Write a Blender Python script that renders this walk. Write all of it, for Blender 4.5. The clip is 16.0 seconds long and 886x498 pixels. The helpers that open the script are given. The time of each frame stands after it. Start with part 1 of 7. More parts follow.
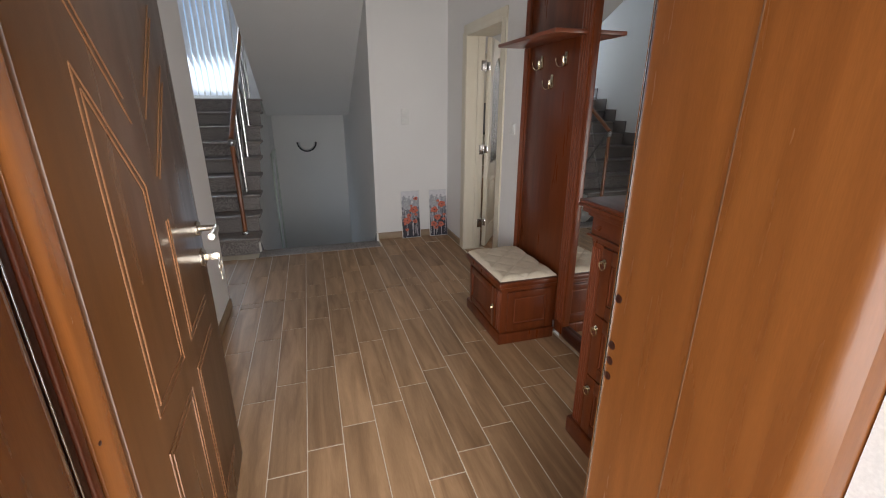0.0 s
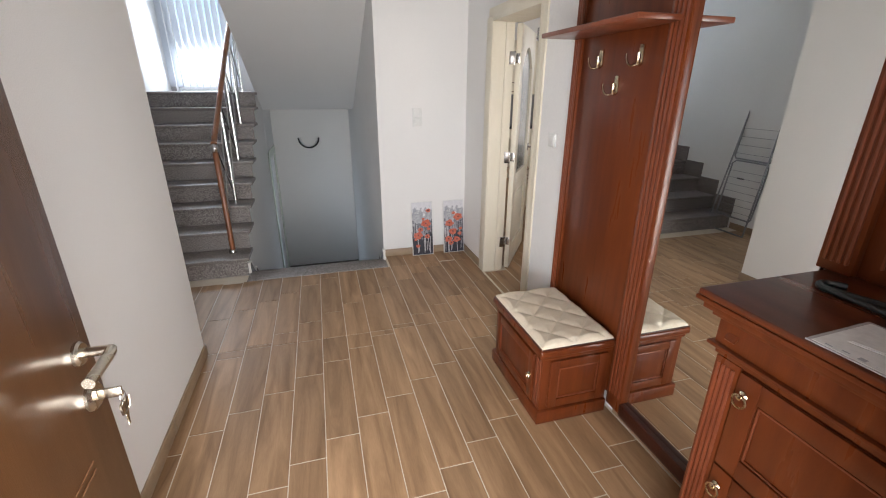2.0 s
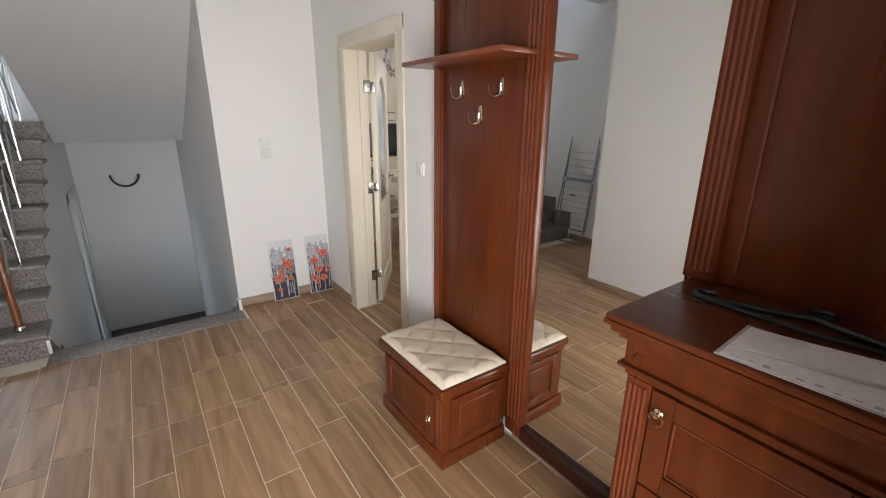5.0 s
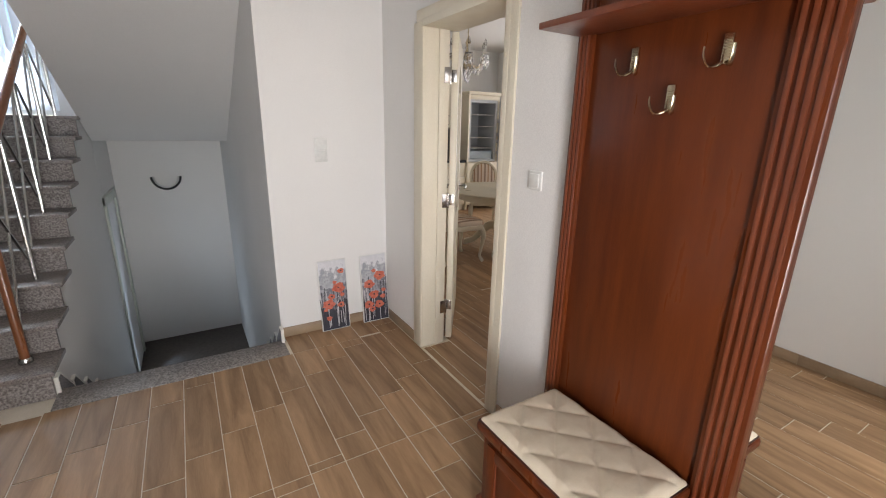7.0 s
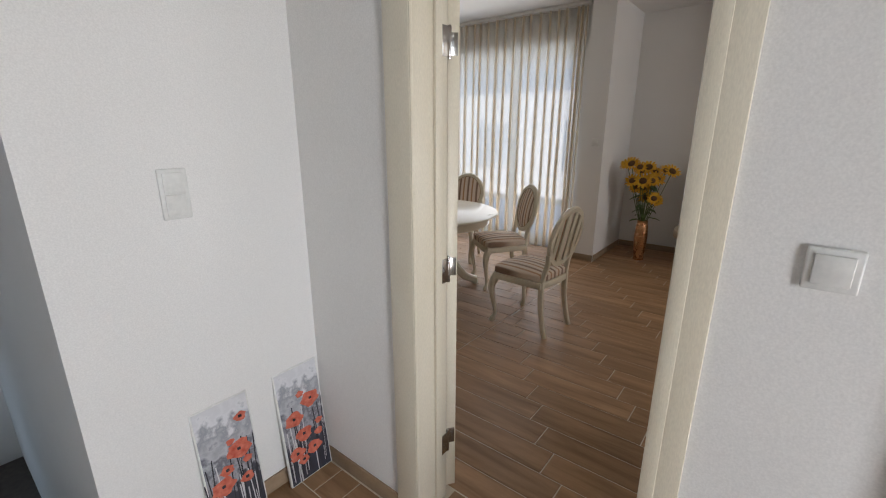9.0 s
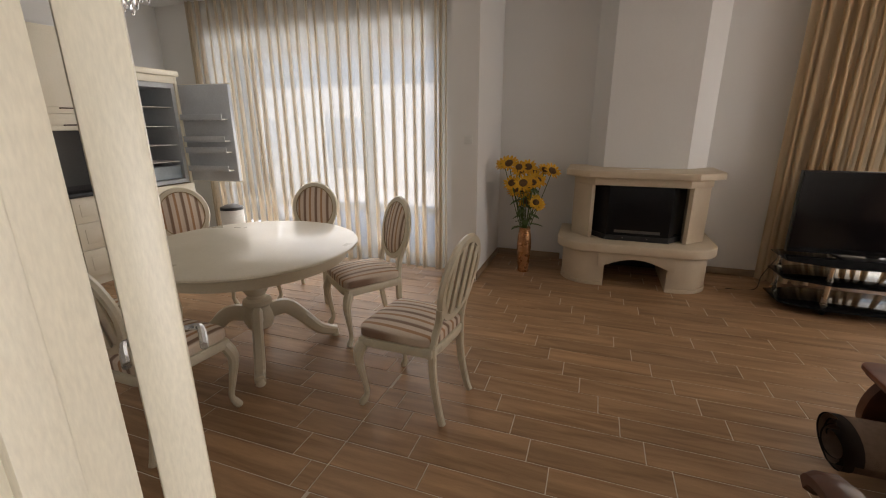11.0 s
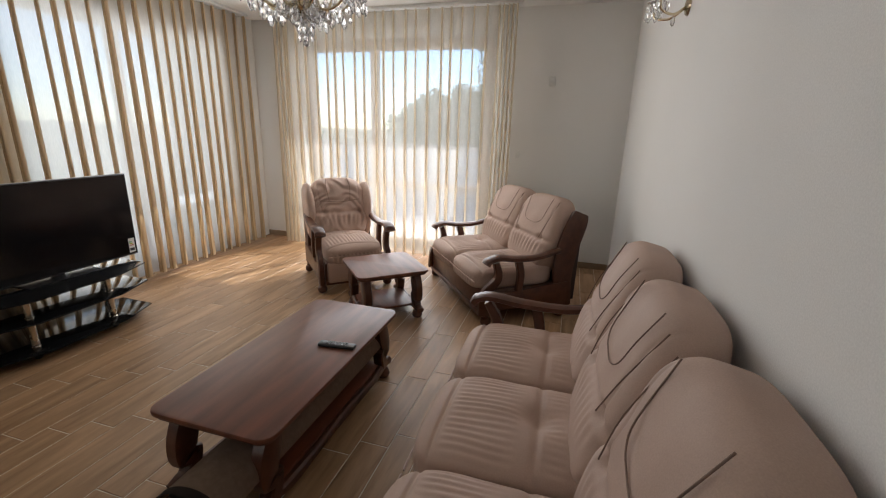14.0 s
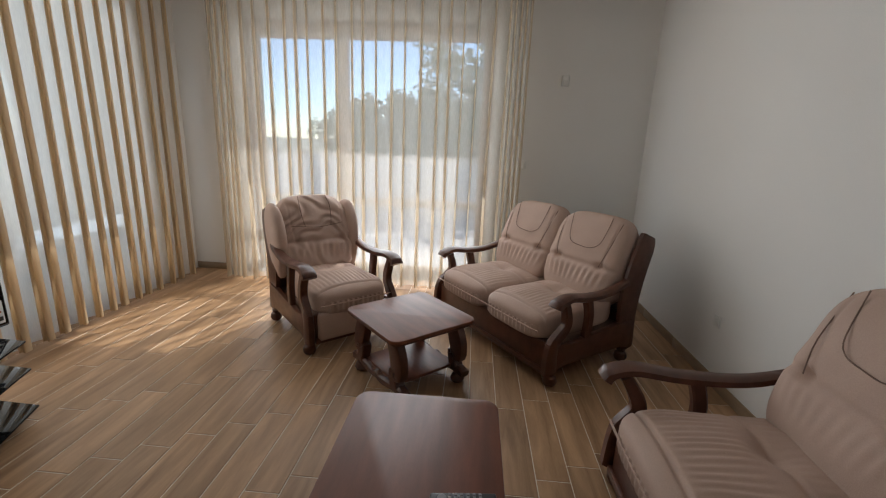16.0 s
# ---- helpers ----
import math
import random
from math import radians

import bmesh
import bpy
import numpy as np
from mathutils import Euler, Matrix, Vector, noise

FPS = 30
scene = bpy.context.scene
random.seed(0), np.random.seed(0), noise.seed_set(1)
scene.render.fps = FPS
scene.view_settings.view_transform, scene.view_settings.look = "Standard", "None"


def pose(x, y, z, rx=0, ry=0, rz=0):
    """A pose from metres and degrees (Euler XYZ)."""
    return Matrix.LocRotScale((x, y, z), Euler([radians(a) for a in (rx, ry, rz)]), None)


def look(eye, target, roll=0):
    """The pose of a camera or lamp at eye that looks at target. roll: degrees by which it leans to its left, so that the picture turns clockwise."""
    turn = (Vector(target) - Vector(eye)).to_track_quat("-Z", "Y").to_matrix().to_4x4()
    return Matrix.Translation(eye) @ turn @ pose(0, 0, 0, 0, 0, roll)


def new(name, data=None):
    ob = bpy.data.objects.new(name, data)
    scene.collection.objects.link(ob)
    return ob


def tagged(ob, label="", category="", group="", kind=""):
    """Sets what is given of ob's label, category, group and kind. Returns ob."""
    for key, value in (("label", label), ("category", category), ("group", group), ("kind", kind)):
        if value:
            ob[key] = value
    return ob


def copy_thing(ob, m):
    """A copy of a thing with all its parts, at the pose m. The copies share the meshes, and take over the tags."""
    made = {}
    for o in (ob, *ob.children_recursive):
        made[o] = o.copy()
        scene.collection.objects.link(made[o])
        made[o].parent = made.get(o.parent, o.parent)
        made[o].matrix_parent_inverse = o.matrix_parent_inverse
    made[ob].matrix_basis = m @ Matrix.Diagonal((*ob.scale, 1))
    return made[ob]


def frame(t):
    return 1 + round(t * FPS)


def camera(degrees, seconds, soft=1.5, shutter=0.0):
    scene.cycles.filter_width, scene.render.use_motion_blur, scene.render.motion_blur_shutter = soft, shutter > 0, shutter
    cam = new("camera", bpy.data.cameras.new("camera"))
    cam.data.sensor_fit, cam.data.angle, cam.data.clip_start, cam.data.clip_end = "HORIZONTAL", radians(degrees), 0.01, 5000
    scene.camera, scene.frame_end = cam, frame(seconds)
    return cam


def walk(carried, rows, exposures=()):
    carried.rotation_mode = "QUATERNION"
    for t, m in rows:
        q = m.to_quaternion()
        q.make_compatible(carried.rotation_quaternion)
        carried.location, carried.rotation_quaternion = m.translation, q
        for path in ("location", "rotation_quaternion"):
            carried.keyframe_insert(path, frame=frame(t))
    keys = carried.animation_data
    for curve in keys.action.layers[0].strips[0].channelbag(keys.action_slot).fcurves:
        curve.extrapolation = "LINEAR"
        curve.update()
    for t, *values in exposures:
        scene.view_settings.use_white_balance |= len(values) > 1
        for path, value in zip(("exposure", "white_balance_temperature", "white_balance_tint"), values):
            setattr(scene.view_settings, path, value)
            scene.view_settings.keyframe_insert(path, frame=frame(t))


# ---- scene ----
EXPOSURES = [(0.0, 0.15, 6800, 14), (0.4, 0.85, 6700, 13), (1.0, 1.15, 6650, 13), (1.6, 1.1, 6650, 13), (7.0, 1.0, 6800, 14), (7.6, 0.98, 6750, 14), (8.5, 0.8, 6300, 11), (10.8, 0.85, 7000, 14), (12.0, 1.0, 7000, 13), (13.2, 0.9, 6700, 12), (14.2, 0.70, 6300, 8.5), (16.0, 0.36, 6200, 7.5)]
cam = camera(92.1, 16.0, soft=1.1)
# seconds, x, y, z, heading, pitch, roll
PATH = [
    (0, -0.028, -0.032, 1.450, -17.04, -18.89, -0.09),
    (0.5, -0.029, 0.222, 1.468, -16.61, -19.49, -0.19),
    (1, 0.027, 0.466, 1.447, -16.39, -19.93, -0.33),
    (1.5, 0.113, 0.626, 1.437, -16.04, -20.24, -0.21),
    (2, 0.096, 0.641, 1.556, -15.83, -20.66, -0.22),
    (2.5, 0.075, 0.683, 1.583, -20.33, -21.12, -0.10),
    (3, 0.097, 0.697, 1.613, -28.94, -20.81, 0.08),
    (3.5, 0.128, 0.745, 1.613, -34.56, -19.32, -0.25),
    (3.7, 0.132, 0.750, 1.605, -35.25, -18.52, -0.30),
    (5.8, 0.040, 0.962, 1.506, -34.95, -16.55, -0.60),
    (6, 0.038, 1.008, 1.489, -34.15, -16.33, -0.75),
    (6.5, 0.092, 1.232, 1.476, -31.52, -16.20, -1.09),
    (7, 0.163, 1.602, 1.484, -30.74, -16.12, -1.13),
    (7.5, 0.266, 1.974, 1.565, -30.58, -15.92, -1.02),
    (8, 0.206, 2.362, 1.559, -32.79, -16.11, -0.78),
    (8.5, 0.208, 2.734, 1.534, -42.38, -16.16, -0.67),
    (8.7, 0.278, 2.873, 1.524, -46.84, -15.99, -0.45),
    (11, 1.410, 3.617, 1.489, -70.59, -16.19, 0.19),
    (11.3, 1.561, 3.650, 1.531, -79.24, -16.43, -0.44),
    (11.5, 1.657, 3.657, 1.543, -86.60, -16.49, -0.78),
    (12, 1.732, 3.569, 1.570, -107.29, -16.24, -0.70),
    (12.5, 1.760, 3.550, 1.581, -123.14, -16.28, -1.23),
    (13, 1.847, 3.494, 1.543, -131.84, -16.18, -1.44),
    (13.5, 2.006, 3.477, 1.537, -146.26, -16.03, -1.46),
    (14, 2.163, 3.462, 1.548, -163.32, -15.75, -1.49),
    (14.5, 2.357, 3.316, 1.527, -171.43, -15.79, -2.06),
    (15, 2.634, 3.095, 1.513, -174.66, -15.27, -2.47),
    (15.5, 2.937, 2.899, 1.463, -175.36, -14.67, -2.26),
    (16, 3.254, 2.738, 1.472, -175.54, -14.12, -2.23),
]
walk(cam, [(t, pose(x, y, z, 90 + pitch, roll, yaw)) for t, x, y, z, yaw, pitch, roll in PATH], EXPOSURES)

# ---- light ----
world = bpy.data.worlds.new("sky")
scene.world = world
world.use_nodes = True
_bg = world.node_tree.nodes["Background"]
_sky = world.node_tree.nodes.new("ShaderNodeTexSky")
_sky.sky_type = "NISHITA"
_sky.sun_disc = False
SUN_ELEVATION, SUN_AZIMUTH = radians(37.0), math.atan2(-0.42, -0.91)
_sky.sun_elevation = SUN_ELEVATION
_sky.sun_rotation = SUN_AZIMUTH
_sky.air_density, _sky.dust_density, _sky.ozone_density = 0.8, 0.1, 3.0
_bg.inputs["Strength"].default_value = 0.15
world.node_tree.links.new(_sky.outputs["Color"], _bg.inputs["Color"])
_sun = bpy.data.lights.new("sun", "SUN")
_sun.energy, _sun.angle, _sun.color = 4.2, radians(0.6), (1.0, 0.95, 0.88)
sun = new("sun", _sun)
sun.matrix_world = look(Vector((-0.42, -0.91, 0.754)) * 20, (0, 0, 0))


def area_lamp(name, centre, facing, width, height, watts, colour=(0.86, 0.93, 1.0), spread=180):
    """An added area lamp: daylight near an opening, or plain fill."""
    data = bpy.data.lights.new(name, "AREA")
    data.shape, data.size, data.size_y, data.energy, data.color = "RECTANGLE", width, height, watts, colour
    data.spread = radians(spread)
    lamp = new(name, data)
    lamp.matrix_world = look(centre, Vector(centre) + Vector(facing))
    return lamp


# Added lamps stand in for daylight at windows and door, some before the curtains.
area_lamp("sky_light_south", (4.3, -1.27, 1.35), (0, 1, -0.1), 2.5, 2.3, 21, (0.99, 0.98, 0.97))
area_lamp("sky_light_south_pane", (4.37, -1.70, 1.3), (0, 1, -0.1), 2.4, 2.3, 26, (0.92, 0.95, 1.0))
area_lamp("sky_light_east", (6.03, 0.2, 1.35), (-1, 0, -0.1), 2.6, 2.3, 9, (1.0, 0.90, 0.76))
area_lamp("sky_light_east_pane", (6.36, 0.15, 1.3), (-1, 0, -0.1), 2.1, 2.3, 15, (0.78, 0.88, 1.0))
area_lamp("sky_light_dining", (5.29, 6.5, 1.35), (-1, 0, -0.1), 2.8, 2.3, 12, (1.0, 0.95, 0.88))
area_lamp("sky_light_dining_pane", (5.58, 6.5, 1.3), (-1, 0, -0.1), 2.7, 2.3, 23, (0.74, 0.85, 1.0))
area_lamp("sky_light_stairs", (-1.42, 8.05, 2.4), (0, -1, -0.25), 0.7, 1.6, 21, (0.74, 0.87, 1.0), 140)
area_lamp("sky_light_stairs_pane", (-1.42, 8.27, 2.4), (0, -1, 0), 0.72, 1.6, 3.5, (0.80, 0.90, 1.0))
# Added fill for the dim stairwell, with no window or lamp behind it.
area_lamp("sky_light_basement", (-0.56, 7.56, -0.45), (1, -0.8, 0.25), 0.66, 1.9, 3.0, (0.60, 0.79, 1.0))
area_lamp("sky_light_entrance", (0.05, 0.62, 1.25), (0, 1, 0), 0.86, 1.6, 9.3, (0.86, 0.93, 1.0), 130)
area_lamp("ground_light_entrance", (0.05, 0.625, 0.75), (0, 1, 0), 0.86, 1.4, 9.2, (0.97, 0.95, 0.93), 130)
# Added lamp outside the door; it brightens the frame and its jambs.
area_lamp("sky_light_porch", (-0.75, -1.1, 0.7), (0.62, 0.78, 0), 2.0, 1.4, 40, (0.95, 0.97, 1.0))

# ---- building tools ----
def thing(name, label, category, x=0, y=0, z=0, turn=0, group="", kind=""):
    """An Empty at the base of a thing."""
    ob = new(name)
    ob.empty_display_size = 0.05
    ob.matrix_basis = pose(x, y, z, 0, 0, turn)
    return tagged(ob, label, category, group, kind)


def mesh_of(bm, material, smooth=True, sharp=35):
    bmesh.ops.recalc_face_normals(bm, faces=bm.faces[:])
    if smooth:
        limit = radians(sharp)
        for f in bm.faces:
            f.smooth = True
        for e in bm.edges:
            if len(e.link_faces) == 2 and e.calc_face_angle(0) > limit:
                e.smooth = False
    data = bpy.data.meshes.new("mesh")
    bm.to_mesh(data)
    bm.free()
    data.materials.append(material)
    return data


def part(name, bm, material, parent=None, label="", smooth=True, kind="", sharp=35):
    """Link a bmesh as one mesh object under a thing or a part."""
    ob = new(name, mesh_of(bm, material, smooth, sharp))
    ob.data.name = name
    if parent:
        ob.parent = parent
    return tagged(ob, label, "", "", kind)


def structure(name, bm, material, label, category, smooth=True):
    return tagged(part(name, bm, material, smooth=smooth), label, category, "", "structure")


def box(bm, x0, y0, z0, x1, y1, z1, bevel=0.0, segments=2, m=None):
    """A box between two corners, with rounded edges."""
    m0 = Matrix.LocRotScale(((x0 + x1) / 2, (y0 + y1) / 2, (z0 + z1) / 2), None, (abs(x1 - x0), abs(y1 - y0), abs(z1 - z0)))
    made = bmesh.ops.create_cube(bm, size=1, matrix=m0)["verts"]
    if bevel:
        edges = list({e for v in made for e in v.link_edges})
        out = bmesh.ops.bevel(bm, geom=edges, offset=bevel, segments=segments, affect="EDGES", profile=0.5)
        made = list({v for f in out["faces"] for v in f.verts} | {v for v in made if v.is_valid})
    if m is not None:
        bmesh.ops.transform(bm, matrix=m, verts=made)
    return bm


def new_box(x0, y0, z0, x1, y1, z1, bevel=0.0, segments=2, m=None):
    return box(bmesh.new(), x0, y0, z0, x1, y1, z1, bevel, segments, m)


def prism(bm, points, z0, z1, axis="z", bevel=0.0, segments=2):
    """A flat outline pushed along an axis. axis z: points are (x, y); x: (y, z); y: (x, z)."""
    def at(p, h):
        return {"z": (p[0], p[1], h), "x": (h, p[0], p[1]), "y": (p[0], h, p[1])}[axis]
    a = [bm.verts.new(at(p, z0)) for p in points]
    b = [bm.verts.new(at(p, z1)) for p in points]
    n = len(points)
    faces = [bm.faces.new(a), bm.faces.new(b)]
    for i in range(n):
        faces.append(bm.faces.new((a[i], a[(i + 1) % n], b[(i + 1) % n], b[i])))
    bmesh.ops.recalc_face_normals(bm, faces=faces)
    if bevel:
        edges = list({e for f in faces[:2] for e in f.edges})
        bmesh.ops.bevel(bm, geom=edges, offset=bevel, segments=segments, affect="EDGES", profile=0.5)
    return bm


def lathe(bm, profile, seg=24, centre=(0, 0, 0), squash=(1, 1)):
    """A turned shape: profile of (radius, height)."""
    rings = []
    for r, h in profile:
        rings.append([bm.verts.new((centre[0] + r * squash[0] * math.cos(2 * math.pi * i / seg),
                                    centre[1] + r * squash[1] * math.sin(2 * math.pi * i / seg), centre[2] + h)) for i in range(seg)])
    for a, b in zip(rings, rings[1:]):
        for i in range(seg):
            bm.faces.new((a[i], a[(i + 1) % seg], b[(i + 1) % seg], b[i]))
    bm.faces.new(rings[0][::-1])
    bm.faces.new(rings[-1])
    return bm


def tube(bm, path, radius, seg=8, cap=True, flat=1.0):
    """A round bar along a path. radius: one number, or one for each point."""
    path = [Vector(p) for p in path]
    n = len(path)
    rad = [radius] * n if isinstance(radius, (int, float)) else list(radius)
    rings, side = [], None
    for i, p in enumerate(path):
        way = (path[min(i + 1, n - 1)] - path[max(i - 1, 0)]).normalized()
        if side is None:
            side = way.orthogonal().normalized()
        side = (side - way * side.dot(way)).normalized()
        up = way.cross(side)
        rings.append([bm.verts.new(p + (side * math.cos(2 * math.pi * k / seg) + up * flat * math.sin(2 * math.pi * k / seg)) * rad[i]) for k in range(seg)])
    for a, b in zip(rings, rings[1:]):
        for k in range(seg):
            bm.faces.new((a[k], a[(k + 1) % seg], b[(k + 1) % seg], b[k]))
    if cap:
        bm.faces.new(rings[0][::-1])
        bm.faces.new(rings[-1])
    return bm


def bar(bm, path, width, depth, side=(1, 0, 0), bevel=0.2):
    """A bar of rounded oblong section along a path; width lies along side. width, depth: numbers or one for each point."""
    path = [Vector(p) for p in path]
    n, side = len(path), Vector(side).normalized()
    ws = [width] * n if isinstance(width, (int, float)) else list(width)
    ds = [depth] * n if isinstance(depth, (int, float)) else list(depth)
    rings = []
    for i, p in enumerate(path):
        way = (path[min(i + 1, n - 1)] - path[max(i - 1, 0)]).normalized()
        s = (side - way * side.dot(way)).normalized()
        up = way.cross(s)
        w, d = ws[i] / 2, ds[i] / 2
        k = 1 - bevel
        shape = ((w, d * k), (w * k, d), (-w * k, d), (-w, d * k), (-w, -d * k), (-w * k, -d), (w * k, -d), (w, -d * k))
        rings.append([bm.verts.new(p + s * a + up * b) for a, b in shape])
    for a, b in zip(rings, rings[1:]):
        for k in range(8):
            bm.faces.new((a[k], a[(k + 1) % 8], b[(k + 1) % 8], b[k]))
    bm.faces.new(rings[0][::-1])
    bm.faces.new(rings[-1])
    return bm


def curve(points, steps=6):
    """A smooth line through points."""
    pts = [Vector(p) for p in points]
    out = []
    for i in range(len(pts) - 1):
        a, b, c, d = pts[max(i - 1, 0)], pts[i], pts[i + 1], pts[min(i + 2, len(pts) - 1)]
        for k in range(steps):
            t = k / steps
            out.append(0.5 * ((2 * b) + (c - a) * t + (2 * a - 5 * b + 4 * c - d) * t * t + (3 * b - a - 3 * c + d) * t ** 3))
    return out + [pts[-1]]


def grid_shape(bm, nu, nv, f, close_u=False):
    """A sheet of nu by nv steps; f(u, v) gives the place for u, v from 0 to 1."""
    rows = [[bm.verts.new(f(i / nu, j / nv)) for i in range(nu if close_u else nu + 1)] for j in range(nv + 1)]
    for j in range(nv):
        for i in range(nu):
            k = (i + 1) % nu if close_u else i + 1
            bm.faces.new((rows[j][i], rows[j][k], rows[j + 1][k], rows[j + 1][i]))
    return rows


def pillow(bm, w, d, h, soft=4.0, n=26, shape=None, m=None):
    """A cushion w by d by h round the middle of its base, swollen like a stuffed box. shape(x, y, z) moves each point."""
    verts = bmesh.ops.create_cube(bm, size=2)["verts"]
    edges = list({e for v in verts for e in v.link_edges})
    bmesh.ops.subdivide_edges(bm, edges=edges, cuts=n, use_grid_fill=True)
    for v in bm.verts[:]:
        p = v.co
        r = (abs(p.x) ** soft + abs(p.y) ** soft + abs(p.z) ** soft) ** (1 / soft)
        q = p / r
        x, y, z = q.x * w / 2, q.y * d / 2, (q.z + 1) * h / 2
        if shape:
            x, y, z = shape(x, y, z)
        v.co = (x, y, z)
    if m is not None:
        bmesh.ops.transform(bm, matrix=m, verts=bm.verts[:])
    return bm

# ---- materials ----
def material(name, colour, roughness=0.5, metallic=0.0, second=None, scale=8.0, stretch=(1, 1, 1), amount=0.5, fine=60.0, bump=0.1, bump_scale=None,
             coat=0.0, random_tint=0.0, detail=6.0, spec=0.5, rough_vary=0.08, coords="Object", distortion=0.0):
    """A surface with two scales of variation in colour, gloss and relief."""
    mat = bpy.data.materials.new(name)
    mat.use_nodes = True
    nt = mat.node_tree
    b = nt.nodes["Principled BSDF"]
    b.inputs["Metallic"].default_value = metallic
    b.inputs["Specular IOR Level"].default_value = spec
    b.inputs["Coat Weight"].default_value = coat
    b.inputs["Coat Roughness"].default_value = 0.12
    link, node = nt.links.new, nt.nodes.new
    tc, mp = node("ShaderNodeTexCoord"), node("ShaderNodeMapping")
    mp.inputs["Scale"].default_value = stretch
    link(tc.outputs[coords], mp.inputs["Vector"])
    n1, n2 = node("ShaderNodeTexNoise"), node("ShaderNodeTexNoise")
    n1.inputs["Scale"].default_value, n1.inputs["Detail"].default_value, n1.inputs["Distortion"].default_value = scale, detail, distortion
    n2.inputs["Scale"].default_value, n2.inputs["Detail"].default_value = fine, 3.0
    if random_tint:
        info, add = node("ShaderNodeObjectInfo"), node("ShaderNodeVectorMath")
        add.operation = "MULTIPLY_ADD"
        link(info.outputs["Random"], add.inputs[0])
        add.inputs[1].default_value = (37.0, 19.0, 11.0)
        link(mp.outputs["Vector"], add.inputs[2])
        link(add.outputs[0], n1.inputs["Vector"])
        link(add.outputs[0], n2.inputs["Vector"])
    else:
        link(mp.outputs["Vector"], n1.inputs["Vector"])
        link(mp.outputs["Vector"], n2.inputs["Vector"])
    ramp = node("ShaderNodeMapRange")
    ramp.inputs["From Min"].default_value, ramp.inputs["From Max"].default_value = 0.5 - amount / 2, 0.5 + amount / 2
    link(n1.outputs["Fac"], ramp.inputs["Value"])
    mix = node("ShaderNodeMix")
    mix.data_type = "RGBA"
    mix.inputs["A"].default_value = (*colour, 1)
    mix.inputs["B"].default_value = (*(second or [c * 0.85 for c in colour]), 1)
    link(ramp.outputs["Result"], mix.inputs["Factor"])
    out = mix.outputs["Result"]
    grain = node("ShaderNodeMix")
    grain.data_type, grain.blend_type = "RGBA", "MULTIPLY"
    grain.inputs["Factor"].default_value = 0.25
    link(out, grain.inputs["A"])
    link(n2.outputs["Fac"], grain.inputs["B"])
    gain = node("ShaderNodeMix")
    gain.data_type, gain.blend_type = "RGBA", "MULTIPLY"
    gain.inputs["Factor"].default_value = 1.0
    link(grain.outputs["Result"], gain.inputs["A"])
    gain.inputs["B"].default_value = (1.14, 1.14, 1.14, 1)
    out = gain.outputs["Result"]
    if random_tint:
        tint, span = node("ShaderNodeHueSaturation"), node("ShaderNodeMapRange")
        span.inputs["To Min"].default_value, span.inputs["To Max"].default_value = 1 - random_tint, 1 + random_tint
        link(info.outputs["Random"], span.inputs["Value"])
        link(span.outputs["Result"], tint.inputs["Value"])
        link(out, tint.inputs["Color"])
        out = tint.outputs["Color"]
    link(out, b.inputs["Base Color"])
    rv = node("ShaderNodeMapRange")
    rv.inputs["To Min"].default_value, rv.inputs["To Max"].default_value = max(roughness - rough_vary, 0.0), min(roughness + rough_vary, 1)
    link(n1.outputs["Fac"], rv.inputs["Value"])
    link(rv.outputs["Result"], b.inputs["Roughness"])
    if bump:
        bp = node("ShaderNodeBump")
        bp.inputs["Strength"].default_value, bp.inputs["Distance"].default_value = bump, 0.01
        src = n2
        if bump_scale:
            src = node("ShaderNodeTexNoise")
            src.inputs["Scale"].default_value, src.inputs["Detail"].default_value = bump_scale, 4.0
            link(mp.outputs["Vector"], src.inputs["Vector"])
        link(src.outputs["Fac"], bp.inputs["Height"])
        link(bp.outputs["Normal"], b.inputs["Normal"])
    return mat


def glass_material(name, colour=(1, 1, 1), clear=0.9, roughness=0.02):
    """Thin glass: mostly see-through with a mirror sheen."""
    mat = bpy.data.materials.new(name)
    mat.use_nodes = True
    nt = mat.node_tree
    nt.nodes.remove(nt.nodes["Principled BSDF"])
    node, link = nt.nodes.new, nt.links.new
    t, g, mx, fr = node("ShaderNodeBsdfTransparent"), node("ShaderNodeBsdfGlossy"), node("ShaderNodeMixShader"), node("ShaderNodeFresnel")
    t.inputs["Color"].default_value = (*[c * clear for c in colour], 1)
    g.inputs["Roughness"].default_value = roughness
    link(fr.outputs["Fac"], mx.inputs["Fac"])
    link(t.outputs["BSDF"], mx.inputs[1])
    link(g.outputs["BSDF"], mx.inputs[2])
    link(mx.outputs["Shader"], nt.nodes["Material Output"].inputs["Surface"])
    return mat


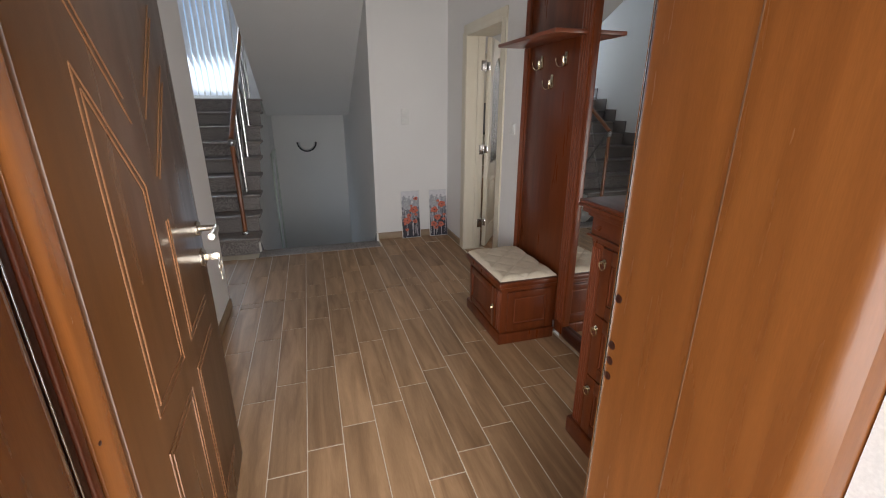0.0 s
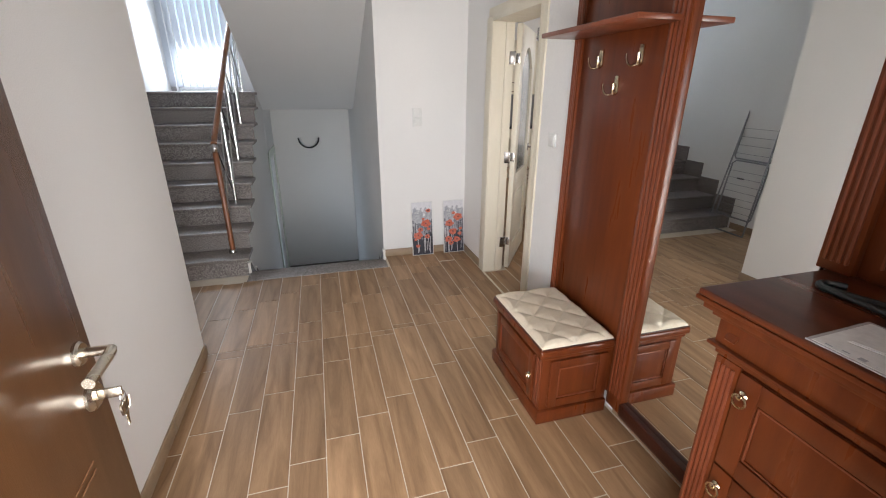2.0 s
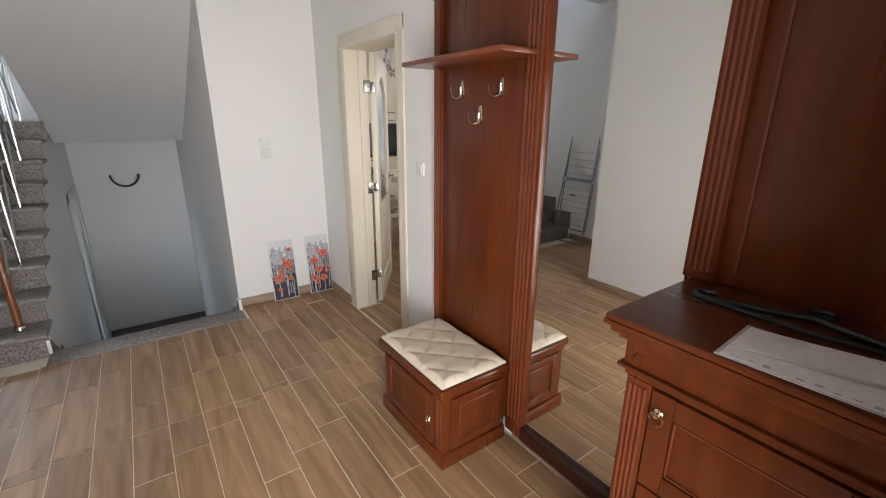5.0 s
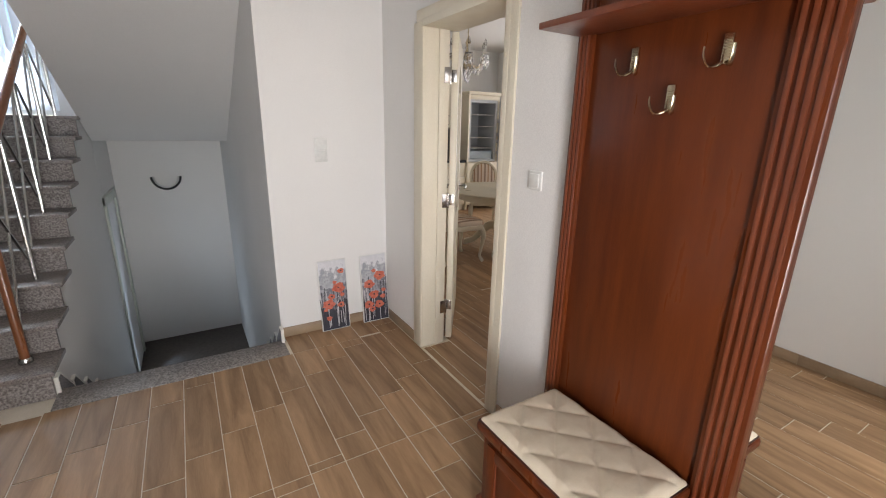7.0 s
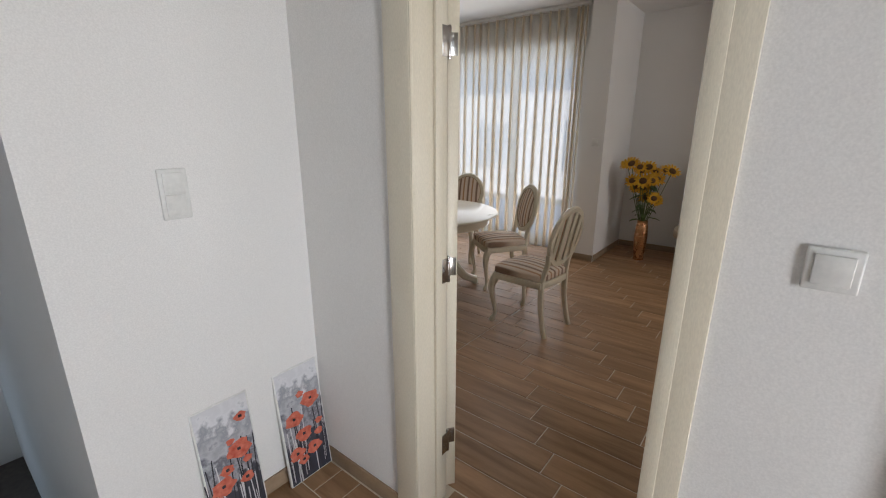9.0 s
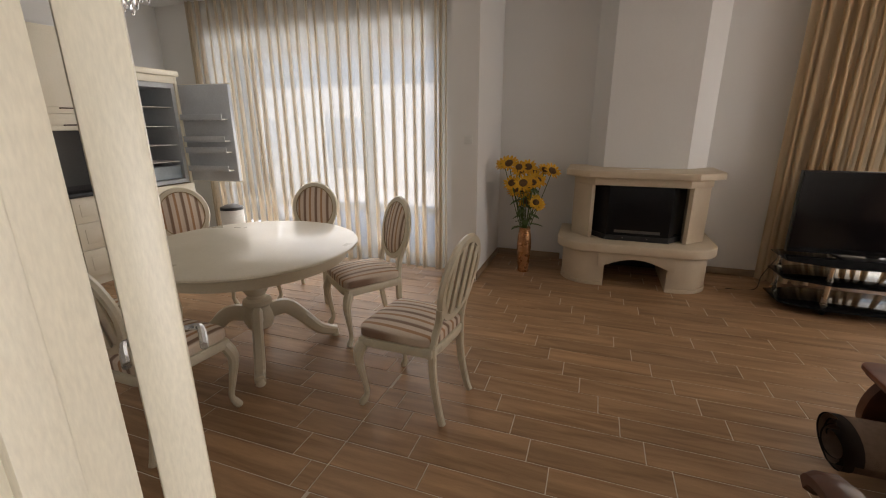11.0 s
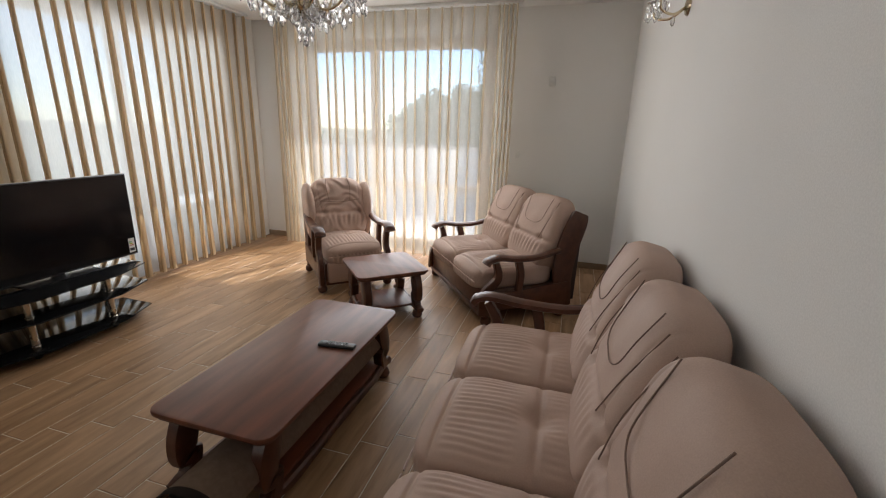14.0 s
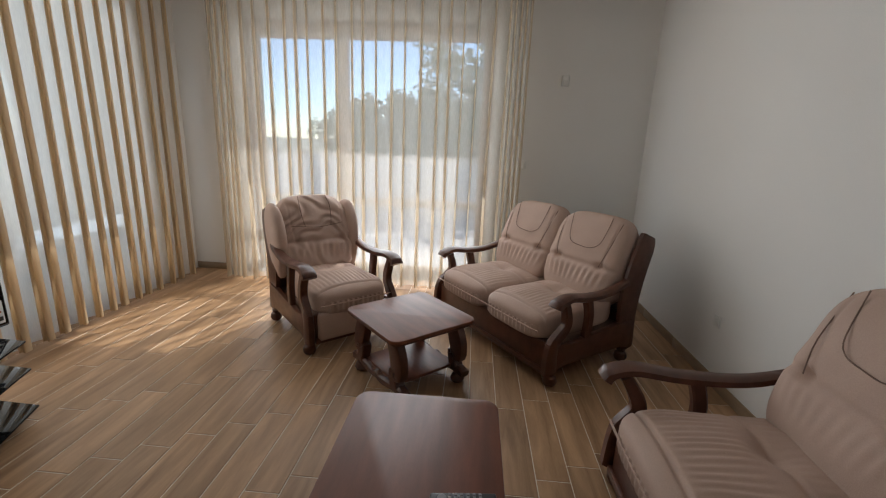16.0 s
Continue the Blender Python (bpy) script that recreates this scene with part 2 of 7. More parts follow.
def cloth_sheer(name, colour, see_through, glow):
    """Thin curtain cloth: part see-through, part lit from behind."""
    mat = bpy.data.materials.new(name)
    mat.use_nodes = True
    nt = mat.node_tree
    nt.nodes.remove(nt.nodes["Principled BSDF"])
    node, link = nt.nodes.new, nt.links.new
    d, tl, tr, m1, m2 = node("ShaderNodeBsdfDiffuse"), node("ShaderNodeBsdfTranslucent"), node("ShaderNodeBsdfTransparent"), node("ShaderNodeMixShader"), node("ShaderNodeMixShader")
    tc, mp, ns, mr = node("ShaderNodeTexCoord"), node("ShaderNodeMapping"), node("ShaderNodeTexNoise"), node("ShaderNodeMapRange")
    mp.inputs["Scale"].default_value = (1, 1, 0.12)
    ns.inputs["Scale"].default_value, ns.inputs["Detail"].default_value = 180.0, 3.0
    link(tc.outputs["Object"], mp.inputs["Vector"])
    link(mp.outputs["Vector"], ns.inputs["Vector"])
    mr.inputs["To Min"].default_value, mr.inputs["To Max"].default_value = see_through + 0.08, see_through - 0.08
    link(ns.outputs["Fac"], mr.inputs["Value"])
    d.inputs["Color"].default_value = (*colour, 1)
    tl.inputs["Color"].default_value = (*colour, 1)
    m1.inputs["Fac"].default_value = glow
    link(d.outputs["BSDF"], m1.inputs[1])
    link(tl.outputs["BSDF"], m1.inputs[2])
    link(mr.outputs["Result"], m2.inputs["Fac"])
    link(m1.outputs["Shader"], m2.inputs[1])
    link(tr.outputs["BSDF"], m2.inputs[2])
    link(m2.outputs["Shader"], nt.nodes["Material Output"].inputs["Surface"])
    return mat


PAINT = material("white_wall_paint", (0.80, 0.79, 0.77), 0.75, second=(0.76, 0.75, 0.73), scale=1.2, fine=220, bump=0.015, spec=0.3)
CEILING = material("ceiling_paint", (0.84, 0.83, 0.81), 0.85, second=(0.80, 0.79, 0.77), scale=1.0, fine=250, bump=0.03, spec=0.2)
PLANK = material("wood_look_tile", (0.455, 0.28, 0.152), 0.42, second=(0.225, 0.126, 0.061), scale=4.2, stretch=(4.0, 0.42, 1), amount=0.46, fine=60, bump=0.05,
                 random_tint=0.12, distortion=0.8, rough_vary=0.06, spec=0.4)
GROUT = material("pale_grout", (0.74, 0.67, 0.56), 0.85, second=(0.66, 0.59, 0.48), scale=9, fine=200, bump=0.2)
SKIRT = material("tile_skirting", (0.36, 0.26, 0.17), 0.45, second=(0.27, 0.19, 0.12), scale=6, stretch=(1, 1, 3), fine=70)
GRANITE = material("speckled_granite", (0.34, 0.31, 0.29), 0.45, second=(0.12, 0.10, 0.095), scale=95, amount=0.30, fine=320, bump=0.03, detail=3)
GRANITE_TREAD = material("polished_granite", (0.27, 0.235, 0.215), 0.45, second=(0.12, 0.10, 0.095), scale=110, amount=0.3, fine=320, bump=0.02, detail=3)
MAHOGANY = material("mahogany_veneer", (0.155, 0.036, 0.0095), 0.30, second=(0.082, 0.018, 0.0055), scale=3.5, stretch=(6, 6, 0.6), fine=70, bump=0.03, coat=0.1, spec=0.3)
MAHOGANY_SIDE = material("mahogany_veneer_flat", (0.13, 0.031, 0.010), 0.30, second=(0.06, 0.013, 0.005), scale=3.5, stretch=(6, 0.6, 6), fine=70, bump=0.03, coat=0.1, spec=0.3)
DARK_GROOVE = material("dark_lacquer", (0.05, 0.012, 0.006), 0.4, scale=9)
CREAM_WOOD = material("cream_lacquer", (0.74, 0.69, 0.57), 0.38, second=(0.68, 0.62, 0.49), scale=2.5, stretch=(3, 3, 0.7), fine=120, bump=0.03)
IVORY = material("ivory_lacquer", (0.65, 0.59, 0.46), 0.30, second=(0.58, 0.515, 0.385), scale=3, fine=140, bump=0.02, coat=0.15)
GILT = material("gilt_edge", (0.36, 0.26, 0.13), 0.42, second=(0.24, 0.17, 0.08), scale=20, fine=100)
CREAM_QUILT = material("cream_quilted_cloth", (0.72, 0.63, 0.49), 0.8, second=(0.66, 0.56, 0.42), scale=30, fine=400, bump=0.15)
STEEL = material("polished_steel", (0.52, 0.51, 0.50), 0.24, 1.0, scale=12, fine=200, bump=0.0)
NICKEL = material("brushed_nickel", (0.66, 0.60, 0.50), 0.26, 1.0, scale=12, fine=200, bump=0.0)
BRASS = material("pale_brass", (0.70, 0.60, 0.42), 0.22, 1.0, scale=12, fine=200, bump=0.0)
COPPER = material("hammered_copper", (0.62, 0.34, 0.17), 0.28, 1.0, second=(0.45, 0.23, 0.11), scale=25, fine=60, bump=0.5)
RAIL_WOOD = material("reddish_rail_wood", (0.26, 0.095, 0.035), 0.3, second=(0.18, 0.06, 0.02), scale=8, stretch=(4, 4, 1), fine=80, coat=0.3)
MIRROR = material("mirror_silver", (0.86, 0.88, 0.87), 0.0, 1.0, second=(0.86, 0.88, 0.87), scale=1, bump=0.0, rough_vary=0.0)
for _link in list(MIRROR.node_tree.links):
    if _link.to_socket.name in ("Base Color", "Roughness"):
        MIRROR.node_tree.links.remove(_link)
_silver = MIRROR.node_tree.nodes["Principled BSDF"]
_silver.inputs["Base Color"].default_value, _silver.inputs["Roughness"].default_value = (0.86, 0.88, 0.87, 1), 0.0
CHINA_WHITE = material("white_plastic", (0.78, 0.78, 0.75), 0.35, scale=5, bump=0.0)
PLASTIC_BLACK = material("black_plastic", (0.018, 0.018, 0.02), 0.38, scale=20, bump=0.05)
SCREEN = material("dark_screen", (0.008, 0.008, 0.009), 0.12, scale=5, bump=0.0, rough_vary=0.02)
BLACK_GLASS = material("black_glass", (0.012, 0.012, 0.013), 0.04, scale=5, bump=0.0, coat=0.0, spec=0.15, rough_vary=0.01)
LIMESTONE = material("cream_limestone", (0.66, 0.56, 0.42), 0.55, second=(0.58, 0.48, 0.35), scale=6, fine=160, bump=0.08)
MATT_BLACK = material("matt_black", (0.02, 0.019, 0.018), 0.7, scale=14, bump=0.2)
LEATHER = material("beige_rose_upholstery", (0.50, 0.36, 0.295), 0.66, second=(0.44, 0.315, 0.255), scale=5, fine=260, bump=0.12, spec=0.35)
SEAM = material("dark_piping", (0.20, 0.125, 0.095), 0.7, scale=30)
CASING = material("dark_brown_rear_cloth", (0.055, 0.035, 0.03), 0.85, scale=20, fine=200)
WALNUT = material("dark_walnut", (0.105, 0.036, 0.019), 0.37, second=(0.055, 0.019, 0.010), scale=5, stretch=(3, 3, 3), fine=80, bump=0.03, coat=0.12, spec=0.4)
WALNUT_TOP = material("dark_walnut_top", (0.19, 0.054, 0.023), 0.42, second=(0.095, 0.029, 0.014), scale=3, stretch=(6, 0.8, 3), fine=60, bump=0.03, coat=0.05)
CLOTH = cloth_sheer("sheer_beige_curtain", (0.74, 0.69, 0.61), 0.60, 0.66)
# Same cloth as the panels; the shade of stacked layers is in the colour.
SHADED_FOLD = cloth_sheer("shaded_sheer_fold", (0.76, 0.66, 0.52), 0.28, 0.64)
SHADED_DRAPE_FOLD = cloth_sheer("shaded_drape_fold", (0.66, 0.51, 0.33), 0.04, 0.50)
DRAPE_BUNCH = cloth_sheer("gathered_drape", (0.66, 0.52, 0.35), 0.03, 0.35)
GLASS = glass_material("window_glass")
UPVC = material("white_window_frame", (0.74, 0.73, 0.70), 0.4, scale=4, bump=0.0)
OAK_FRAME = material("brown_window_frame", (0.40, 0.27, 0.15), 0.45, second=(0.30, 0.19, 0.10), scale=5, stretch=(5, 5, 1))
DOOR_BROWN = material("brown_entrance_door", (0.10, 0.040, 0.0125), 0.30, second=(0.06, 0.023, 0.0075), scale=2.5, stretch=(7, 7, 0.5), fine=90, bump=0.04, coat=0.2)
DOOR_ORANGE = material("orange_brown_frame", (0.31, 0.108, 0.027), 0.26, second=(0.19, 0.060, 0.014), scale=3.5, stretch=(7, 7, 0.5), fine=90, bump=0.04, coat=0.25)


def island_variant(mat, name):
    """The same surface, varied piece by piece inside one mesh."""
    copy = mat.copy()
    copy.name = name
    nt = copy.node_tree
    geo = nt.nodes.new("ShaderNodeNewGeometry")
    for n in list(nt.nodes):
        if n.bl_idname == "ShaderNodeObjectInfo":
            for l in list(nt.links):
                if l.from_node == n:
                    target = l.to_socket
                    nt.links.remove(l)
                    nt.links.new(geo.outputs["Random Per Island"], target)
            nt.nodes.remove(n)
    return copy


PLANK_FAR = island_variant(PLANK, "wood_look_tile_far")

# ---- the large structure ----
TOP = 2.82          # ceiling
XW, XE = 1.43, 1.645  # the wall between hall and living room


def wall(name, boxes, label="plain white painted plaster wall", material_=None):
    bm = bmesh.new()
    for b in boxes:
        box(bm, *b)
    return structure(name, bm, material_ or PAINT, label, "wall", smooth=False)


# hall
wall("wall_hall_west", [(-0.95, 0.57, -0.05, -0.70, 3.2, TOP), (-1.92, 3.0, -0.05, -0.95, 3.2, 5.0)])
wall("wall_stair_west", [(-2.15, 3.0, -1.7, -1.92, 8.45, 5.0)])
wall("wall_stair_north", [(-2.15, 8.2, -1.7, 0.85, 8.45, 1.5), (-2.15, 8.2, 1.5, -1.85, 8.45, 5.0), (-1.0, 8.2, 1.5, 0.85, 8.45, 5.0), (-1.85, 8.2, 3.3, -1.0, 8.45, 5.0)])
wall("wall_stair_east", [(0.61, 4.56, -1.7, 0.85, 8.2, 5.0)])
wall("wall_hall_north", [(0.85, 4.56, -0.05, XW, 4.8, TOP)])
wall("wall_entrance", [(-0.95, 0.22, -0.05, -0.52, 0.57, TOP), (0.60, 0.22, -0.05, XE, 0.57, TOP), (-0.52, 0.22, 2.12, 0.60, 0.57, TOP)])
wall("wall_porch", [(0.552, 0.165, -0.05, XW, 0.2, TOP), (0.602, 0.2, -0.05, XW, 0.22, TOP)])
wall("wall_between", [(XW, 0.57, -0.05, XE, 3.17, TOP), (XW, 4.06, -0.05, XE, 8.9, TOP), (XW, 3.17, 2.06, XE, 4.06, TOP), (XW, -1.9, -0.05, XE, 0.22, TOP)])
# living room
wall("wall_south", [(XE, -1.9, -0.05, 3.12, -1.64, TOP), (5.62, -1.9, -0.05, 6.56, -1.64, TOP), (3.12, -1.9, 2.57, 5.62, -1.64, TOP)])
wall("wall_east", [(6.3, -1.64, -0.05, 6.56, -1.0, TOP), (6.3, 1.3, -0.05, 6.56, 4.65, TOP), (6.3, -1.0, 2.5, 6.56, 1.3, TOP)])
wall("wall_pier", [(5.30, 4.65, -0.05, 6.56, 4.9, TOP)])
wall("wall_dining_east", [(5.55, 4.9, -0.05, 5.8, 5.05, TOP), (5.55, 5.05, 2.45, 5.8, 7.9, TOP), (5.55, 7.9, -0.05, 5.8, 8.9, TOP)])
wall("wall_kitchen_north", [(XE, 8.65, -0.05, 5.55, 8.9, TOP)])
# ceilings
structure("ceiling_living", box(new_box(XE, -1.64, TOP, 6.3, 4.65, TOP + 0.2), XE, 4.65, TOP, 5.55, 8.65, TOP + 0.2), CEILING, "white painted plaster ceiling", "ceiling", False)
structure("ceiling_hall", new_box(-0.95, 0.35, TOP, XW, 4.56, TOP + 0.2), CEILING, "white painted plaster ceiling", "ceiling", False)
structure("ceiling_stairs", box(new_box(-2.15, 3.0, 5.0, 0.85, 8.45, 5.2), -1.92, 3.2, TOP, -0.95, 4.3, TOP + 0.2), CEILING, "white painted ceiling above the stairs", "ceiling", False)
# sloping underside of the upper flight, and the landing
bm = bmesh.new()
prism(bm, [(4.3, 2.42 + 0.16), (7.15, 1.27), (8.2, 1.25), (8.2, 1.50), (6.95, 1.50), (6.95, 1.55), (4.3, 2.84)], -0.60, 0.61, "x")
structure("stair_soffit", bm, PAINT, "white plastered sloping underside of a stair flight", "stair soffit", False)
# floors under the tiles
structure("floor_bed_hall", box(new_box(-0.72, 0.3, -0.06, XE, 3.2, -0.0022), -1.92, 3.2, -0.06, XE, 4.5, -0.0022), GROUT, "pale grout bed under the hall floor tiles", "floor", False)
structure("floor_bed_living", box(new_box(XE, -1.64, -0.06, 6.3, 4.65, -0.0022), XE, 4.65, -0.06, 5.55, 8.65, -0.0022), GROUT, "pale grout bed under the living room floor tiles", "floor", False)
structure("ground", box(box(box(new_box(-400, -400, -0.5, 400, 2.9, -0.4), -400, 8.5, -0.5, 400, 400, -0.4), -400, 2.9, -0.5, -2.1, 8.5, -0.4), 0.8, 2.9, -0.5, 400, 8.5, -0.4), material("dry_ground", (0.30, 0.27, 0.21), 0.9, second=(0.20, 0.21, 0.12), scale=0.6, fine=30), "dry open ground outside the house", "ground", False)
# Unseen slab, added to keep direct sun out of the entrance.
structure("porch_roof", new_box(-2.5, -2.6, 2.6, 1.42, 0.215, 2.75), PAINT, "unseen slab roof that keeps the sun out of the hall", "roof", False)
structure("porch_floor", new_box(-2.5, -2.6, -0.4, 1.42, 0.215, -0.02), LIMESTONE, "pale paved porch floor", "floor", False)

# ---- living room: seats ----
def bulge(x, z, w, h, d, s):
    """How far the face of a stuffed cushion stands out at x, z."""
    k = 1 - abs(2 * x / w) ** s - abs(2 * z / h - 1) ** s
    return d / 2 * max(k, 0.0) ** (1 / s)


LEAN = 0.095   # how much deeper a back cushion is at its foot


def seat_cushion_mesh(w, d, h):
    def shape(x, y, z):
        top = max(0.0, min(1.0, (z - h * 0.45) / (h * 0.3)))
        edge = max(0.0, 1 - (abs(x) / (w / 2)) ** 8)
        # gathers over the front, and shorter ones behind the cross seam
        ahead = max(0.0, min(1.0, (y - 0.0) / 0.10)) * max(0.0, min(1.0, (d * 0.5 - 0.10 - y) / 0.04))
        behind = max(0.0, 1 - abs(y + 0.13) / 0.06) * 0.45
        wave = math.sin(x * 190 + 16 * x * (y - 0.1) + 1.8 * noise.noise((x * 8, y * 4, 0.0)))
        swell = 0.6 + 0.5 * noise.noise((x * 11, y * 3, 4.0))
        rib = 0.0040 * wave * swell * edge * max(ahead, behind)
        lip = max(0.0, min(1.0, (y - d / 2 + 0.06) / 0.03)) * max(0.0, min(1.0, (z - 0.02) / 0.04))
        tuck = 0.0035 * math.sin(x * 165 + 0.9) * lip * edge if z < h * 0.62 else 0.0
        dent = 0.030 * math.exp(-(x * x + (y + 0.06) ** 2) / 0.004) + 0.009 * math.exp(-((y + 0.06) / 0.016) ** 2) + 0.012 * math.exp(-((y - d * 0.5 + 0.085) / 0.010) ** 2)
        crown = 0.034 * (1 - (2 * x / w) ** 2) * (1 - (2 * y / d) ** 4)
        lumps = 0.008 * noise.noise((x * 5, y * 5, 3.0))
        return x, y + tuck, z + top * (rib + crown - dent * (1 - 0.3 * abs(x) / w) + lumps)
    bm = pillow(bmesh.new(), w, d, h, 5.0, 104, shape)
    return mesh_of(bm, LEATHER, sharp=80)


def back_cushion_mesh(w, d, h, folds=0.0):
    def shape(x, y, z):
        u = z / h
        side = abs(x) / (w / 2)
        waist = 0.012 * math.exp(-((u - 0.42) / 0.03) ** 2) + 0.040 * math.exp(-((u - 0.43) ** 2 / 0.0012 + (abs(x) - w * 0.30) ** 2 / 0.0012))
        front = max(0.0, min(1.0, y / 0.03))
        fan = (0.0022 if h > 0.68 else 0.0055) * math.sin(x * 120 * (1 + 0.5 * (0.42 - u)) + 1.5 * noise.noise((x * 7, z * 4, 2.0))) * max(0.0, 1 - abs(u - 0.31) / 0.13) * max(0.0, 1 - side ** 4)
        bib = -0.006 * math.exp(-((side - 0.80 + 0.25 * (1 - u)) / 0.035) ** 2) * (u > 0.45)
        soft = 0.009 * noise.noise((x * 6, z * 6, 1.0)) + folds * 0.011 * math.sin(z * 42 + 11 * noise.noise((x * 6, z * 5, 7.0)) + 26 * x * x + 5 * x) * (0.4 + 0.6 * max(0, noise.noise((x * 4, z * 6, 5.0)) + 0.4))
        taper = 1 + 0.05 * math.sin(u * math.pi) - 0.10 * max(0.0, u - 0.75) * 4 * 0.5
        roll = -0.05 * max(0.0, u - 0.8) ** 2 * 10
        return x * taper, y + front * (soft + fan + bib - waist + LEAN * (1 - u)) + roll, z
    bm = pillow(bmesh.new(), w, d, h, 4.2, 74, shape)
    return mesh_of(bm, LEATHER, sharp=80)


def settee(name, label, category, n, sw, x, y, turn, wings=False, bh=0.655, lift=0.0, pull=0.0):
    """A wooden-framed seat with n places, facing +y."""
    t = thing(name, label, category, x, y, 0, turn)
    W = n * sw
    a = W / 2 + 0.055
    # timber base
    bm = new_box(-W / 2 - 0.02, 0.345, 0.085, W / 2 + 0.02, 0.385, 0.295, 0.012)
    part("front_rail", bm, WALNUT, t)
    part("rail_moulding", new_box(-W / 2 - 0.02, 0.38, 0.085, W / 2 + 0.02, 0.405, 0.125, 0.01), WALNUT, t)
    part("back_rail", new_box(-W / 2 - 0.02, -0.40, 0.085, W / 2 + 0.02, -0.36, 0.34, 0.01), WALNUT, t)
    part("seat_base", new_box(-W / 2, -0.36, 0.20, W / 2, 0.345, 0.275, 0.01), SEAM, t, "dark cloth webbing under the cushions")
    for s in (-1, 1):
        bm = bmesh.new()
        prism(bm, [(-0.40, 0.10), (-0.30, 0.13), (0.25, 0.13), (0.38, 0.09), (0.40, 0.30), (0.20, 0.27), (-0.40, 0.32)], s * a - 0.02, s * a + 0.02, "x", 0.006)
        part("side_panel", bm, WALNUT, t)
        bm = bar(bmesh.new(), curve([(s * a, 0.37, 0.10), (s * a, 0.36, 0.28), (s * a, 0.30 - pull / 2, 0.40 + lift / 2), (s * a, 0.37 - pull, 0.54 + lift)]), [0.055] * 19, [0.10 - 0.003 * i for i in range(19)], (1, 0, 0), 0.3)
        part("arm_post", bm, WALNUT, t)
        bm = bar(bmesh.new(), curve([(s * a, 0.06, 0.28), (s * a, 0.05, 0.42), (s * a, 0.08, 0.54 + lift)], 5), 0.045, 0.06, (1, 0, 0), 0.3)
        part("baluster", bm, WALNUT, t)
        line = curve([(s * a, -0.30, 0.60 + lift), (s * a, -0.10, 0.555 + lift), (s * a, 0.15 - pull / 2, 0.555 + lift), (s * a, 0.34 - pull, 0.575 + lift), (s * a, 0.43 - pull, 0.555 + lift), (s * a, 0.455 - pull, 0.525 + lift)], 6)
        wide = [0.055 + 0.04 * math.sin(min(1, i / 22) * math.pi * 0.5) for i in range(len(line))]
        part("armrest", bar(bmesh.new(), line, wide, [0.045 + 0.012 * (i > 24) for i in range(len(line))], (1, 0, 0), 0.45), WALNUT, t, "polished curved dark wooden armrest")
        # shaped back upright
        line = curve([(s * (a - 0.01), -0.40, 0.09), (s * (a - 0.01), -0.36, 0.35), (s * (a - 0.01), -0.385, 0.60), (s * (a - 0.012), -0.46, 0.82), (s * (a - 0.02), -0.49, 0.90)], 6)
        part("back_post", bar(bmesh.new(), line, 0.04, [0.13 + 0.07 * math.sin(i / len(line) * math.pi) for i in range(len(line))], (1, 0, 0), 0.3), WALNUT, t, "broad shaped dark wooden back upright")
        for fy in (0.34, -0.36):
            bm = lathe(bmesh.new(), [(0.02, 0.0), (0.038, 0.012), (0.046, 0.035), (0.040, 0.062), (0.026, 0.074), (0.032, 0.09)], 18, (s * (a - 0.01), fy, 0))
            part("foot", bm, WALNUT, t, "turned bun foot")
    # back
    bm = bmesh.new()
    grid_shape(bm, 2, 14, lambda u, v: (-W / 2 + W * u, -0.41 - 0.10 * max(0.0, v - 0.3) ** 1.2 - 0.05, 0.16 + 0.72 * v))
    bmesh.ops.solidify(bm, geom=bm.faces[:], thickness=0.04)
    part("back_panel", bm, SEAM, t, "dark brown cloth on the rear")
    if not wings:
        bm = bmesh.new()
        prism(bm, [(-0.42, 0.12), (-0.53, 0.12), (-0.545, 0.76), (-0.52, 0.80), (-0.47, 0.80)], -W / 2 - 0.01, W / 2 + 0.01, "x", 0.012, 3)
        part("back_casing", bm, CASING, t, "dark padded casing behind the backrest")
    cs = seat_cushion_mesh(sw * 0.995, 0.78, 0.19)
    bw, bd = sw * 1.0, 0.22
    cb = back_cushion_mesh(bw, bd, bh, 1.0 if wings else 0.0)
    for i in range(n):
        cx = -W / 2 + sw * (i + 0.5)
        ob = new("seat_cushion", cs)
        ob.parent, ob.location = t, (cx, 0.045, 0.265)
        tagged(ob, "puffy beige-rose seat cushion with gathered pleats")
        pipe = [(sw * 0.5 * 0.97 * math.sin(k / 12 * math.pi - math.pi / 2), 0.385 + 0.006 * math.cos((k / 6 - 1) * math.pi / 2), 0.10) for k in range(13)]
        part("piping", tube(bmesh.new(), pipe, 0.005, 6), LEATHER, ob)
        ob = new("back_cushion", cb)
        ob.parent = t
        ob.matrix_basis = pose(cx, -0.285, 0.365, 13, 0, 0)
        tagged(ob, "puffy beige-rose back cushion with stitched seams")

        def seam(points, name="piping"):
            pts = [(px * bw / 2, bulge(px * bw / 2, pz * bh, bw, bh, bd, 4.2) + 0.010 + LEAN * (1 - pz), pz * bh) for px, pz in points]
            part(name, tube(bmesh.new(), curve(pts, 4), 0.0026, 6), SEAM, ob, "stitched seam")
        if not wings:
            seam([(-0.52, 0.96), (-0.55, 0.80), (-0.48, 0.66), (-0.25, 0.60), (0.05, 0.60), (0.30, 0.62), (0.44, 0.70), (0.62, 0.94)])
            seam([(-0.80, 0.92), (-0.76, 0.65), (-0.66, 0.43)])
            seam([(0.86, 0.90), (0.74, 0.62), (0.60, 0.43)])
        else:
            for px in (-0.42, 0.42):
                seam([(px * 0.95, 0.98), (px * 1.05, 0.85), (px, 0.70), (px * 0.9, 0.60)])
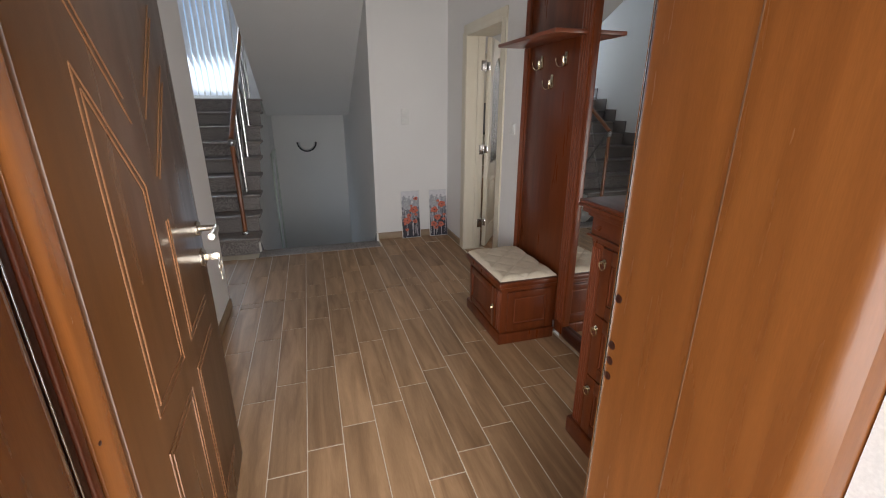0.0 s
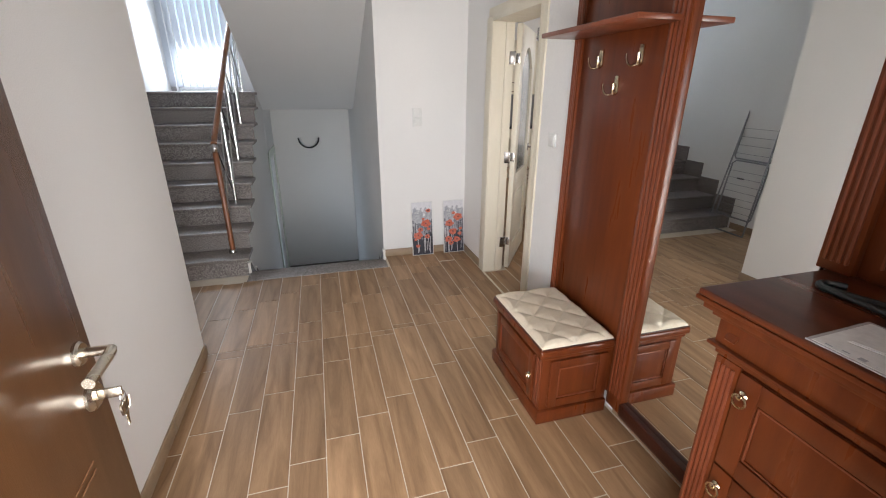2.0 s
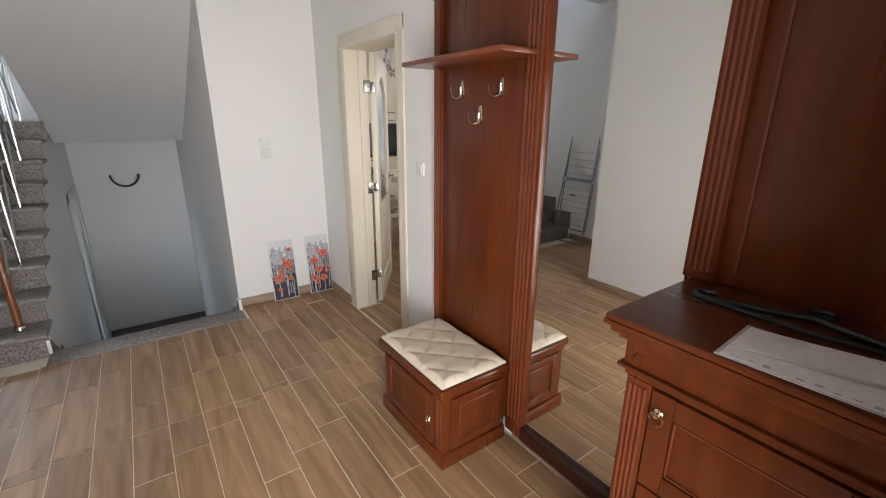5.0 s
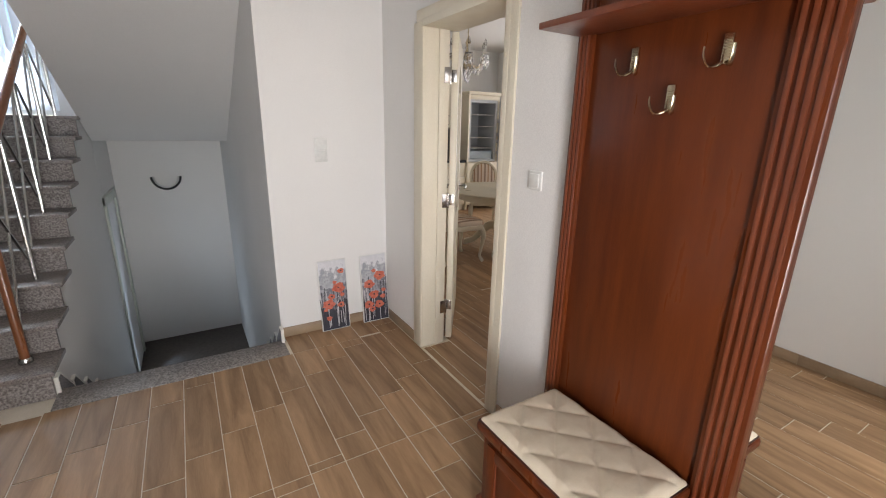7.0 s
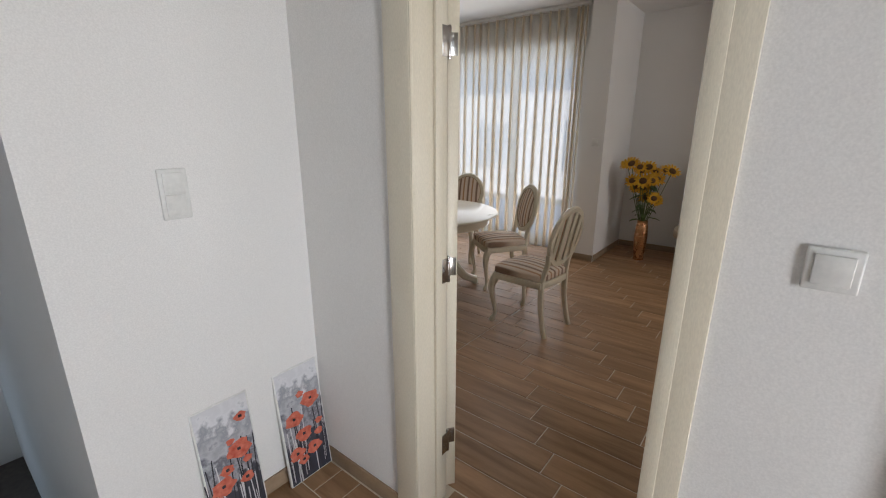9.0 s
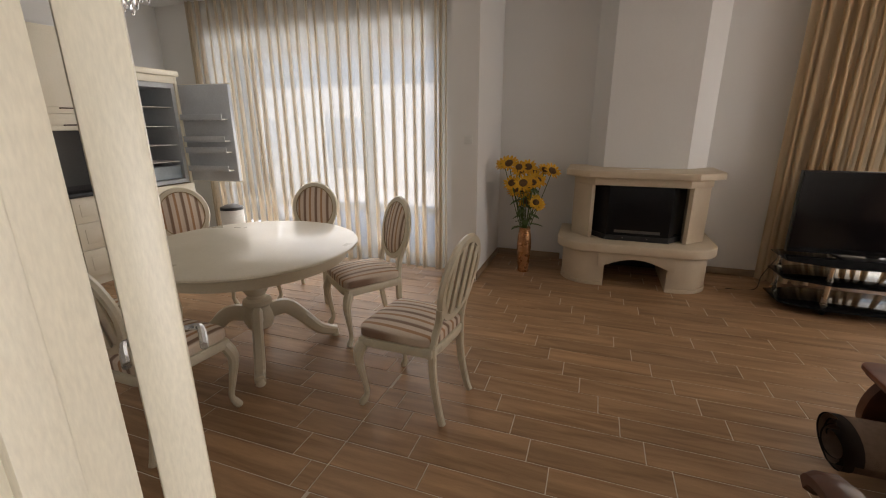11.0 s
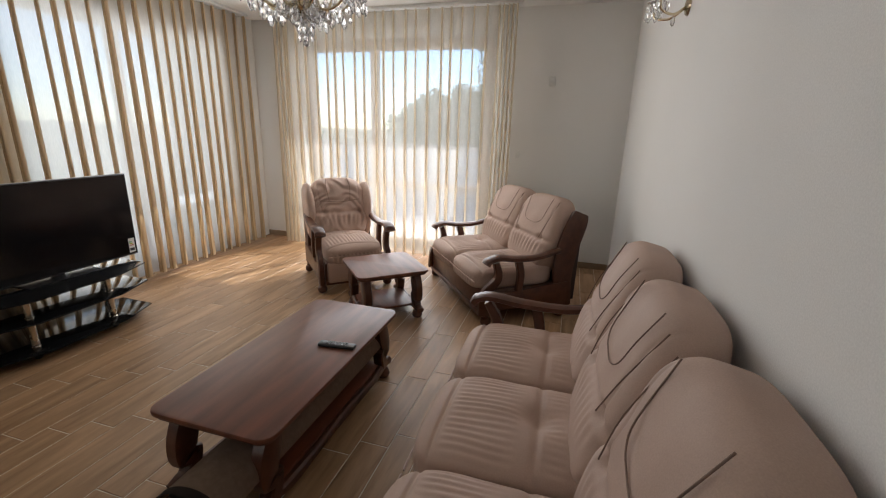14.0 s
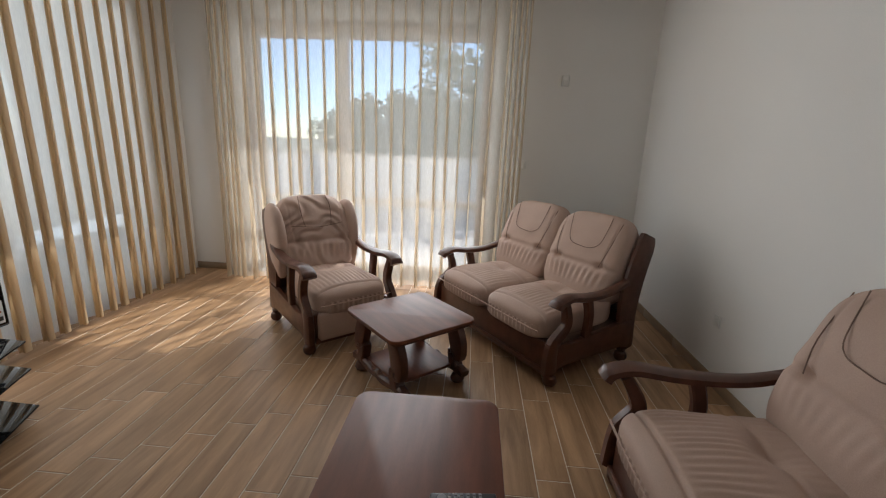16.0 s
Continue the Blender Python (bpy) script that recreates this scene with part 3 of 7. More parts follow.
            seam([(-0.75, 0.62), (-0.4, 0.60), (0, 0.585), (0.4, 0.60), (0.75, 0.62)])
    if wings:
        for s in (-1, 1):
            def wing(px, py, pz):
                u = pz / 0.58
                return px + s * 0.02 * u, py * (0.55 + 0.75 * math.sin(min(u * 1.1, 1) * math.pi * 0.6)) - 0.10 * u, pz
            bm = pillow(bmesh.new(), 0.115, 0.24, 0.58, 2.6, 16, wing, Matrix.Translation((s * (W / 2 + 0.01), -0.27, 0.38)))
            part("wing", bm, LEATHER, t, "padded side wing of the backrest")
        part("front_apron", new_box(-W / 2, 0.36, 0.10, W / 2, 0.41, 0.30, 0.02, 3), LEATHER, t, "padded leather front below the seat")
    return t


settee("three_seat_sofa", "beige-rose three-seat sofa with dark carved wooden frame", "sofa", 3, 0.595, 2.20, 2.0, -90, bh=0.70)
settee("two_seat_sofa", "beige-rose two-seat sofa with dark carved wooden frame", "sofa", 2, 0.60, 2.82, -0.45, -54.0, pull=0.09)
settee("armchair", "beige-rose wing armchair with wooden arms by the window", "armchair", 1, 0.56, 4.33, -0.37, 43, wings=True, lift=0.045, pull=0.04)


# ---- living room: tables ----
def rounded(w, d, r, n=6):
    pts = []
    for cx, cy, a0 in ((w / 2 - r, d / 2 - r, 0), (-w / 2 + r, d / 2 - r, 90), (-w / 2 + r, -d / 2 + r, 180), (w / 2 - r, -d / 2 + r, 270)):
        for k in range(n + 1):
            q = radians(a0 + 90 * k / n)
            pts.append((cx + r * math.cos(q), cy + r * math.sin(q)))
    return pts


def low_table(name, label, w, d, h, x, y, turn):
    t = thing(name, label, "table", x, y, 0, turn)
    bm = bmesh.new()
    prism(bm, rounded(w, d, 0.06), h - 0.022, h, bevel=0.006)
    part("tabletop", bm, WALNUT_TOP, t, "smooth dark brown veneered top")
    bm = bmesh.new()
    prism(bm, rounded(w - 0.03, d - 0.03, 0.05), h - 0.042, h - 0.0225, bevel=0.006)
    part("top_moulding", bm, WALNUT, t)
    ex, ey = w / 2 - 0.085, d / 2 - 0.10
    for sx in (-1, 1):
        for sy in (-1, 1):
            out = curve([(sx * ex, sy * (ey - 0.03), h - 0.045), (sx * ex, sy * (ey + 0.015), h - 0.15), (sx * ex, sy * (ey + 0.03), h * 0.42), (sx * ex, sy * (ey - 0.02), 0.20), (sx * ex, sy * (ey + 0.01), 0.10)], 5)
            part("leg", bar(bmesh.new(), out, 0.065, [0.085 + 0.03 * math.sin(i / 20 * math.pi * 2.0) for i in range(21)], (1, 0, 0), 0.25), WALNUT, t, "curved carved leg")
            part("foot", lathe(bmesh.new(), [(0.022, 0), (0.040, 0.012), (0.046, 0.03), (0.036, 0.055), (0.03, 0.065)], 16, (sx * ex, sy * (ey + 0.03), 0)), WALNUT, t)
        wave = curve([(sx * ex, -ey - 0.10, 0.085), (sx * ex, -ey - 0.02, 0.095), (sx * ex, -ey + 0.14, 0.075), (sx * ex, 0, 0.085), (sx * ex, ey - 0.14, 0.075), (sx * ex, ey + 0.02, 0.095), (sx * ex, ey + 0.10, 0.085)], 5)
        part("runner", bar(bmesh.new(), wave, 0.06, [0.05 + 0.01 * math.sin(i) for i in range(31)], (1, 0, 0), 0.4), WALNUT, t, "wavy moulded base runner")
    part("shelf", new_box(-ex, -ey + 0.0, 0.098, ex, ey, 0.118, 0.005), WALNUT_TOP, t)
    return t


low_table("coffee_table", "long dark walnut coffee table with rounded corners", 0.58, 1.24, 0.445, 3.40, 1.785, 0)
low_table("side_table", "small square dark walnut side table", 0.60, 0.60, 0.43, 3.61, 0.28, 42)

# rolled carpet on the lower shelf
rug = thing("rolled_rug", "beige rug rolled up under the coffee table", "rug", 3.31, 1.88, 0.235)
RUG = material("beige_rug_back", (0.34, 0.235, 0.17), 0.95, second=(0.25, 0.17, 0.12), scale=40, fine=300, bump=0.4)
bm = bmesh.new()
grid_shape(bm, 90, 30, lambda u, v: ((0.045 + 0.07 * u) * math.cos(u * 22) * 1.15, 0.72 - 1.42 * v + 0.01 * math.sin(u * 30), (0.045 + 0.07 * u) * math.sin(u * 22) + 0.005))
bmesh.ops.solidify(bm, geom=bm.faces[:], thickness=0.007)
part("rug_roll", bm, RUG, rug)
RUG_EDGE = material("dark_brown_binding", (0.035, 0.022, 0.016), 0.9, scale=40, fine=300, bump=0.3)
bm = bmesh.new()
grid_shape(bm, 90, 3, lambda u, v: ((0.046 + 0.0715 * u) * math.cos(u * 22) * 1.155, 0.726 - 0.035 * v + 0.01 * math.sin(u * 30), (0.046 + 0.0715 * u) * math.sin(u * 22) + 0.005))
bmesh.ops.solidify(bm, geom=bm.faces[:], thickness=0.012)
part("rug_binding", bm, RUG_EDGE, rug, "dark brown bound edge of the rug")

remote = thing("remote_control", "black television remote control on the coffee table", "remote control", 3.236, 1.70, 0.445, -84)
part("body", new_box(-0.023, -0.100, 0.0, 0.023, 0.098, 0.018, 0.007, 3), PLASTIC_BLACK, remote)
BUTTON = material("grey_rubber_button", (0.25, 0.25, 0.26), 0.6, scale=20)
for i in range(3):
    for j in range(6):
        part("button", new_box(-0.015 + i * 0.012 - 0.0, -0.055 + j * 0.018, 0.017, -0.009 + i * 0.012 + 0.003, -0.046 + j * 0.018, 0.0205, 0.001), BUTTON, remote)
part("dial", lathe(bmesh.new(), [(0.012, 0), (0.014, 0.003), (0.008, 0.004)], 16, (0, 0.063, 0.0175)), BUTTON, remote)

# ---- television on its glass stand ----
stand = thing("tv_stand", "black glass television stand with chrome posts", "tv stand", 5.62, 1.525, 0, -90)
for z in (0.065, 0.275, 0.425):
    bm = bmesh.new()
    prism(bm, [(-0.275, -0.30), (0.275, -0.30), (0.565, -0.19), (0.575, 0.14), (0.30, 0.26), (-0.30, 0.26), (-0.575, 0.14), (-0.565, -0.19)], z, z + 0.010, bevel=0.003)
    part("glass_shelf", bm, BLACK_GLASS, stand, "black tempered glass shelf")
for px, py in ((-0.257, -0.18), (0.257, -0.18), (-0.48, 0.19), (0.48, 0.19)):
    bm = lathe(bmesh.new(), [(0.022, 0.05), (0.025, 0.055), (0.025, 0.09), (0.021, 0.095), (0.021, 0.26), (0.025, 0.265), (0.025, 0.295), (0.021, 0.30), (0.021, 0.41), (0.026, 0.415), (0.026, 0.424)], 18, (px, py, 0))
    part("post", bm, NICKEL, stand, "polished metal round post")
    part("caster", lathe(bmesh.new(), [(0.012, 0), (0.022, 0.008), (0.024, 0.03), (0.012, 0.05)], 14, (px, py, 0)), PLASTIC_BLACK, stand)
tv = thing("television", "large flat black television on a glass stand", "television", 5.655, 1.443, 0.4355, -90)
part("bezel", new_box(-0.598, -0.02, 0.022, 0.598, 0.03, 0.695, 0.006), PLASTIC_BLACK, tv)
part("screen", new_box(-0.588, -0.0245, 0.036, 0.588, -0.0195, 0.687), SCREEN, tv, "switched-off dark screen")
part("stand_foot", box(new_box(-0.24, -0.10, 0.0, 0.24, 0.11, 0.008, 0.004), -0.04, 0.0, 0.006, 0.04, 0.028, 0.09, 0.004), PLASTIC_BLACK, tv)
sticker = part("label", new_box(0.525, -0.0265, 0.046, 0.575, -0.0245, 0.165), CHINA_WHITE, tv, "white energy label sticker")
for i, c in enumerate(((0.1, 0.4, 0.12), (0.5, 0.45, 0.05), (0.5, 0.12, 0.05))):
    part("label_bar", new_box(0.53, -0.0275, 0.13 - i * 0.014, 0.552 + i * 0.006, -0.0264, 0.139 - i * 0.014), material("label_ink", c, 0.6, scale=5, bump=0), sticker)
part("label_text", new_box(0.53, -0.0275, 0.060, 0.568, -0.0264, 0.082), PLASTIC_BLACK, sticker)
part("cable", tube(bmesh.new(), curve([(-0.2, 0.035, 0.2), (-0.45, 0.14, 0.1), (-0.64, 0.20, -0.25), (-0.68, 0.22, -0.425), (-0.92, 0.18, -0.43)], 6), 0.004, 6), PLASTIC_BLACK, tv)

# ---- fireplace ----
fire = thing("fireplace", "cream limestone fireplace with black glass firebox and white chimney breast", "fireplace", 6.3, 3.20, 0)


def oblong(x0, y0, y1, r, n=8):
    """Outline from the wall (x = 0) out to x0 (negative), with rounded front corners."""
    pts = [(0, y0)]
    for k in range(n + 1):
        q = radians(270 - 90 * k / n)
        pts.append((x0 + r + r * math.cos(q), y0 + r + r * math.sin(q)))
    for k in range(n + 1):
        q = radians(180 - 90 * k / n)
        pts.append((x0 + r + r * math.cos(q), y1 - r + r * math.sin(q)))
    return pts + [(0, y1)]


for s in (-1, 1):
    y0, y1 = (0.26, 0.66) if s > 0 else (-0.64, -0.28)
    bm = bmesh.new()
    pts = [(0, y0), (-0.76, y0)]
    for k in range(9):
        q = radians(180 - 90 * k / 8)
        pts.append((-0.48 + 0.27 * math.cos(q), (y1 - 0.27) + 0.27 * math.sin(q)) if s > 0 else (-0.48 + 0.27 * math.cos(q), (y0 + 0.27) - 0.27 * math.sin(q)))
    if s > 0:
        pts = [(0, y0), (-0.75, y0)] + pts[2:] + [(0, y1)]
    else:
        pts = [(0, y1), (-0.75, y1)] + pts[2:] + [(0, y0)]
    prism(bm, pts, 0.035, 0.335, bevel=0.003)
    part("base_block", bm, LIMESTONE, fire)
    bm = bmesh.new()
    prism(bm, [(p[0] * 1.01, (p[1] - s * 0.3) * 1.02 + s * 0.3) for p in pts], 0.0, 0.035, bevel=0.004)
    part("plinth", bm, LIMESTONE, fire)
bm = bmesh.new()
arch = [(-0.28, 0.335), (-0.28, 0.215)] + [(-0.28 + 0.54 * k / 12, 0.215 + 0.075 * math.sin(k / 12 * math.pi)) for k in range(1, 12)] + [(0.26, 0.215), (0.26, 0.335)]
arch = [(-0.34, 0.335), (-0.34, 0.20), (-0.28, 0.20)] + arch[1:-2] + [(0.26, 0.215), (0.26, 0.20), (0.32, 0.20), (0.32, 0.335)]
prism(bm, arch, -0.775, -0.71, "x", 0.003)
part("log_arch", bm, LIMESTONE, fire, "arched lintel over the log store")
# Near-black sheet across the back of the log store.
part("log_recess", new_box(-0.02, -0.28, 0.0, -0.012, 0.26, 0.335), MATT_BLACK, fire, "dark log store under the hearth", smooth=False)
bm = bmesh.new()
prism(bm, oblong(-0.80, -0.70, 0.72, 0.30, 10), 0.335, 0.425, bevel=0.016, segments=3)
part("hearth_slab", bm, LIMESTONE, fire)
for y0, y1 in ((0.43, 0.56), (-0.55, -0.43)):
    bm = bmesh.new()
    s = 1 if y0 > 0 else -1
    prism(bm, [(0, s * 0.60), (-0.40, s * 0.60), (-0.58, s * 0.43), (-0.56, s * 0.40), (0, s * 0.40)], 0.425, 1.0, bevel=0.004)
    part("pilaster", bm, LIMESTONE, fire)
bm = bmesh.new()
prism(bm, [(0, -0.68), (-0.50, -0.68), (-0.70, -0.44), (-0.70, 0.46), (-0.50, 0.68), (0, 0.68)], 1.015, 1.08, bevel=0.012, segments=3)
part("mantel", bm, LIMESTONE, fire, "angled limestone mantel shelf")
bm = bmesh.new()
prism(bm, [(-0.1, -0.60), (-0.46, -0.60), (-0.64, -0.39), (-0.64, 0.41), (-0.46, 0.60), (-0.1, 0.60)], 0.945, 1.016, bevel=0.005)
part("mantel_frieze", bm, LIMESTONE, fire)
# firebox
bm = bmesh.new()
prism(bm, [(-0.05, -0.40), (-0.44, -0.40), (-0.61, -0.27), (-0.61, 0.27), (-0.44, 0.42), (-0.05, 0.42)], 0.43, 0.94, bevel=0.004)
part("firebox", bm, BLACK_GLASS, fire, "black three-sided glass firebox")
bm = bmesh.new()
prism(bm, [(-0.3, -0.41), (-0.45, -0.41), (-0.62, -0.275), (-0.62, 0.275), (-0.45, 0.43), (-0.3, 0.43)], 0.426, 0.475, bevel=0.004)
part("firebox_sill", bm, MATT_BLACK, fire)
part("ash_ledge", new_box(-0.613, -0.20, 0.500, -0.609, 0.20, 0.528, 0.002), material("pale_ash_stone", (0.10, 0.09, 0.08), 0.8, scale=30), fire, "dim grey grate edge behind the glass")
for y in (-0.09, 0.12):
    part("knob", lathe(bmesh.new(), [(0.006, 0.0), (0.009, 0.003), (0.006, 0.007)], 10, (-0.622, y, 0.452)), STEEL, fire)
bm = bmesh.new()
prism(bm, [(0.0, -0.60), (-0.06, -0.60), (-0.27, -0.40), (-0.27, 0.345), (-0.06, 0.50), (0.0, 0.50)], 1.08, TOP)
part("chimney_breast", bm, PAINT, fire, "white plastered chimney breast", smooth=False)
part("note", new_box(-0.46, -0.06, 1.0805, -0.40, 0.10, 1.083), CHINA_WHITE, fire, "small paper on the mantel")

# ---- sunflowers in a copper vase ----
vase = thing("vase", "tall hammered copper floor vase", "vase", 5.74, 4.25, 0)
part("vase_body", lathe(bmesh.new(), [(0.055, 0), (0.06, 0.01), (0.058, 0.04), (0.068, 0.16), (0.074, 0.28), (0.066, 0.40), (0.056, 0.455), (0.060, 0.475), (0.050, 0.475), (0.048, 0.44), (0.03, 0.40)], 28), COPPER, vase)
flowers = thing("sunflowers", "bunch of artificial yellow sunflowers in a copper vase", "flowers", 5.74, 4.25, 0.0)
PETAL = material("yellow_petal", (0.80, 0.47, 0.03), 0.6, second=(0.68, 0.33, 0.015), scale=14, fine=80)
FLOWER_HEART = material("dark_flower_heart", (0.07, 0.035, 0.015), 0.9, second=(0.14, 0.07, 0.02), scale=60, bump=0.5)
STEM = material("green_stem", (0.09, 0.14, 0.035), 0.6, scale=12)
LEAF = material("green_leaf", (0.055, 0.10, 0.03), 0.55, second=(0.09, 0.14, 0.04), scale=14)


def flower_parts(parent, tip, way, r):
    m = Vector(way).to_track_quat("Z", "Y").to_matrix().to_4x4()
    m.translation = tip
    heart = bmesh.new()
    lathe(heart, [(r * 0.10, -0.02), (r * 0.40, -0.008), (r * 0.42, 0.006), (r * 0.25, 0.016), (r * 0.05, 0.017)], 14)
    bmesh.ops.transform(heart, matrix=m, verts=heart.verts[:])
    petals = bmesh.new()
    for ring, (count, length, lift) in enumerate(((13, 1.0, 0.10), (11, 0.86, 0.28))):
        for k in range(count):
            q = 2 * math.pi * (k + 0.4 * ring) / count + random.uniform(-0.1, 0.1)
            ll = length * random.uniform(0.88, 1.1)
            pm = m @ Matrix.Rotation(q, 4, "Z")
            rows = []
            for u, wd in ((0.34, 0.06), (0.6, 0.13), (0.82, 0.11), (1.0, 0.015)):
                h = lift * r * (u - 0.3) + (0.10 * r * (1 - u) if u > 0.8 else 0)
                rows.append([petals.verts.new(pm @ Vector((r * ll * u, r * wd, h))), petals.verts.new(pm @ Vector((r * ll * u, 0, h - 0.03 * r))), petals.verts.new(pm @ Vector((r * ll * u, -r * wd, h)))])
            for a, b in zip(rows, rows[1:]):
                for i in (0, 1):
                    petals.faces.new((a[i], a[i + 1], b[i + 1], b[i]))
    head = part("flower_heart", heart, FLOWER_HEART, parent)
    part("petals", petals, PETAL, head)


random.seed(5)
for i in range(24):
    q = i * 2.399
    ring = math.sqrt((i + 0.5) / 24)
    high = (0.74, 0.86, 0.96, 1.05, 1.11)[i % 5]
    reach = 0.6 + 0.4 * (high - 0.74) / 0.37
    tipx, tipy = 0.21 * reach * ring * math.cos(q) - 0.03, 0.26 * reach * ring * math.sin(q)
    tipz = high + random.uniform(-0.02, 0.02)
    tip = Vector((tipx, tipy, tipz))
    part("stem", tube(bmesh.new(), curve([(tipx * 0.05, tipy * 0.05, 0.40), (tipx * 0.3, tipy * 0.3, 0.55), tuple(tip * 0.98)], 4), 0.004, 5), STEM, flowers)
    flower_parts(flowers, tip, (-0.75 + tipx * 2, tipy * 2.2 - 0.15, 0.80), random.uniform(0.078, 0.098))
for i in range(22):
    q, h = i * 2.4, 0.46 + 0.022 * i
    l = 0.12 + 0.04 * math.sin(i)
    bm = bmesh.new()
    d, side = Vector((math.cos(q), math.sin(q), 0.25 - 0.02 * i)), Vector((-math.sin(q), math.cos(q), 0))
    rows = []
    for u, w in ((0.1, 0.008), (0.35, 0.03), (0.65, 0.032), (0.85, 0.018), (1.0, 0.002)):
        c = Vector((0.02 * math.cos(q), 0.02 * math.sin(q), h)) + d * l * u - Vector((0, 0, 0.05 * u * u))
        rows.append([bm.verts.new(c + side * w + Vector((0, 0, 0.006))), bm.verts.new(c), bm.verts.new(c - side * w + Vector((0, 0, 0.006)))])
    for a, b in zip(rows, rows[1:]):
        for k in (0, 1):
            bm.faces.new((a[k], a[k + 1], b[k + 1], b[k]))
    part("leaf", bm, LEAF, flowers)

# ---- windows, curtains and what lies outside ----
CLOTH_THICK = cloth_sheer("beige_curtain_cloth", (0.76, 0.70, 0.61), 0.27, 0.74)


def curtain(name, label, p0, p1, z0, z1, pleat, tuck, cloth, shaded_cloth, seed=0, gather=0):
    """A pleated curtain between two floor points: smooth panels with a narrow tuck of folded layers between them."""
    t = thing(name, label, "curtain", 0, 0, 0)
    a, b = Vector((*p0, 0)), Vector((*p1, 0))
    length = (b - a).length
    way = (b - a).normalized()
    side = Vector((-way.y, way.x, 0))
    rnd = random.Random(seed)
    count = round(length / pleat + 1.2 * gather)
    starts = [0.0]
    for i in range(count):
        starts.append(starts[-1] + rnd.uniform(0.80, 1.20) * (0.40 if i < gather or i >= count - gather else 1.0))
    starts = [s * length / starts[-1] for s in starts]
    folds = [(tuck * rnd.uniform(0.65, 1.4), rnd.uniform(0.7, 1.3), rnd.uniform(-1, 1)) for _ in range(count)]
    bm = bmesh.new()
    rows = []
    for j in range(13):
        v = j / 12
        row = []
        for i in range(count):
            f, deep, drift = folds[i]
            f *= 0.75 + 0.4 * v
            x0, x1 = starts[i], starts[i + 1]
            x1 += 0.012 * folds[i][2] * math.sin(v * 2.2 + i) * (i < count - 1)
            x0 += 0.012 * folds[i - 1][2] * math.sin(v * 2.2 + i - 1) * (i > 0)
            w = x1 - x0
            d = deep * (0.7 + 0.5 * v)
            shape = [(x0 + w * u, 0.026 * d * math.sin(math.pi * u) + 0.006 * d * math.sin(5 * u + i + v)) for u in (0.0, 0.15, 0.35, 0.55, 0.75, 0.9)]
            shape += [(x1, -0.004), (x1 - 0.2 * f, -0.012 * d), (x1 - f, -0.014 * d), (x1 - 0.9 * f, -0.022 * d), (x1, -0.026 * d), (x1 - 0.1 * f, -0.034 * d), (x1 - f, -0.038 * d), (x1 - 0.8 * f, -0.046 * d), (x1 - 0.05 * f, -0.042 * d)]
            for x, y in shape:
                row.append(bm.verts.new(a + way * x + side * y + Vector((0, 0, z1 + (z0 - z1) * v + (0.005 * drift if j == 12 else 0)))))
        rows.append(row)
    n = len(rows[0]) - 1
    for r0, r1 in zip(rows, rows[1:]):
        for i in range(n):
            face = bm.faces.new((r0[i], r0[i + 1], r1[i + 1], r1[i]))
            # Tuck faces take the darker copy, so fold shade is coloured in.
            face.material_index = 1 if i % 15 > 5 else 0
    part("curtain_cloth", bm, cloth, t, "thin pleated cloth with the daylight behind it", sharp=180).data.materials.append(shaded_cloth)
    q = a.lerp(b, 0.5)
    m = Matrix.Translation((q.x, q.y, z1 + 0.02)) @ Matrix.Rotation(math.atan2(way.y, way.x), 4, "Z")
    part("curtain_rail", new_box(-length / 2 - 0.04, -0.045, -0.012, length / 2 + 0.04, 0.045, 0.018, 0.004, m=m), CHINA_WHITE, t, "white ceiling curtain rail")
    return t


curtain("sheer_curtain", "sheer beige pleated curtain over the garden window", (5.78, -1.36), (2.84, -1.36), 0.03, 2.78, 0.125, 0.018, CLOTH, SHADED_FOLD, 1, 4)
curtain("pleated_curtain", "thick beige pleated curtain behind the television", (6.14, 2.06), (6.14, 1.22), 0.03, 2.78, 0.085, 0.040, DRAPE_BUNCH, SHADED_DRAPE_FOLD, 7)
curtain("pleated_curtain", "beige pleated curtain along the terrace window", (6.15, 1.22), (6.15, -1.30), 0.04, 2.78, 0.138, 0.036, CLOTH_THICK, SHADED_DRAPE_FOLD, 2)
curtain("sheer_curtain", "sheer white-beige pleated curtain behind the dining table", (5.40, 8.0), (5.40, 4.98), 0.05, 2.78, 0.115, 0.020, CLOTH, SHADED_FOLD, 3, 2)


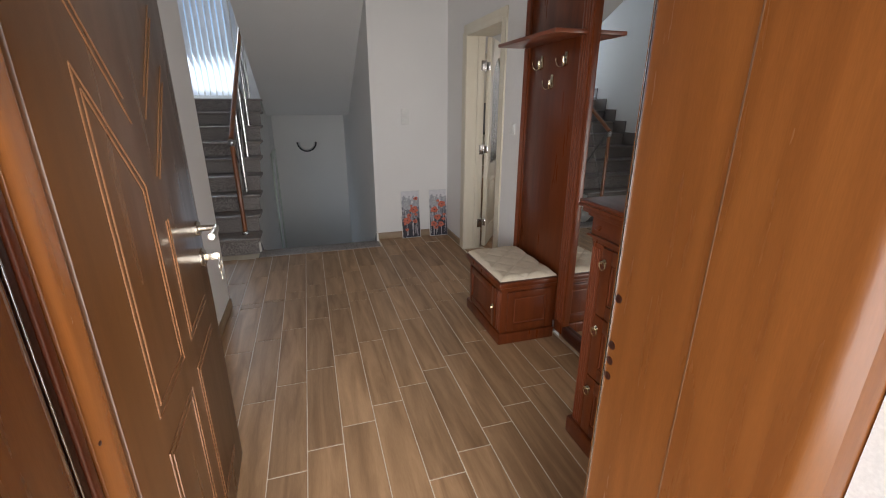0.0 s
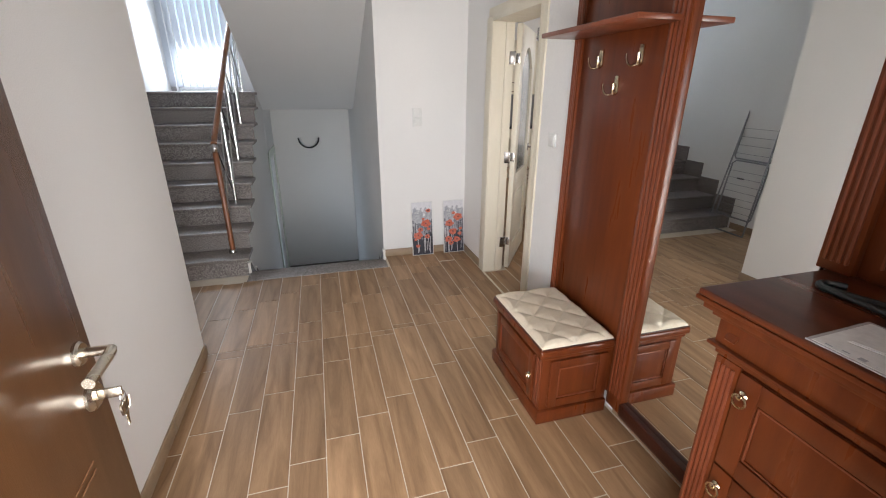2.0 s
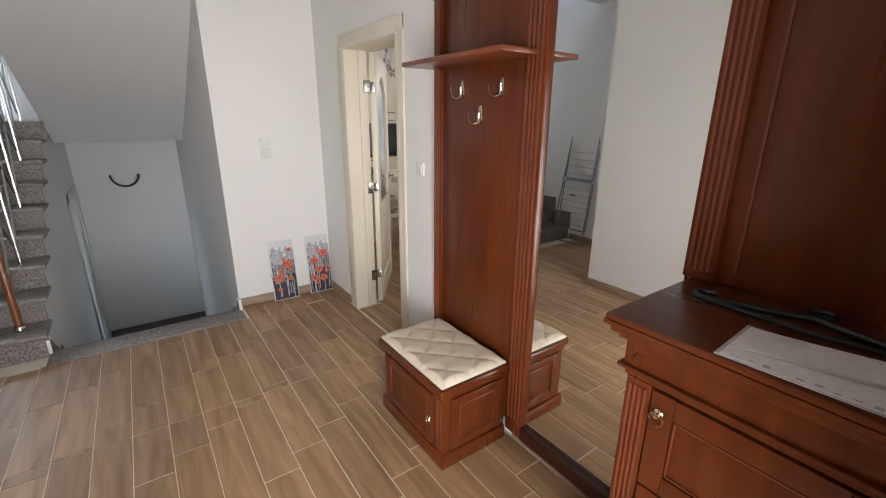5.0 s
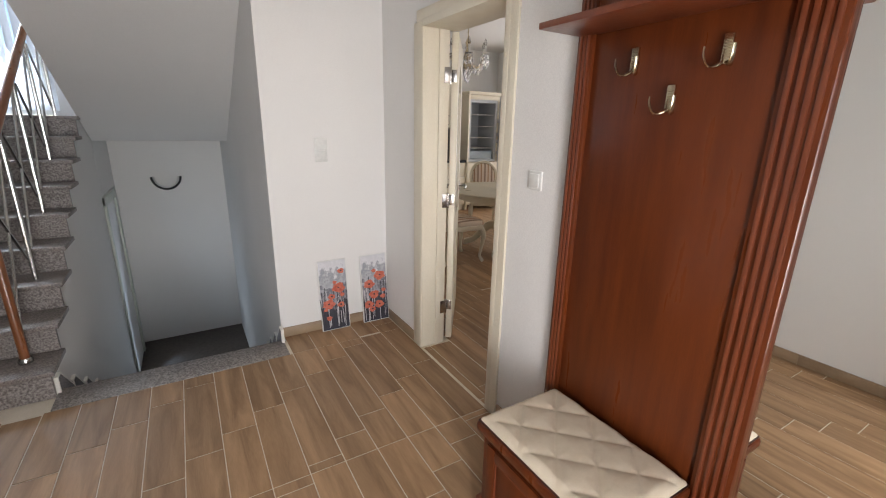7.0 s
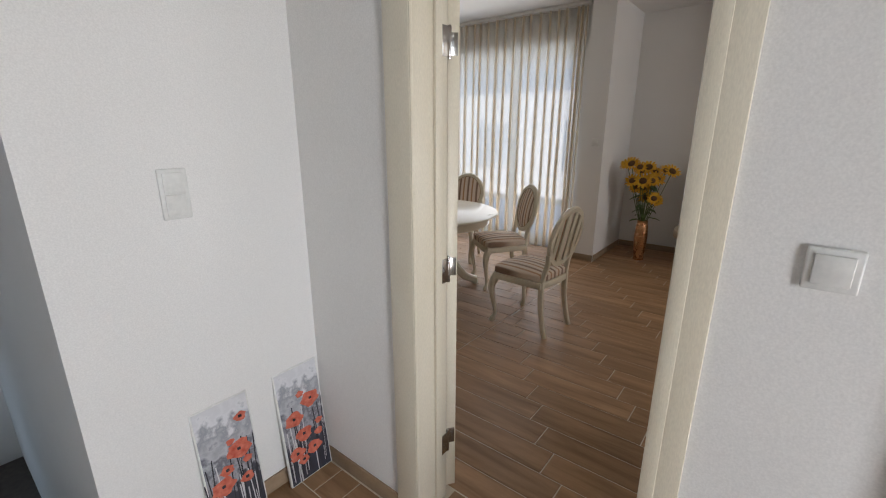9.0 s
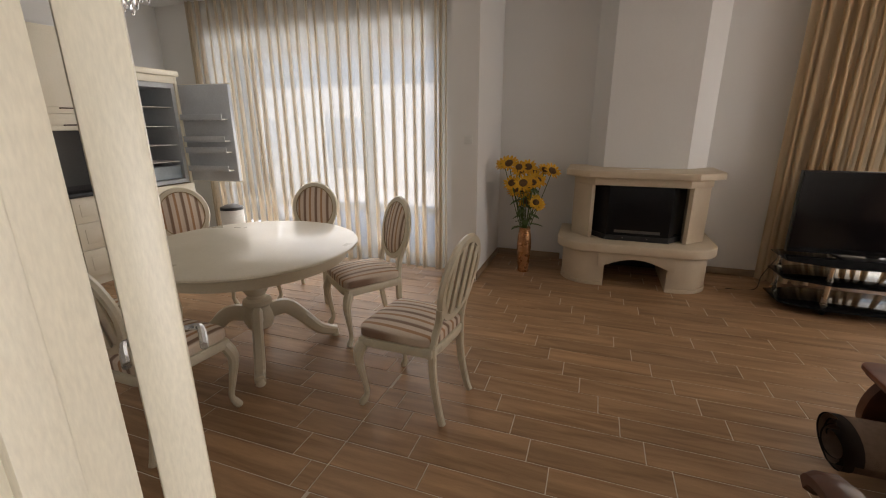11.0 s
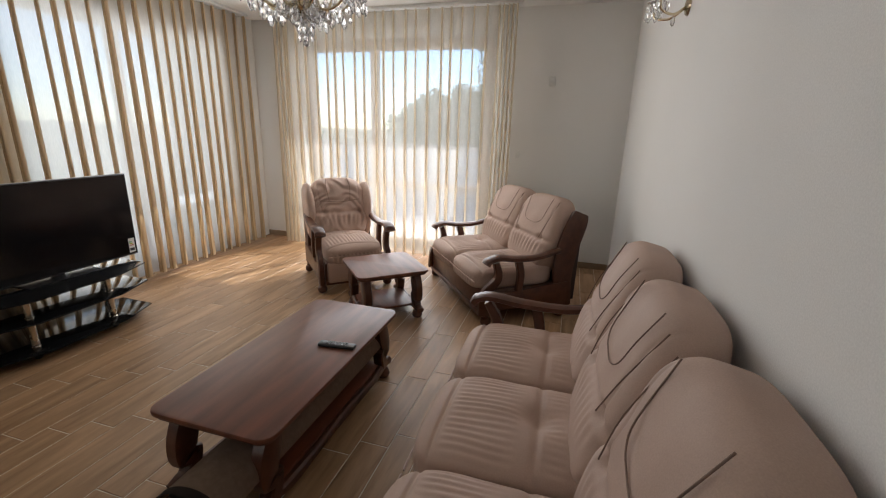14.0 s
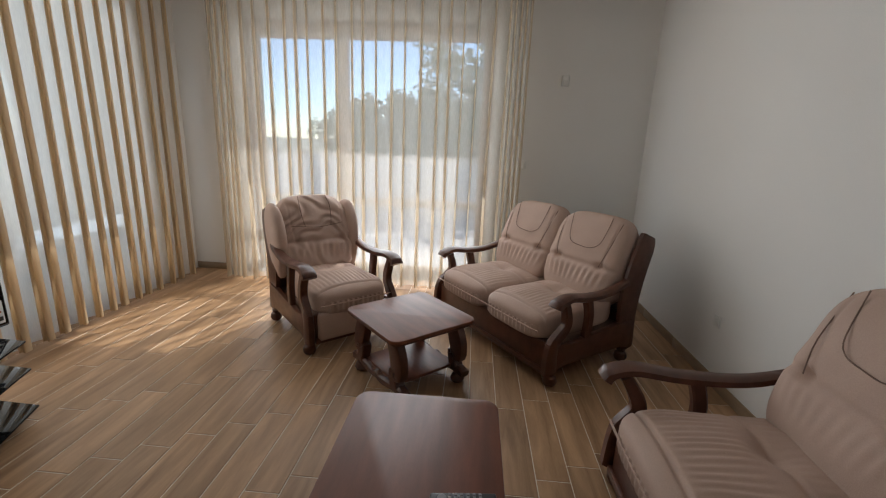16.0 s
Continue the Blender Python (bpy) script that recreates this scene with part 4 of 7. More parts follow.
def window_unit(name, label, origin, turn, width, height, splits, z0, frame_mat, rail=None):
    """A glazed window: splits are the sash edges along its width."""
    t = thing(name, label, "window", *origin, turn, kind="structure")
    f, d = 0.06, 0.07
    bm = bmesh.new()
    box(bm, 0, -d / 2, z0, f, d / 2, z0 + height)
    box(bm, width - f, -d / 2, z0, width, d / 2, z0 + height)
    box(bm, f, -d / 2, z0 + height - f, width - f, d / 2, z0 + height)
    box(bm, f, -d / 2, z0, width - f, d / 2, z0 + f)
    part("window_frame", bm, frame_mat, t, smooth=False)
    for a, b in zip(splits, splits[1:]):
        s = 0.055
        bm = bmesh.new()
        box(bm, a, -d / 2 - 0.012, z0 + f, a + s, d / 2 - 0.02, z0 + height - f, 0.005)
        box(bm, b - s, -d / 2 - 0.012, z0 + f, b, d / 2 - 0.02, z0 + height - f, 0.005)
        box(bm, a + s, -d / 2 - 0.012, z0 + height - f - s, b - s, d / 2 - 0.02, z0 + height - f, 0.005)
        box(bm, a + s, -d / 2 - 0.012, z0 + f, b - s, d / 2 - 0.02, z0 + f + s, 0.005)
        if rail:
            box(bm, a + s, -d / 2 - 0.012, rail, b - s, d / 2 - 0.02, rail + 0.07, 0.005)
        sash = part("sash", bm, frame_mat, t)
        pane = part("pane", new_box(a + s, -0.008, z0 + f + s, b - s, 0.002, z0 + height - f - s), GLASS, sash, "clear window pane", smooth=False)
        pane.visible_shadow = False
    return t


window_unit("window_1", "wide golden-oak garden window with two sashes", (3.12, -1.78, 0), 0, 2.5, 2.56, (0.06, 1.52, 2.44), 0.0, OAK_FRAME, 0.78)
window_unit("window_2", "wide terrace window behind beige curtains", (6.42, -1.0, 0), 90, 2.3, 2.49, (0.06, 1.15, 2.24), 0.0, OAK_FRAME)
window_unit("window_3", "wide white dining room window with two sashes", (5.68, 5.05, 0), 90, 2.85, 2.44, (0.06, 0.95, 2.79), 0.0, UPVC, 0.55)
window_unit("window_4", "stair landing window behind vertical blinds", (-1.85, 8.34, 0), 0, 0.85, 1.78, (0.06, 0.79), 1.51, UPVC)

# eaves, terrace and garden
WOOD_SOFFIT = material("stained_eave_boards", (0.33, 0.15, 0.06), 0.5, second=(0.24, 0.10, 0.04), scale=4, stretch=(8, 1, 1))
eave = thing("roof_eave", "stained timber roof eave over the terrace", "roof", kind="structure")
part("eave_boards", new_box(1.7, -2.95, 2.70, 7.6, -1.90, 2.80), WOOD_SOFFIT, eave, smooth=False)
part("fascia", new_box(1.7, -3.0, 2.66, 7.6, -2.95, 2.86, 0.005), WOOD_SOFFIT, eave)
part("side_eave", new_box(6.56, -1.90, 2.70, 7.5, 4.9, 2.80), WOOD_SOFFIT, eave, smooth=False)
PAVING = material("pale_terrace_paving", (0.70, 0.69, 0.67), 0.7, second=(0.60, 0.59, 0.57), scale=2, fine=40, bump=0.1)
structure("terrace", box(box(new_box(1.7, -6.0, -0.4, 9.0, -1.9, -0.03), 6.56, -1.9, -0.4, 14.0, 4.9, -0.03), 5.8, 4.9, -0.4, 10.9, 10.0, -0.03), PAVING, "pale paved terrace outside the windows", "terrace", False)
wall_g = thing("garden_wall", "low white rendered garden wall", "wall", kind="structure")
part("wall_render", box(new_box(0.0, -6.3, -0.4, 9.3, -6.1, 1.12), 11.1, 4.0, -0.4, 11.3, 14.0, 0.3), PAINT, wall_g, smooth=False)
part("coping", box(new_box(-0.05, -6.35, 1.12, 9.35, -6.05, 1.17, 0.01), 11.05, 4.0, 0.3, 11.35, 14.0, 0.35, 0.01), LIMESTONE, wall_g)

FOLIAGE = material("tree_leaves", (0.08, 0.14, 0.04), 0.6, second=(0.12, 0.18, 0.05), scale=1.2, amount=0.4, fine=30)
BARK = material("grey_bark", (0.16, 0.12, 0.09), 0.9, second=(0.09, 0.07, 0.05), scale=8, stretch=(2, 2, 0.5), bump=0.6)


def tree(x, y, height, spread, seed, label):
    rnd = random.Random(seed)
    t = thing("tree", label, "tree", x, y, -0.4)
    trunk = bmesh.new()
    tube(trunk, curve([(0, 0, 0), (0.08, 0.03, height * 0.25), (-0.03, 0.06, height * 0.5), (0.04, 0.0, height * 0.8)], 5), [0.14 - 0.007 * i for i in range(16)], 9)
    tips = []
    for i in range(11):
        q, h = i * 2.4 + rnd.random(), height * rnd.uniform(0.22, 0.7)
        l = spread * rnd.uniform(0.5, 0.95)
        end = Vector((math.cos(q) * l, math.sin(q) * l, h + l * rnd.uniform(0.3, 0.8)))
        tube(trunk, curve([(0, 0, h), tuple(end * 0.5 + Vector((0, 0, h * 0.42))), tuple(end)], 4), [0.05 - 0.005 * k for k in range(9)], 6)
        tips.append(end)
    tips += [Vector((rnd.gauss(0, spread * 0.35), rnd.gauss(0, spread * 0.35), height * rnd.uniform(0.45, 0.98))) for _ in range(16)]
    part("trunk", trunk, BARK, t)
    verts, faces = [], []
    for c in tips:
        r = spread * rnd.uniform(0.25, 0.45)
        for _ in range(210):
            d = Vector((rnd.gauss(0, 1), rnd.gauss(0, 1), rnd.gauss(0, 0.8))).normalized() * r * rnd.random() ** 0.4
            p = c + d
            e1 = Vector((rnd.gauss(0, 1), rnd.gauss(0, 1), rnd.gauss(0, 1))).normalized() * rnd.uniform(0.05, 0.10)
            e2 = e1.orthogonal().normalized() * rnd.uniform(0.025, 0.05)
            n = len(verts)
            verts += [p - e1, p + e2, p + e1, p - e2]
            faces.append((n, n + 1, n + 2, n + 3))
    data = bpy.data.meshes.new("crown")
    data.from_pydata(verts, [], faces)
    data.materials.append(FOLIAGE)
    crown = new("crown", data)
    crown.parent = t
    tagged(crown, "loose crown of small green leaves")
    return t


tree(3.3, -8.8, 4.3, 1.75, 3, "leafy green garden tree behind the wall")
tree(1.9, -9.6, 4.6, 1.6, 4, "tall leafy garden tree with a dense crown")
tree(5.6, -9.8, 3.0, 1.2, 5, "small young garden tree")
tree(7.3, -12.5, 2.6, 1.5, 6, "broad low garden tree further off")
tree(4.4, -12.0, 3.3, 1.8, 8, "dense leafy garden tree further off")

TERRACOTTA = material("terracotta_roof_tiles", (0.42, 0.17, 0.09), 0.8, second=(0.33, 0.12, 0.06), scale=5, fine=30, bump=0.4)
HOUSE_WALL = material("pale_house_render", (0.78, 0.76, 0.73), 0.85, second=(0.72, 0.69, 0.65), scale=1, fine=50)

PALE_PANE = material("curtained_pane", (0.52, 0.54, 0.56), 0.08, scale=2, bump=0.0)


def house(x, y, w, d, h, turn, label):
    t = thing("house", label, "house", x, y, -0.4, turn)
    w_ob = part("house_wall", new_box(-w / 2, -d / 2, 0, w / 2, d / 2, h), HOUSE_WALL, t, smooth=False)
    bm = bmesh.new()
    prism(bm, [(-w / 2 - 0.5, h - 0.05), (w / 2 + 0.5, h - 0.05), (w / 2 + 0.5, h + 0.12), (0, h + w * 0.24), (-w / 2 - 0.5, h + 0.12)], -d / 2 - 0.5, d / 2 + 0.5, "y")
    part("roof", bm, TERRACOTTA, t, "terracotta tiled roof", smooth=False)
    for k in range(int(d / 2.6)):
        for z in [0.9 + 2.7 * i for i in range(max(1, int(h / 2.7)))]:
            for s in (-1, 1):
                yy = -d / 2 + 1.3 + 2.6 * k
                win = part("house_window", new_box(s * w / 2 - 0.04, yy - 0.55, z, s * w / 2 + 0.04, yy + 0.55, z + 1.25, 0.01), UPVC, t)
                part("house_pane", new_box(s * w / 2 - 0.05, yy - 0.47, z + 0.08, s * w / 2 + 0.05, yy + 0.47, z + 1.17), PALE_PANE, win, smooth=False)
    return t


house(15.0, 9.5, 8, 13, 3.75, 0, "pale single-storey house with terracotta roof")
house(30, 20, 9, 12, 5.6, 10, "pale two-storey house with terracotta roof")

# vertical blinds on the stair window
blinds = thing("vertical_blinds", "white vertical blinds at the stair window", "blinds", -1.92, 8.14, 0)
BLIND = cloth_sheer("white_blind_cloth", (0.74, 0.76, 0.79), 0.06, 0.60)
for i in range(11):
    m = Matrix.Translation((0.05 + i * 0.088, 0.0, 0)) @ Matrix.Rotation(radians(50 + 7 * math.sin(i * 2.1)), 4, "Z")
    part("slat", new_box(-0.044, -0.0012, 1.56, 0.044, 0.0012, 3.35, m=m), BLIND, blinds, smooth=False)
part("head_rail", new_box(0.0, -0.025, 3.35, 0.98, 0.025, 3.39, 0.003), CHINA_WHITE, blinds)

# ---- dining corner ----
def stripes(name):
    mat = bpy.data.materials.new(name)
    mat.use_nodes = True
    nt = mat.node_tree
    node, link = nt.nodes.new, nt.links.new
    b = nt.nodes["Principled BSDF"]
    b.inputs["Roughness"].default_value = 0.75
    tc, sep, mul, fr, ramp = node("ShaderNodeTexCoord"), node("ShaderNodeSeparateXYZ"), node("ShaderNodeMath"), node("ShaderNodeMath"), node("ShaderNodeValToRGB")
    mul.operation, fr.operation = "MULTIPLY_ADD", "FRACT"
    mul.inputs[1].default_value, mul.inputs[2].default_value = 1 / 0.105, 20.25
    link(tc.outputs["Object"], sep.inputs[0])
    link(sep.outputs["X"], mul.inputs[0])
    link(mul.outputs[0], fr.inputs[0])
    link(fr.outputs[0], ramp.inputs["Fac"])
    ramp.color_ramp.interpolation = "LINEAR"
    el = ramp.color_ramp.elements
    stops = ((0.0, (0.24, 0.15, 0.10)), (0.15, (0.24, 0.15, 0.10)), (0.25, (0.66, 0.55, 0.44)), (0.50, (0.70, 0.59, 0.48)), (0.54, (0.42, 0.23, 0.12)), (0.68, (0.42, 0.24, 0.13)), (0.73, (0.70, 0.59, 0.48)), (0.96, (0.66, 0.55, 0.44)), (1.0, (0.24, 0.15, 0.10)))
    el[0].position, el[0].color = stops[0][0], (*stops[0][1], 1)
    el[1].position, el[1].color = stops[-1][0], (*stops[-1][1], 1)
    for p, c in stops[1:-1]:
        e = el.new(p)
        e.color = (*c, 1)
    ns, mx = node("ShaderNodeTexNoise"), node("ShaderNodeMix")
    ns.inputs["Scale"].default_value = 350
    link(tc.outputs["Object"], ns.inputs["Vector"])
    mx.data_type, mx.blend_type = "RGBA", "OVERLAY"
    mx.inputs["Factor"].default_value = 0.35
    link(ramp.outputs["Color"], mx.inputs["A"])
    link(ns.outputs["Fac"], mx.inputs["B"])
    link(mx.outputs["Result"], b.inputs["Base Color"])
    bp = node("ShaderNodeBump")
    bp.inputs["Strength"].default_value, bp.inputs["Distance"].default_value = 0.15, 0.005
    link(ns.outputs["Fac"], bp.inputs["Height"])
    link(bp.outputs["Normal"], b.inputs["Normal"])
    return mat


STRIPES = stripes("striped_seat_cloth")


def dining_chair():
    """A cream medallion-back chair with striped seat, facing +y."""
    t = thing("dining_chair", "cream dining chair with round back and striped seat", "chair", group="chairs round the dining table")
    seat = [(-0.235, 0.21), (-0.15, 0.235), (0.15, 0.235), (0.235, 0.21), (0.20, -0.20), (0.10, -0.215), (-0.10, -0.215), (-0.20, -0.20)]
    bm = bmesh.new()
    prism(bm, seat, 0.375, 0.43, bevel=0.012)
    part("seat_frame", bm, IVORY, t)

    def swell(x, y, z):
        k = 1 - 0.16 * (0.22 - y) / 0.44
        return x * k, y + 0.012, z + 0.030 * (1 - (x / 0.24) ** 2) * (1 - (y / 0.24) ** 2) * (z > 0.03)
    part("seat", pillow(bmesh.new(), 0.47, 0.44, 0.06, 7.0, 14, swell, Matrix.Translation((0, 0, 0.425))), STRIPES, t, "striped beige and brown upholstered seat")
    for s in (-1, 1):
        line = curve([(s * 0.205, 0.195, 0.40), (s * 0.225, 0.225, 0.31), (s * 0.212, 0.212, 0.18), (s * 0.200, 0.200, 0.08), (s * 0.212, 0.217, 0.03), (s * 0.222, 0.230, 0.008)], 5)
        part("front_leg", tube(bmesh.new(), line, [0.030, 0.032, 0.033, 0.033, 0.031, 0.029, 0.027, 0.025, 0.023, 0.021, 0.0195, 0.018, 0.017, 0.016, 0.0155, 0.015, 0.0155, 0.017, 0.019, 0.021, 0.021, 0.021, 0.020, 0.019, 0.018, 0.016], 10), IVORY, t, "slender curved front leg")
        line = curve([(s * 0.17, -0.19, 0.43), (s * 0.168, -0.195, 0.25), (s * 0.172, -0.225, 0.08), (s * 0.176, -0.25, 0.0)], 5)
        part("back_leg", bar(bmesh.new(), line, 0.032, [0.042 - 0.0007 * i for i in range(16)], (1, 0, 0), 0.35), IVORY, t)
        line = curve([(s * 0.17, -0.19, 0.42), (s * 0.155, -0.205, 0.50), (s * 0.15, -0.222, 0.575), (s * 0.175, -0.24, 0.65)], 5)
        part("back_upright", bar(bmesh.new(), line, 0.034, 0.034, (1, 0, 0), 0.35), IVORY, t)
    m = pose(0, -0.262, 0.755, 12)

    bm = bmesh.new()
    n = 40
    sect = ((0.022, 0.014), (0.030, 0.0), (0.022, -0.016), (-0.010, -0.016), (-0.016, 0.0), (-0.010, 0.014))
    rings = []
    for i in range(n):
        a = 2 * math.pi * i / n
        rings.append([bm.verts.new(m @ Vector(((0.185 + o) * math.cos(a), y, (0.205 + o) * math.sin(a)))) for o, y in sect])
    for i in range(n):
        p, q = rings[i], rings[(i + 1) % n]
        for k in range(6):
            bm.faces.new((p[k], p[(k + 1) % 6], q[(k + 1) % 6], q[k]))
    back = part("back_frame", bm, IVORY, t, "round cream medallion frame")
    lines = [m @ Vector((0.172 * math.cos(2 * math.pi * i / n), 0.013, 0.192 * math.sin(2 * math.pi * i / n))) for i in range(n + 1)]
    part("gilt_edge", tube(bmesh.new(), lines, 0.004, 6, cap=False), GILT, back, "thin dark gilt line")

    def pad(u, v):
        a, r = 2 * math.pi * u, v
        return m @ Vector((0.175 * r * math.cos(a), 0.006 + 0.022 * (1 - r ** 2.5), 0.195 * r * math.sin(a)))
    bm = bmesh.new()
    grid_shape(bm, 32, 7, lambda u, v: pad(u, 0.02 + 0.98 * v), close_u=True)
    part("backrest", bm, STRIPES, t, "striped beige and brown round backrest pad")
    bm = bmesh.new()
    grid_shape(bm, 32, 4, lambda u, v: m @ Vector((0.175 * (0.02 + 0.98 * v) * math.cos(2 * math.pi * u), -0.001, 0.195 * (0.02 + 0.98 * v) * math.sin(2 * math.pi * u))), close_u=True)
    part("back_lining", bm, STRIPES, t)
    for x in (-0.125, -0.045, 0.045, 0.125):
        h = 0.19 * math.sqrt(1 - (abs(x) / 0.20) ** 2)
        part("back_slat", new_box(x - 0.022, -0.016, -h, x + 0.022, -0.004, h, 0.003, m=m), IVORY, back)
    return t


first_chair = dining_chair()
first_chair.matrix_basis = pose(3.37, 4.47, 0, 0, 0, -7)
tagged(first_chair, "cream dining chair with striped seat pulled out beside the table")
for x, y, turn in ((4.02, 5.15, 51), (4.47, 5.98, 106), (2.72, 5.57, -90), (2.78, 6.28, -68), (3.95, 6.72, 150)):
    copy_thing(first_chair, pose(x, y, 0, 0, 0, turn)).pop("label", None)
for ob in scene.objects:
    if ob.name.startswith("dining_chair."):
        tagged(ob, "cream dining chair with round back and striped seat")

table = thing("dining_table", "cream round extending dining table on a carved pedestal", "table", 3.52, 5.70, 0, 20)
bm = bmesh.new()
lathe(bm, [(0.60, 0.725), (0.675, 0.728), (0.695, 0.738), (0.69, 0.748), (0.675, 0.755)], 64)
part("tabletop", bm, IVORY, table, "glossy cream round tabletop")
bm = bmesh.new()
lathe(bm, [(0.60, 0.645), (0.615, 0.65), (0.615, 0.724), (0.60, 0.7245)], 64)
part("apron", bm, IVORY, table)
for q in (-55, 125):
    m = Matrix.Rotation(radians(q), 4, "Z") @ Matrix.Translation((0.613, 0, 0.69))
    part("apron_joint", new_box(-0.008, -0.006, -0.038, 0.008, 0.006, 0.03, 0.002, m=m), IVORY, table)
part("pedestal", lathe(bmesh.new(), [(0.20, 0.645), (0.20, 0.62), (0.09, 0.60), (0.075, 0.57), (0.10, 0.53), (0.105, 0.49), (0.085, 0.44), (0.06, 0.40), (0.065, 0.38), (0.09, 0.365), (0.095, 0.34), (0.08, 0.32), (0.095, 0.27), (0.10, 0.22), (0.08, 0.17), (0.03, 0.15)], 32), IVORY, table, "turned cream pedestal")
for k in range(4):
    m = Matrix.Rotation(radians(90 * k + 20), 4, "Z")
    line = [m @ p for p in curve([(0.06, 0, 0.27), (0.18, 0, 0.285), (0.28, 0, 0.20), (0.38, 0, 0.09), (0.46, 0, 0.055), (0.51, 0, 0.045)], 5)]
    side = m.to_3x3() @ Vector((0, 1, 0))
    part("foot", bar(bmesh.new(), line, 0.062, [0.11 - 0.0022 * i for i in range(26)], side, 0.4), IVORY, table, "curved scrolled pedestal foot")
    tip = m @ Vector((0.495, 0, 0))
    part("glide", lathe(bmesh.new(), [(0.02, 0), (0.03, 0.01), (0.026, 0.05)], 12, tuple(tip)), IVORY, table)


# ---- chandeliers ----
CRYSTAL = bpy.data.materials.new("cut_crystal")
CRYSTAL.use_nodes = True
_p = CRYSTAL.node_tree.nodes["Principled BSDF"]
_p.inputs["Base Color"].default_value = (0.97, 0.97, 0.98, 1)
_p.inputs["Roughness"].default_value = 0.02
_p.inputs["IOR"].default_value = 1.55
_p.inputs["Transmission Weight"].default_value = 0.85


def drop_mesh(r, h):
    bm = bmesh.new()
    lathe(bm, [(r * 0.12, 0), (r * 0.7, -h * 0.2), (r, -h * 0.55), (r * 0.6, -h * 0.85), (r * 0.06, -h)], 7, squash=(1, 0.7))
    return mesh_of(bm, CRYSTAL, smooth=False)


def chandelier(name, label, x, y, low, r, arms):
    t = thing(name, label, "chandelier", x, y, 0)
    part("ceiling_rose", lathe(bmesh.new(), [(0.065, TOP - 0.001), (0.06, TOP - 0.02), (0.02, TOP - 0.045)], 24), BRASS, t)
    part("chain", tube(bmesh.new(), [(0.004 * math.sin(i * 2.2), 0.004 * math.cos(i * 2.2), TOP - 0.04 - i * 0.02) for i in range(int((TOP - low - 0.42) / 0.02))], 0.006, 6), BRASS, t)
    z = low + 0.22
    part("stem", lathe(bmesh.new(), [(0.012, z + 0.24), (0.03, z + 0.20), (0.014, z + 0.15), (0.035, z + 0.09), (0.05, z + 0.05), (0.02, z), (0.045, z - 0.03), (0.05, z - 0.06), (0.01, z - 0.10)], 16), BRASS, t, "turned brass and glass stem")
    d1, d2, d3 = drop_mesh(0.018, 0.062), drop_mesh(0.012, 0.034), drop_mesh(0.007, 0.012)

    def hang(px, py, pz, mesh, parent):
        ob = new("crystal_drop", mesh)
        ob.parent = parent
        ob.matrix_basis = pose(px, py, pz, 0, 0, random.uniform(0, 90))
    for k in range(arms):
        q = 2 * math.pi * k / arms
        c, s = math.cos(q), math.sin(q)
        line = curve([(0.03 * c, 0.03 * s, z - 0.01), (0.10 * c, 0.10 * s, z - 0.07), (r * 0.7 * c, r * 0.7 * s, z - 0.05), (r * c, r * s, z + 0.05)], 5)
        arm = part("arm", tube(bmesh.new(), line, 0.007, 7), BRASS, t, "curved brass arm")
        part("cup", lathe(bmesh.new(), [(0.008, 0.0), (0.04, 0.012), (0.045, 0.018), (0.012, 0.02)], 16, (r * c, r * s, z + 0.045)), CRYSTAL, arm)
        part("candle", lathe(bmesh.new(), [(0.011, 0.0), (0.011, 0.085), (0.006, 0.088)], 12, (r * c, r * s, z + 0.062)), CHINA_WHITE, arm)
        part("bulb", lathe(bmesh.new(), [(0.006, 0.0), (0.016, 0.025), (0.012, 0.05), (0.002, 0.078)], 12, (r * c, r * s, z + 0.15)), GLASS, arm, "unlit candle bulb")
        for j in range(5):
            a = q + j * 2 * math.pi / 5
            px, py = r * c + 0.042 * math.cos(a), r * s + 0.042 * math.sin(a)
            hang(px, py, z + 0.055, d3, arm)
            hang(px, py, z + 0.04, d2, arm)
            hang(px, py, z + 0.0, d1, arm)
        for j in range(6):
            u = 0.25 + 0.12 * j
            hang(r * u * c, r * u * s, z - 0.06 - 0.02 * math.sin(u * 3), d2 if j % 2 else d1, arm)
    for ring, (rr, zz, cnt) in enumerate(((0.045, z - 0.07, 6), (0.09, z - 0.03, 10), (0.03, z - 0.13, 4))):
        for k in range(cnt):
            a = 2 * math.pi * k / cnt + ring
            hang(rr * math.cos(a), rr * math.sin(a), zz, d1, t)
            hang(rr * math.cos(a), rr * math.sin(a), zz - 0.052, d2, t)
    hang(0, 0, low + 0.05, d1, t)
    part("ball", lathe(bmesh.new(), [(0.003, 0.03), (0.014, 0.024), (0.018, 0.012), (0.012, 0.002), (0.002, 0.0)], 8, (0, 0, low - 0.015)), CRYSTAL, t, smooth=False)
    return t


chandelier("chandelier", "brass chandelier hung with clear crystal drops over the sofas", 3.50, 1.42, 1.94, 0.27, 8)
chandelier("chandelier", "brass chandelier hung with crystal drops over the dining table", 3.12, 6.05, 1.98, 0.22, 6)

# wall lamp and small fittings
lamp = thing("wall_lamp", "two-armed brass wall lamp with crystal drops", "wall lamp", XE, 0.62, 2.22, 0)
part("wall_plate", lathe(bmesh.new(), [(0.05, 0.0), (0.045, 0.012), (0.02, 0.02)], 20), BRASS, lamp).matrix_basis = pose(0, 0, 0, 0, 90, 0)
_d = drop_mesh(0.013, 0.05)
_e = drop_mesh(0.008, 0.022)
